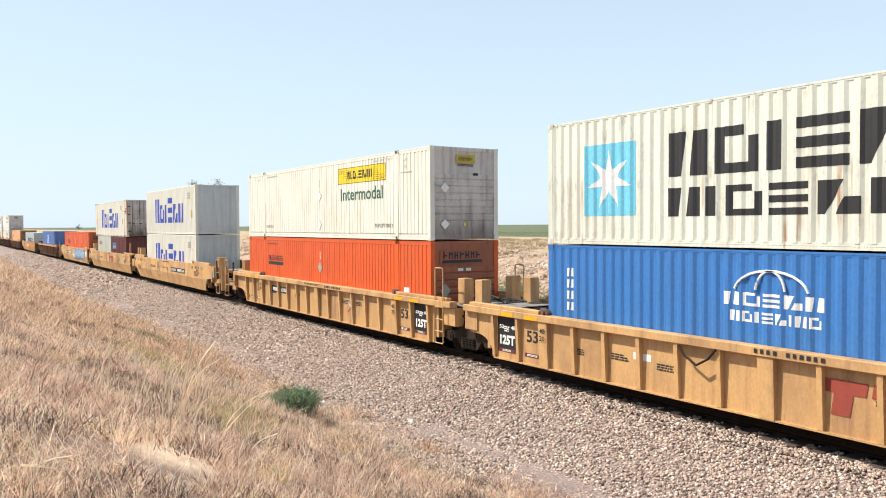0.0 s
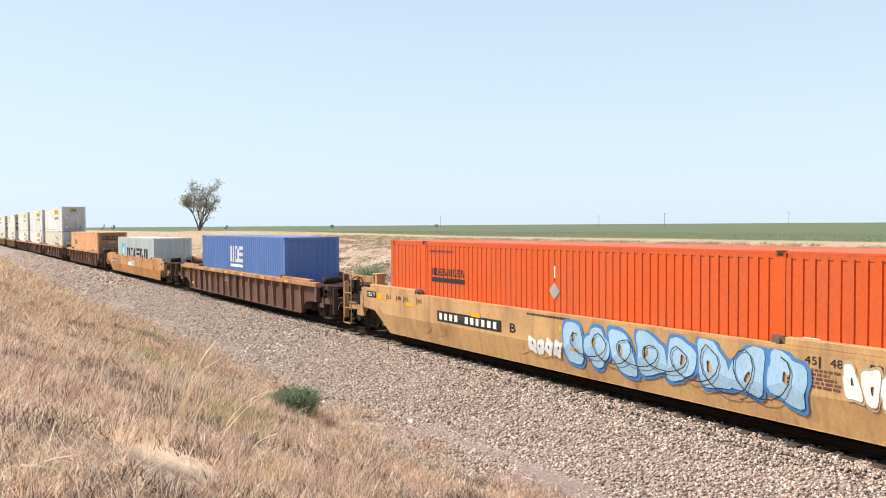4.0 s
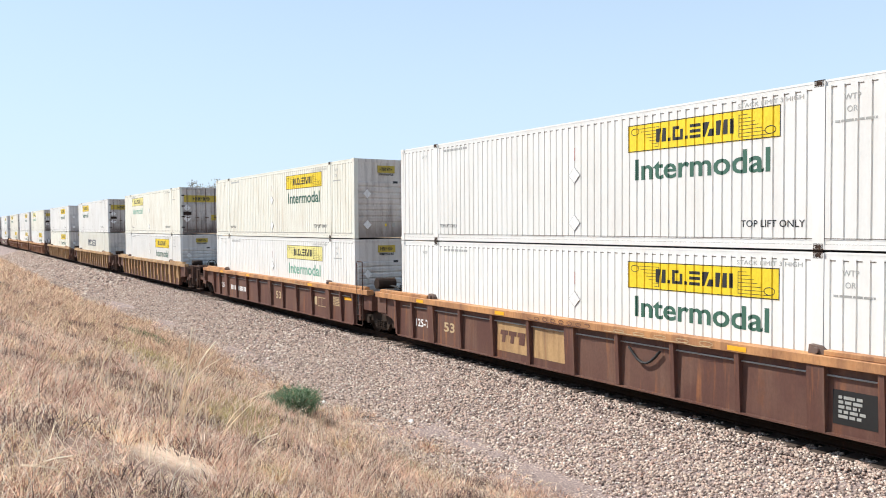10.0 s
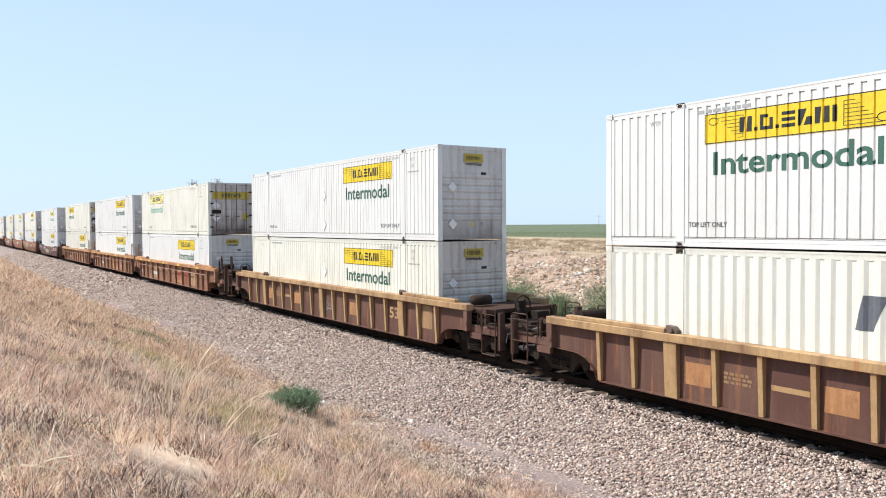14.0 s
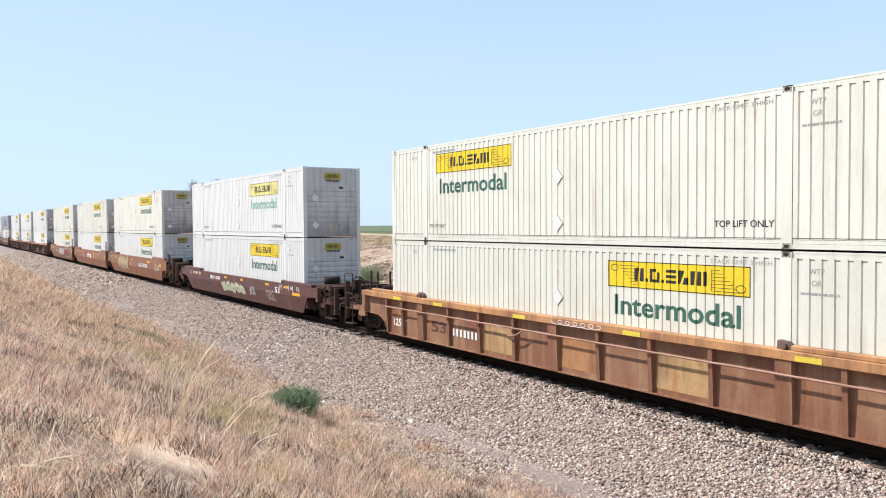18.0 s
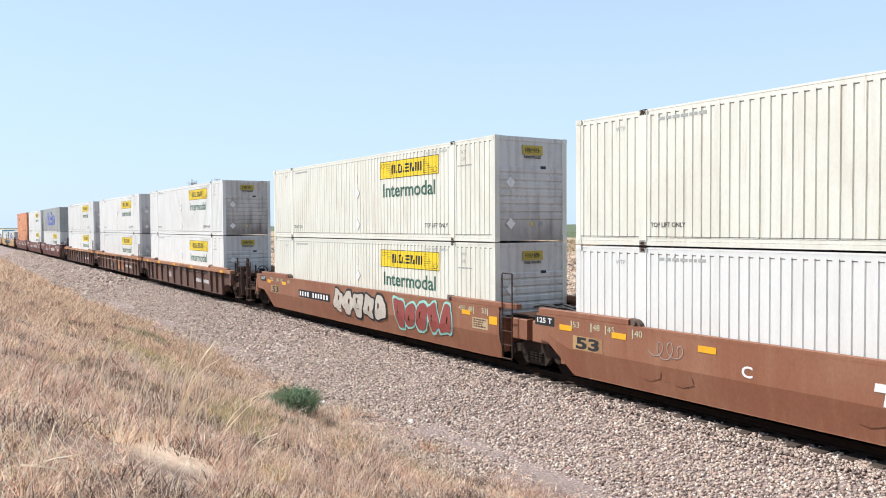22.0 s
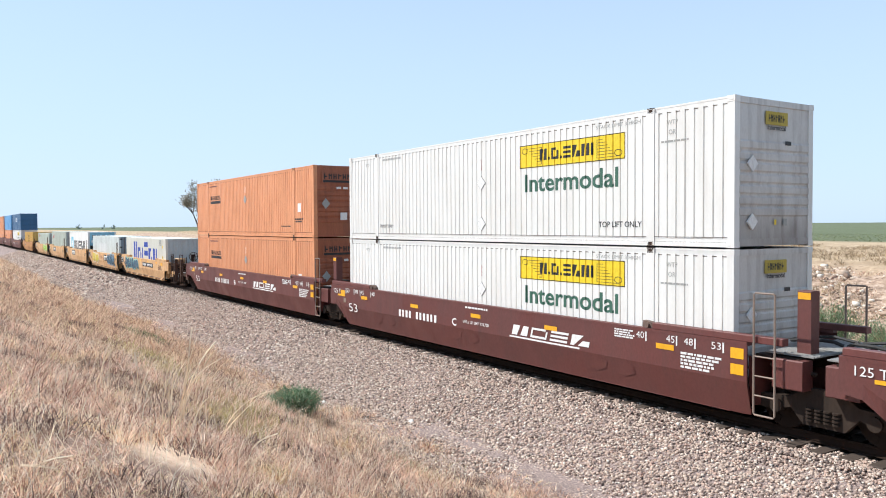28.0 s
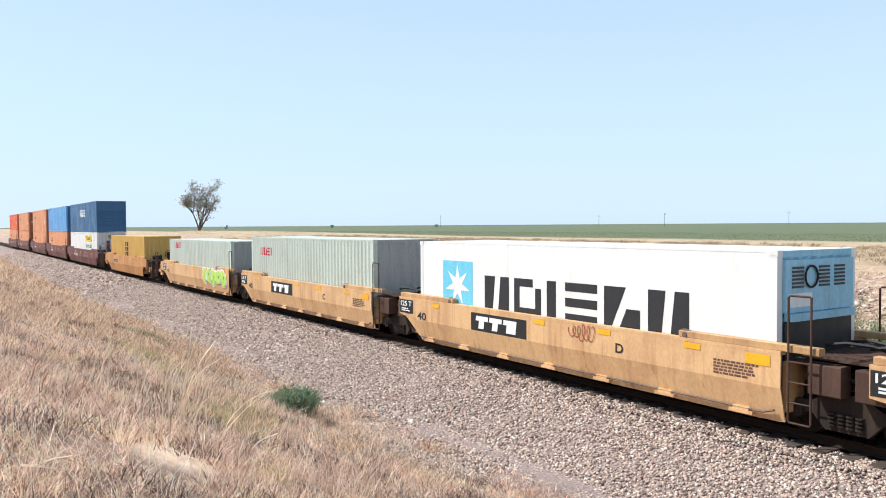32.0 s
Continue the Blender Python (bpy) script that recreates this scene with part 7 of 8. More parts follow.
for q, (x0, x1, y0, y1, dens, size, keep) in enumerate(BLOCKS):
    x, y = field(x0, x1, y0, y1, dens, keep)
    z = lift_at(x, y) + RNG.uniform(-0.01, 0.028, len(x)) * size / 0.043
    inner = (y > 12.62) & (y < 15.25)
    z = np.where(inner & (y > 13.0), z - 0.03, z) + np.where((y > 12.2) & (y < 13.0), 0.03, 0.0)
    tie = (np.abs((x - 4) / 0.5 - np.round((x - 4) / 0.5)) * 0.5 < 0.135) & (y > 12.6) & (y < 15.25)
    x, y, z = x[~tie], y[~tie], z[~tie]
    v, f = stones(x, y, z, RNG.uniform(0.65, 1.35, len(x)) * size, 0.8, 0.32)
    bulk("ballast", v, f, SHADEDBED if y0 == 13.0 else BALLAST, "dark oil-stained ballast between the rails" if y0 == 13.0 else "loose angular grey and pinkish ballast stones", "gravel")
# grit in the ditch
x, y = field(-26, -1.5, 7.3, 9.4, 150)
v, f = stones(x, y, lift_at(x, y) + 0.005, RNG.uniform(0.008, 0.028, len(x)))
bulk("ditch_grit", v, f, BALLAST, "small scattered stones in the dirt ditch", "gravel")


def blades(x, y, z, length, width, lean=0.6, heading=None):
    """Bent grass blades: five vertices, three triangles each."""
    n = len(x)
    a = RNG.uniform(0, 6.28, n)
    side = np.stack([np.cos(a), np.sin(a), np.zeros(n)], -1) * (width * 0.5)[:, None]
    d = RNG.uniform(0, 6.28, n) if heading is None else heading + RNG.normal(0, 0.5, n)
    tip = RNG.uniform(0.15, 1.0, n) * lean * length
    dirn = np.stack([np.cos(d), np.sin(d), np.zeros(n)], -1)
    base = np.stack([x, y, z], -1)
    up = np.array([0, 0, 1.0])
    mid = base + up * (length * 0.6)[:, None] + dirn * (tip * 0.35)[:, None]
    top = base + up * (length * RNG.uniform(0.75, 1.0, n))[:, None] + dirn * tip[:, None]
    v = np.stack([base - side, base + side, mid - side * 0.75, mid + side * 0.75, top], 1).reshape(-1, 3)
    o = (np.arange(n) * 5)[:, None, None]
    f = (np.array([(0, 1, 3), (0, 3, 2), (2, 3, 4)])[None] + o).reshape(-1, 3)
    return v, f


STRAWF = island_mat("pale_crest_grass", [(0.0, (0.20, 0.115, 0.085)), (0.28, (0.54, 0.37, 0.27)), (0.55, (0.82, 0.63, 0.47)), (0.85, (0.96, 0.82, 0.64)), (1.0, (0.62, 0.55, 0.34))], 0.8, 6.0, 0.5,
                    [(0.30, (0.80, 0.66, 0.62)), (0.45, (1.0, 0.95, 0.93)), (0.58, (1.10, 1.06, 1.0)), (0.70, (1.0, 1.0, 0.82))])
STRAW = island_mat("dry_grass", [(0.0, (0.13, 0.065, 0.048)), (0.22, (0.46, 0.29, 0.22)), (0.44, (0.84, 0.60, 0.465)), (0.66, (0.97, 0.77, 0.625)), (0.9, (0.99, 0.90, 0.76)), (1.0, (0.58, 0.53, 0.29))], 0.8, 6.0, 0.5,
                   [(0.30, (0.76, 0.63, 0.62)), (0.45, (1.0, 0.94, 0.93)), (0.57, (1.12, 1.08, 1.02)), (0.66, (1.04, 1.04, 0.80)), (0.74, (0.86, 0.93, 0.62))])
LOWLEAF = island_mat("dull_weed_leaf", [(0.0, (0.17, 0.19, 0.10)), (0.6, (0.30, 0.32, 0.18)), (1.0, (0.45, 0.42, 0.26))], 0.85, 5.0, 0.4)
BLEACHED = island_mat("bleached_stem", [(0.0, (0.86, 0.69, 0.49)), (0.5, (0.95, 0.81, 0.61)), (1.0, (0.98, 0.90, 0.74))], 0.7, 3.0, 0.3)
TANGLE = island_mat("dead_tangle", [(0.0, (0.08, 0.05, 0.045)), (0.5, (0.19, 0.125, 0.11)), (0.85, (0.34, 0.24, 0.20)), (1.0, (0.62, 0.48, 0.36))], 0.9, 6.0, 0.25)
HAY = island_mat("pale_hay", [(0.0, (0.48, 0.35, 0.25)), (0.5, (0.68, 0.52, 0.38)), (1.0, (0.84, 0.72, 0.54))], 0.85, 3.0, 0.4)


def thick(x, y, s=0.55, seed=0.0):
    return np.array([noise.noise((a * s, b * s, seed)) + 0.5 * noise.noise((a * s * 3, b * s * 3, seed + 3)) for a, b in zip(x, y)])


# the bank is covered in tufts whose blades fan out, with bare soil between them
LAWN = [(-9, 0.5, -0.6, 9.1, 68, 19, 0.25, 0.0078), (-20, -9, -0.8, 9.1, 46, 17, 0.27, 0.012), (-45, -20, -0.8, 8.7, 21, 15, 0.38, 0.019), (-150, -45, -1.5, 8.2, 3.6, 11, 0.5, 0.05)]
for x0, x1, y0, y1, dens, per, hgt, wid in LAWN:
    cx, cy = field(x0, x1, y0, y1, dens)
    t = thick(cx, cy)
    k = RNG.uniform(0, 1, len(cx)) < np.clip(0.85 + t * 1.3, 0.22, 1) * np.clip((8.95 + 0.5 * t - cy) / 0.5, 0, 1) * (np.hypot((cx + 7.75) / 1.35, (cy - 1.92 - 0.25 * (-7.75 - cx)) / 0.45) > RNG.uniform(0.75, 1.1, len(cx)))
    cx, cy, t = cx[k], cy[k], t[k]
    tall = np.clip(0.62 + 0.9 * t + RNG.normal(0, 0.34, len(cx)), 0.2, 2.1)
    n = len(cx)
    a = RNG.uniform(0, 6.28, (n, per))
    r = np.abs(RNG.normal(0, 0.055, (n, per)))
    x, y = (cx[:, None] + r * np.cos(a)).ravel(), (cy[:, None] + r * np.sin(a)).ravel()
    ln_ = (hgt * tall[:, None] * RNG.uniform(0.3, 1.15, (n, per))).ravel()
    v, f = blades(x, y, lift_at(x, y) + np.repeat(ground_z(cx, cy) - lift_at(cx, cy), per) - 0.02, ln_, wid * RNG.uniform(0.5, 1.4, n * per), 1.7, a.ravel())
    bulk("dry_grass", v, f, STRAW if x0 > -30 else STRAWF, "dry straw-coloured grass tufts on the bank", "grass")

# thatch: dead blades lying on the soil
for x0, x1, dens, ln0, wid in ((-9, 0.5, 420, 0.2, 0.010), (-20, -9, 260, 0.24, 0.015), (-45, -20, 70, 0.32, 0.028)):
    x, y = field(x0, x1, -0.7, 9.2, dens, lambda x, y: np.hypot((x + 7.9) / 1.2, (y - 1.92 - 0.25 * (-7.75 - x)) / 0.42) > RNG.uniform(0.6, 1.2, len(x)))
    n = len(x)
    L_ = ln0 * RNG.uniform(0.5, 1.5, n)
    v, f = blades(x, y, ground_z(x, y) + 0.004, L_ * 0.22, wid * RNG.uniform(0.7, 1.5, n), 4.0)
    bulk("thatch", v, f, STRAW, "flattened dead grass between the tufts", "grass")

# tall stalks near the camera: (x, y, number, height, lean to the track, spread)
g = Geo()
side_dir = Vector((0.55, 0.835, 0))
for bx, by, n, h, lean, wide_ in ((-9.7, 2.52, 7, 1.2, 0.40, 0.08), (-9.6, 2.45, 6, 0.85, 0.18, 0.13), (-9.0, 2.3, 7, 0.66, 0.1, 0.12), (-10.15, 3.15, 2, 0.85, 0.72, 0.03), (-12.2, 2.1, 3, 0.7, 0.05, 0.1), (-7.9, 2.9, 3, 0.5, 0.25, 0.1), (-12.66, 2.62, 2, 0.66, 0.16, 0.05),
                                  (-8.27, 4.3, 1, 0.82, -0.24, 0.01), (-6.03, 0.51, 2, 0.38, 0.36, 0.05), (-6.2, 0.36, 2, 0.2, 0.4, 0.04), (-10.8, 1.4, 3, 0.5, 0.1, 0.2), (-7.2, 3.6, 3, 0.45, 0.1, 0.3), (-13.5, 3.6, 3, 0.6, 0.1, 0.3), (-11.5, 4.6, 3, 0.5, 0.0, 0.4)):
    for i in range(n):
        sx, sy = bx + RNG.normal(0, wide_), by + RNG.normal(0, wide_)
        sh, ll = h * RNG.uniform(0.85, 1.2), lean + RNG.normal(0, 0.16) * h
        z0 = float(lift_at(sx, sy)) + rough(sx, sy) - 0.03
        bow, wag = RNG.uniform(1.4, 3.2), RNG.normal(0, 0.05) * h
        pts = [Vector((sx, sy, z0)) + side_dir * (ll * q ** bow + wag * math.sin(3.14 * q)) + Vector((0, 0, sh * q * (1 - 0.3 * abs(ll) / h * q * q))) for q in np.linspace(0, 1, 8)]
        g.tube(pts[:6], 0.00062 * -sx - 0.0008, 4)
        g.tube(pts[5:], (0.00095 if i % 3 == 0 else 0.0005) * -sx - 0.0008, 4)
me = g.mesh("tall_grass_stalks", BLEACHED)
tagged(new("tall_grass_stalks", me), "long bleached grass stalks standing above the bank", "grass", kind="stuff")

# yellow-olive tufts still half alive
OLIVE = island_mat("olive_grass", [(0.0, (0.30, 0.24, 0.10)), (0.5, (0.56, 0.47, 0.22)), (1.0, (0.80, 0.68, 0.40))], 0.8, 5.0, 0.5)
for ox, oy, ow, on in ((-11.6, 3.75, 0.5, 900), (-12.6, 4.3, 0.4, 500), (-17.5, 4.5, 0.7, 700), (-20.5, 4.4, 0.8, 700)):
    x, y = RNG.normal(ox, ow, on), RNG.normal(oy, ow * 0.5, on)
    v, f = blades(x, y, ground_z(x, y) - 0.02, RNG.uniform(0.1, 0.3, on), RNG.uniform(0.008, 0.016, on) * -ox / 12, 1.2)
    bulk("olive_grass", v, f, OLIVE, "yellow-green grass tufts among the dry straw", "grass")

# dark weed tangles, coloured to stand for the shadows between the tufts
for x0, x1, dens, wid in ((-9, 0.5, 3.6, 0.010), (-20, -9, 3.4, 0.014), (-40, -20, 1.0, 0.028)):
    cx, cy = field(x0, x1, -0.5, 8.3, dens)
    k = thick(cx, cy, 0.7, 8.0) > -0.05
    # more of them behind the tall stalks, to darken that ground
    k |= np.hypot((cx + 12.5) / 2.6, (cy - 3.3) / 1.1) < 1
    cx, cy = cx[k], cy[k]
    n, per = len(cx), 70
    r = RNG.normal(0, 0.15, (n, per, 2))
    x, y = (cx[:, None] + r[..., 0]).ravel(), (cy[:, None] + r[..., 1]).ravel()
    v, f = blades(x, y, lift_at(x, y) + np.repeat(ground_z(cx, cy) - lift_at(cx, cy), per) + RNG.uniform(0, 0.08, n * per), RNG.uniform(0.04, 0.16, n * per), wid * RNG.uniform(0.5, 1.3, n * per), 2.2)
    bulk("dead_weeds", v, f, TANGLE, "dark tangles of dead weeds in the dry grass", "weeds")
# yellow-green patch of living grass on the bank
x, y = field(-15.5, -12, 3.6, 6.4, 110, lambda x, y: np.hypot((x + 13.7) / 1.4, (y - 4.9) / 0.9) + 0.4 * thick(x, y, 1.5, 4.0) < RNG.uniform(0.3, 1.1, len(x)))
v, f = blades(x, y, ground_z(x, y), RNG.uniform(0.12, 0.36, len(x)), RNG.uniform(0.008, 0.018, len(x)), 0.9)
bulk("green_grass", v, f, island_mat("yellow_green_grass", [(0.0, (0.26, 0.22, 0.08)), (0.6, (0.46, 0.39, 0.17)), (1.0, (0.62, 0.52, 0.27))], 0.8, 5.0, 0.45), "yellow-green grass patch on the dry bank", "grass")

# low green weeds along the foot of the bank
for wx, wy, wr, n in ((-18.2, 6.3, 0.55, 1500), (-17.3, 6.5, 0.35, 900), (-12.2, 7.2, 0.5, 700), (-30.5, 6.5, 0.9, 900), (-43.0, 6.8, 1.4, 900)):
    x, y = wx + RNG.normal(0, wr, n), wy + RNG.normal(0, wr * 0.4, n)
    v, f = blades(x, y, ground_z(x, y), RNG.uniform(0.06, 0.24, n), RNG.uniform(0.008, 0.02, n) * (1 if wx > -20 else 2), 1.2)
    bulk("low_weeds", v, f, LOWLEAF, "low dull green weeds at the foot of the bank", "weeds")
# scattered thin stems above the tufts
x, y = field(-20, -2.5, -0.3, 8.5, 70)
v, f = blades(x, y, ground_z(x, y), RNG.uniform(0.14, 0.42, len(x)), RNG.uniform(0.004, 0.009, len(x)), 1.3)
bulk("grass_stems", v, f, BLEACHED, "thin bleached grass stems above the tufts", "grass")

# beyond the track: rubble on the mound, hay on its top, weeds at its foot
RUBBLE = island_mat("pale_rubble", [(0.0, (0.24, 0.165, 0.12)), (0.35, (0.46, 0.34, 0.255)), (0.7, (0.62, 0.505, 0.40)), (1.0, (0.80, 0.72, 0.62))], 0.95, 8.0)
x, y = field(-95, -3, 27.5, 36.5, 52, lambda x, y: thick(x, y, 0.25, 5.0) + 0.6 * thick(x, y, 1.6, 7.0) > -0.1)
v, f = stones(x, y, ground_z(x, y) + 0.01, RNG.lognormal(-3.05, 0.6, len(x)), 0.6, 0.42)
bulk("rubble", v, f, RUBBLE, "pale lumps of earth and rubble on the mound", "rubble")
x, y = field(-110, 0, 27, 36, 75, lambda x, y: thick(x, y, 0.8, 9.0) > 0.22)
v, f = blades(x, y, ground_z(x, y), RNG.uniform(0.08, 0.28, len(x)), RNG.uniform(0.015, 0.035, len(x)), 2.2)
bulk("mound_grass", v, f, STRAW, "dry brown tufts on the mound", "grass")
cx, cy = field(-120, 5, 27.5, 64, 1.1, lambda x, y: thick(x, y, 0.2, 3.0) > -0.2)
n, per = len(cx), 20
x, y = (cx[:, None] + RNG.normal(0, 0.22, (n, per))).ravel(), (cy[:, None] + RNG.normal(0, 0.22, (n, per))).ravel()
v, f = blades(x, y, lift_at(x, y) + np.repeat(ground_z(cx, cy) - lift_at(cx, cy), per), RNG.uniform(0.06, 0.26, n * per) * np.repeat(RNG.uniform(0.5, 1.6, n), per), RNG.uniform(0.02, 0.045, n * per), 2.0)
TUFT = island_mat("dull_tuft", [(0.0, (0.26, 0.185, 0.12)), (0.5, (0.42, 0.315, 0.20)), (1.0, (0.58, 0.46, 0.31))], 0.9, 6.0, 0.4)
bulk("field_tufts", v, f, TUFT, "brown tufts of dry weeds beyond the track", "grass")
x, y = field(-150, 5, 36, 62, 14, lambda x, y: thick(x, y, 0.12, 6.0) > -0.15)
v, f = blades(x, y, ground_z(x, y) - 0.03, RNG.uniform(0.03, 0.12, len(x)), RNG.uniform(0.03, 0.06, len(x)), 4.0)
bulk("field_grass", v, f, HAY, "pale dry grass along the edge of the field", "grass")
LEAF = island_mat("weed_leaf", [(0.0, (0.12, 0.20, 0.11)), (0.5, (0.22, 0.32, 0.19)), (1.0, (0.38, 0.46, 0.30))], 0.8, 4.0, 0.5)
FARLEAF = island_mat("grey_weed_leaf", [(0.0, (0.15, 0.22, 0.11)), (0.5, (0.24, 0.33, 0.18)), (1.0, (0.36, 0.44, 0.27))], 0.85, 4.0, 0.5)
CROP = island_mat("crop_leaf", [(0.0, (0.24, 0.27, 0.14)), (0.6, (0.32, 0.35, 0.19)), (1.0, (0.42, 0.42, 0.26))], 0.8, 4.0, 0.55)
x, y = field(-240, 60, 77, 130, 2.2)
v, f = blades(x, np.round(y / 0.9) * 0.9, ground_z(x, y), RNG.uniform(0.04, 0.11, len(x)), RNG.uniform(0.08, 0.2, len(x)), 2.2)
bulk("crop_rows", v, f, CROP, "low green crop rows in the field", "crop")
x, y = field(-70, -4, 19.5, 28.0, 70, lambda x, y: thick(x, y, 0.4, 2.0) > 0.0)
v, f = blades(x, y, ground_z(x, y), RNG.uniform(0.15, 0.5, len(x)), RNG.uniform(0.012, 0.028, len(x)), 1.0)
bulk("ditch_weeds", v, f, FARLEAF, "low green weeds in the far ditch", "weeds")


def bush(x, y, w, h, n, leaf=0.05, label="feathery green weed bush beside the track", leaves=LEAF):
    """A rounded weed of stems and many thin leaves, uneven in outline."""
    z = float(lift_at(x, y)) - 0.02
    b = thing("weed_bush", pose(x, y, z), label, "bush", "weed bushes")
    g = Geo()
    tips = []
    for i in range(46):
        a, r, t = RNG.uniform(0, 6.28), RNG.uniform(0.05, 1.0) ** 0.6, RNG.uniform(0.7, 1.0)
        tip = (math.cos(a) * w / 2 * r, math.sin(a) * w / 2 * r, h * t * math.sqrt(max(0.12, 1 - 0.75 * r * r)))
        g.tube([(0, 0, 0), (tip[0] * 0.4, tip[1] * 0.4, tip[2] * 0.55), tip], 0.008, 4)
        tips.append(tip)
    part("stem", g, STRAW, b)
    tips = np.array(tips)
    k = RNG.integers(0, len(tips), n)
    p = tips[k] * RNG.uniform(0.25, 1.0, n)[:, None] + RNG.normal(0, 0.07 * w, (n, 3)) * np.array([1, 1, 0.7])
    p[:, 2] = np.abs(p[:, 2])
    v, f = blades(p[:, 0], p[:, 1], p[:, 2], RNG.uniform(0.8, 2.4, n) * leaf, RNG.uniform(0.25, 0.5, n) * leaf, 1.5)
    lv = bulk("foliage", v, f, leaves, "", "")
    lv.parent = b
    return b


bush(-15.75, 6.5, 1.25, 0.72, 16000, 0.032, "bright green feathery bush at the edge of the ballast")
for bx, by, bw, bh in ((-38.0, 27.5, 2.2, 1.5), (-33.0, 26.5, 2.4, 1.6), (-28.5, 25.5, 1.8, 1.3), (-26.2, 26.8, 2.6, 1.7), (-23.2, 26.0, 1.8, 1.4), (-21.0, 27.0, 1.6, 1.5), (-20.0, 25.5, 2.6, 1.3),
                       (-17.2, 26.5, 2.0, 1.4), (-15.0, 26.0, 1.6, 1.9), (-12.6, 25.4, 2.2, 1.5), (-10.5, 26.2, 1.8, 1.2), (-45.0, 27.0, 2.4, 1.2), (-52.0, 27.6, 2.6, 1.3), (-60.0, 27.2, 2.4, 1.2)):
    bush(bx, by, bw * 1.3, bh, 6000, 0.055, "grey-green bushy weed in the far ditch", FARLEAF)
BARK = paint("bark", (0.10, 0.075, 0.055), (0.05, 0.04, 0.03), 0.5, 0, 0.9)
TLEAF = island_mat("tree_leaf", [(0.0, (0.24, 0.23, 0.19)), (0.5, (0.33, 0.315, 0.26)), (1.0, (0.42, 0.40, 0.34))], 0.8, 4.0, 0.45)


HAZED = island_mat("hazy_leaf", [(0.0, (0.34, 0.40, 0.36)), (1.0, (0.44, 0.50, 0.46))], 0.9, 4.0, 0.4)


def tree(x, y, h, n, label, leaf=0.16, sink=0.0, leaves=TLEAF):
    z = float(lift_at(x, y)) - 0.1 - sink
    t = thing("tree", pose(x, y, z), label, "tree")
    g = Geo()
    ends = []

    def limb(p, d, length, r, depth):
        q = [p]
        for i in range(3):
            d = (d + Vector((RNG.normal(0, 0.16), RNG.normal(0, 0.16), 0.05))).normalized()
            q.append(q[-1] + d * (length / 3))
        for i in range(3):
            g.tube([q[i], q[i + 1]], r * (1 - 0.22 * i), 6)
        if depth == 0:
            ends.extend([q[2], q[3]])
            return
        if depth == 1:
            ends.append(q[3])
        for i in range(3 if depth > 1 else 4):
            a = RNG.uniform(0, 6.28)
            nd = (d * 0.75 + Vector((math.cos(a), math.sin(a), RNG.uniform(-0.1, 0.5))) * 0.75).normalized()
            limb(q[RNG.integers(1, 4)], nd, length * RNG.uniform(0.5, 0.8), r * 0.5, depth - 1)

    limb(Vector((0, 0, 0)), Vector((0.05, 0.02, 1)), h * 0.42, h * 0.028, 3)
    limb(Vector((-0.25, 0.1, 0)), Vector((-0.55, -0.2, 0.85)), h * 0.34, h * 0.02, 3)
    limb(Vector((0.2, 0.0, 0)), Vector((0.35, 0.4, 0.9)), h * 0.36, h * 0.018, 2)
    e = np.array([tuple(q) for q in ends])
    grow = np.array([0.7, 0.7, 1.0]) * (h / max(0.1, e[:, 2].max()))
    e *= grow
    g.v = [tuple(np.array(q) * grow) for q in g.v]
    part("trunk", g, BARK, t)
    k = RNG.integers(0, len(e), n)
    p = e[k] + RNG.normal(0, 0.045 * h, (n, 3)) * np.array([1, 1, 0.7])
    p[:, 2] = np.clip(p[:, 2], 0.1 * h, h * 1.02)
    v, f = blades(p[:, 0], p[:, 1], p[:, 2], RNG.uniform(0.8, 1.8, n) * leaf, RNG.uniform(0.6, 1.1, n) * leaf, 1.4)
    lv = bulk("crown", v, f, leaves, "", "")
    lv.parent = t
    return t


RNG = np.random.default_rng(21)
tree(-151.0, 43.0, 10.0, 2900, "lone wind-thinned tree with sparse grey-green leaves", leaf=0.2)
for bx, by, hh in ((-700, 330, 5), (-650, 420, 5), (-900, 130, 9), (-880, 150, 8), (-905, 165, 8), (-640, 205, 4)):
    tree(bx, by, hh, 260, "distant low tree on the horizon", leaf=0.6, sink=hh * 0.45, leaves=HAZED)


def pole(x, y, h):
    z = float(lift_at(x, y))
    p = thing("utility_pole", pose(x, y, z), "distant wooden utility pole on the field's edge", "utility pole", "utility poles")
    part("post", lambda g: g.tube([(0, 0, -0.3), (0, 0, h)], 0.1, 8), BARK, p, key=("ppost", h))
    part("crossarm", lambda g: g.box(-1.0, 1.0, -0.07, 0.07, h - 0.95, h - 0.83), BARK, p, key=("parm", h))
    for q in (-1.1, 0.0, 1.1):
        part("insulator", lambda g, q=q: g.tube([(q, 0, h - 0.8), (q, 0, h - 0.55)], 0.06, 6), STEEL, p, key=("pins", h, q))


for px, depth, h in ((780, 640, 10), (1060, 600, 8.5), (1176, 560, 9.5), (1396, 520, 9.5)):
    d = Vector((aim.x, aim.y, 0)).normalized() * depth + Vector((0.5504, 0.8349, 0)) * ((px - 784) / 1369.2 * depth)
    pole(d.x, d.y, h)

# litter in the ditch
def scrap(name, x, y, sx, sy, sz, material, label, category):
    v, f = stones(np.array([0.0]), np.array([0.0]), np.array([sz * 0.35]), np.array([1.0]), 1.0, angular=False)
    v = (v - v.mean(0)) * np.array([sx, sy, sz])
    v[:, 2] -= v[:, 2].min() + 0.01
    ob = bulk(name, v, f, material, label, category, kind="")
    ob.matrix_basis = pose(x, y, float(lift_at(x, y)) + rough(x, y), 0, 0, 20)
    return ob


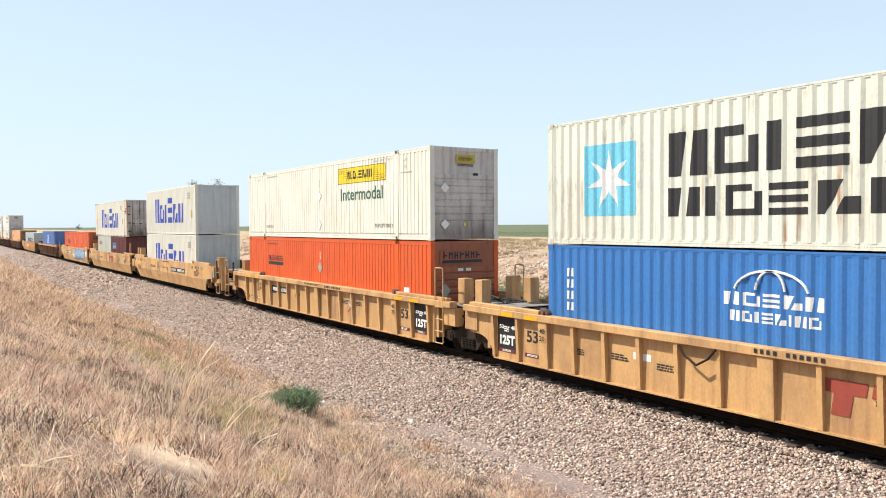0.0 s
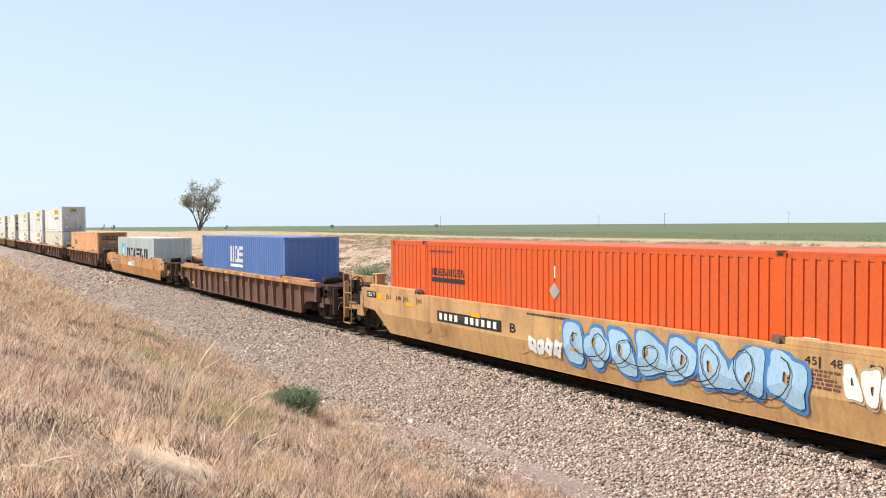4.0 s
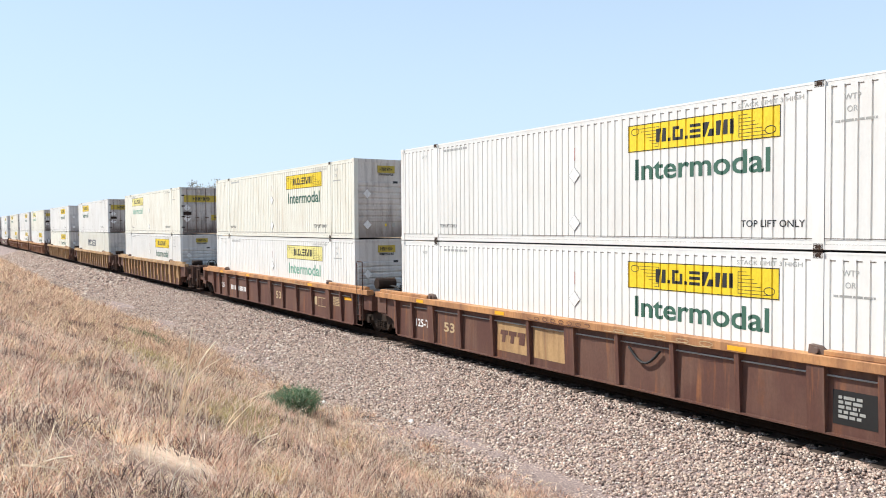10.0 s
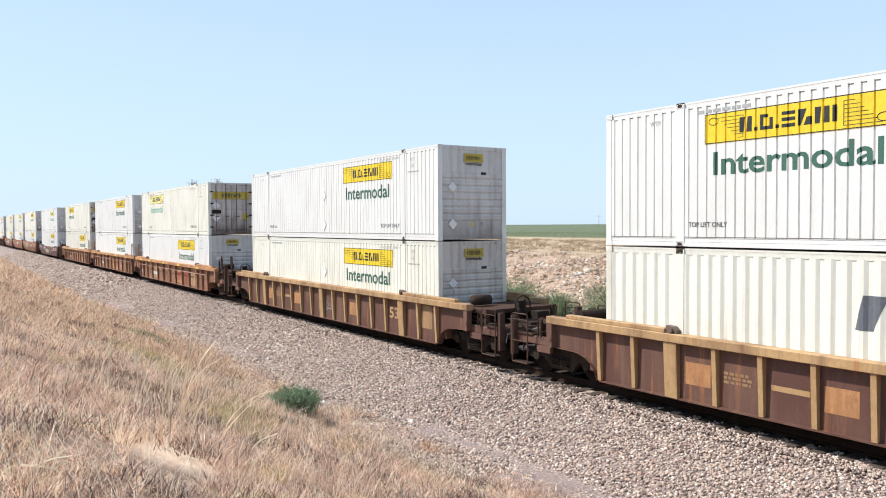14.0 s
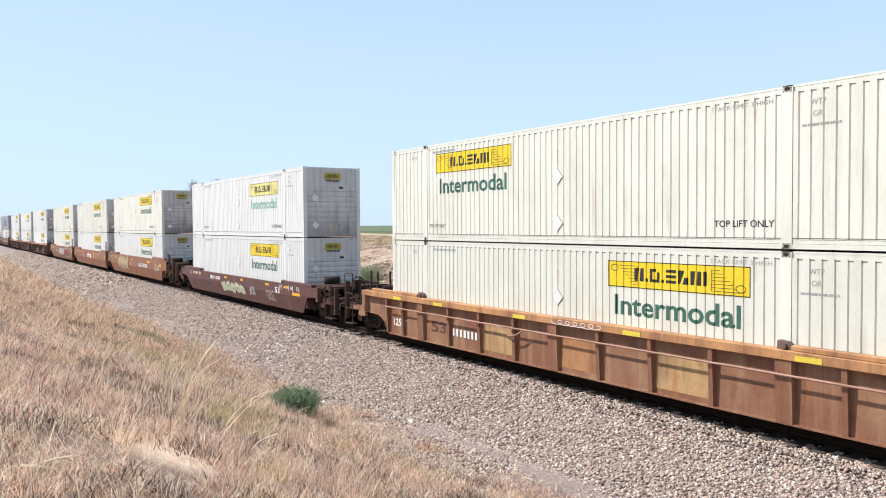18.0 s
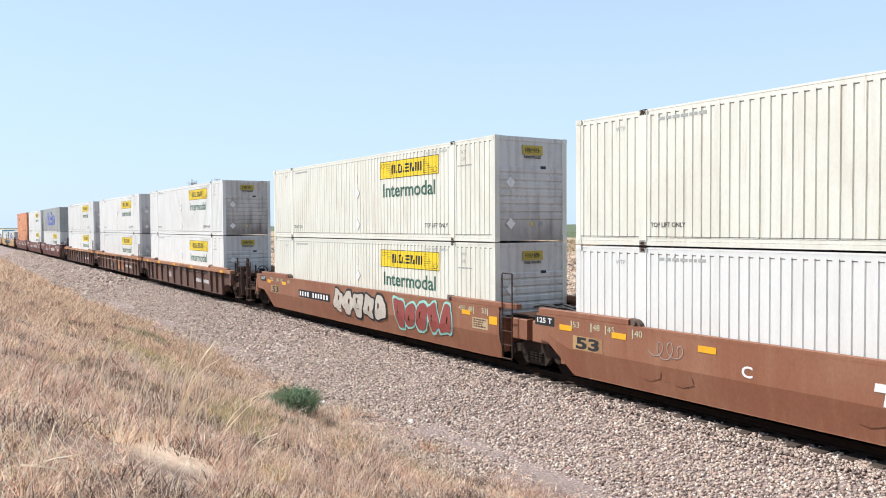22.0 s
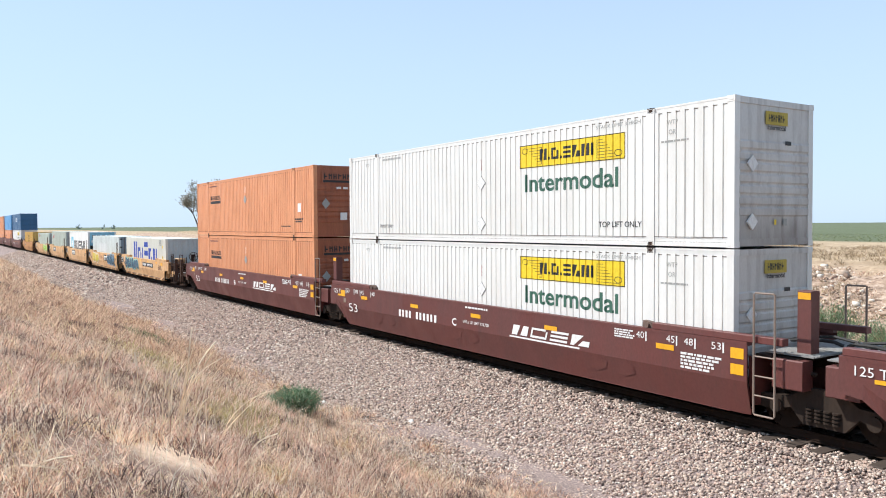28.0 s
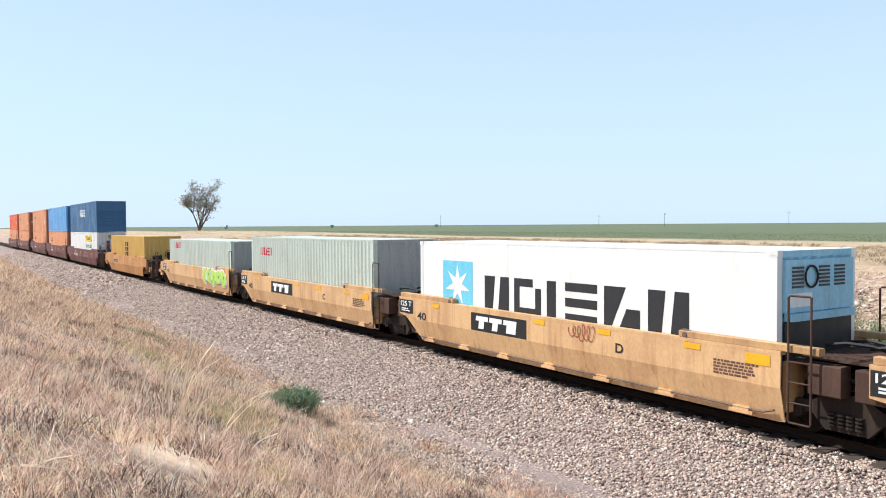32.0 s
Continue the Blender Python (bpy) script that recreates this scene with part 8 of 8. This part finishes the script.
scrap("plastic_bag", -15.9, 9.52, 0.13, 0.09, 0.08, LWHITE, "crumpled white plastic bag on the ballast toe", "litter")
scrap("plastic_cup", -19.2, 8.75, 0.09, 0.07, 0.07, LWHITE, "small white piece of litter beside a green bush", "litter")
scrap("rubber_scrap", -17.0, 8.95, 0.2, 0.1, 0.06, BLACK, "dark scrap of rubber lying in the ditch", "litter")

# the same bank goes on beside and behind the camera
for x0, x1, y0, y1, dens in ((0.5, 9, -0.6, 8.6, 22), (-20, 9, -6, -0.6, 13)):
    cx, cy = field(x0, x1, y0, y1, dens)
    n, per = len(cx), 12
    a = RNG.uniform(0, 6.28, (n, per))
    r = np.abs(RNG.normal(0, 0.07, (n, per)))
    x, y = (cx[:, None] + r * np.cos(a)).ravel(), (cy[:, None] + r * np.sin(a)).ravel()
    v, f = blades(x, y, lift_at(x, y) + np.repeat(ground_z(cx, cy) - lift_at(cx, cy), per) - 0.02, RNG.uniform(0.06, 0.26, n * per), 0.012 * RNG.uniform(0.5, 1.4, n * per), 1.7, a.ravel())
    bulk("dry_grass", v, f, STRAW, "dry straw-coloured grass tufts on the bank", "grass")

# ---- the train's run ----
RUN = [(0.0, 0.0), (1.2, 22.58), (2.2, 41.63), (3.2, 60.58), (6.0, 113.75), (7.0, 132.83), (8.0, 151.98), (10.0, 190.15), (12.0, 227.85), (14.0, 265.44), (16.5, 312.28), (17.0, 321.58),
       (18.2, 344.2), (20.0, 377.81), (22.0, 415.42), (24.0, 452.87), (25.5, 481.23), (28.0, 527.82), (29.0, 546.1), (30.0, 564.99), (32.0, 601.74)]


def motions():
    for ob in FLEET:
        x, y, z = ob.location
        walk(ob, [(t, pose(x + d, y, z)) for t, d in RUN])
    # the wheels roll with the way covered; alike wheelsets share one set of keys
    ts, ds = [t for t, _ in RUN], [d for _, d in RUN]
    for s, sets in WHEELSETS.items():
        first = sets[0]
        rows = []
        for f in range(int(32.0 * FPS) + 1):
            t = f / FPS
            rows.append((t, pose(s * 0.889, 0, 0.457, 0, math.degrees(float(np.interp(t, ts, ds)) / 0.457), 0)))
        walk(first, rows)
        for other in sets[1:]:
            other.rotation_mode = "QUATERNION"
            keys = other.animation_data_create()
            keys.action = first.animation_data.action
            keys.action_slot = first.animation_data.action_slot


motions()
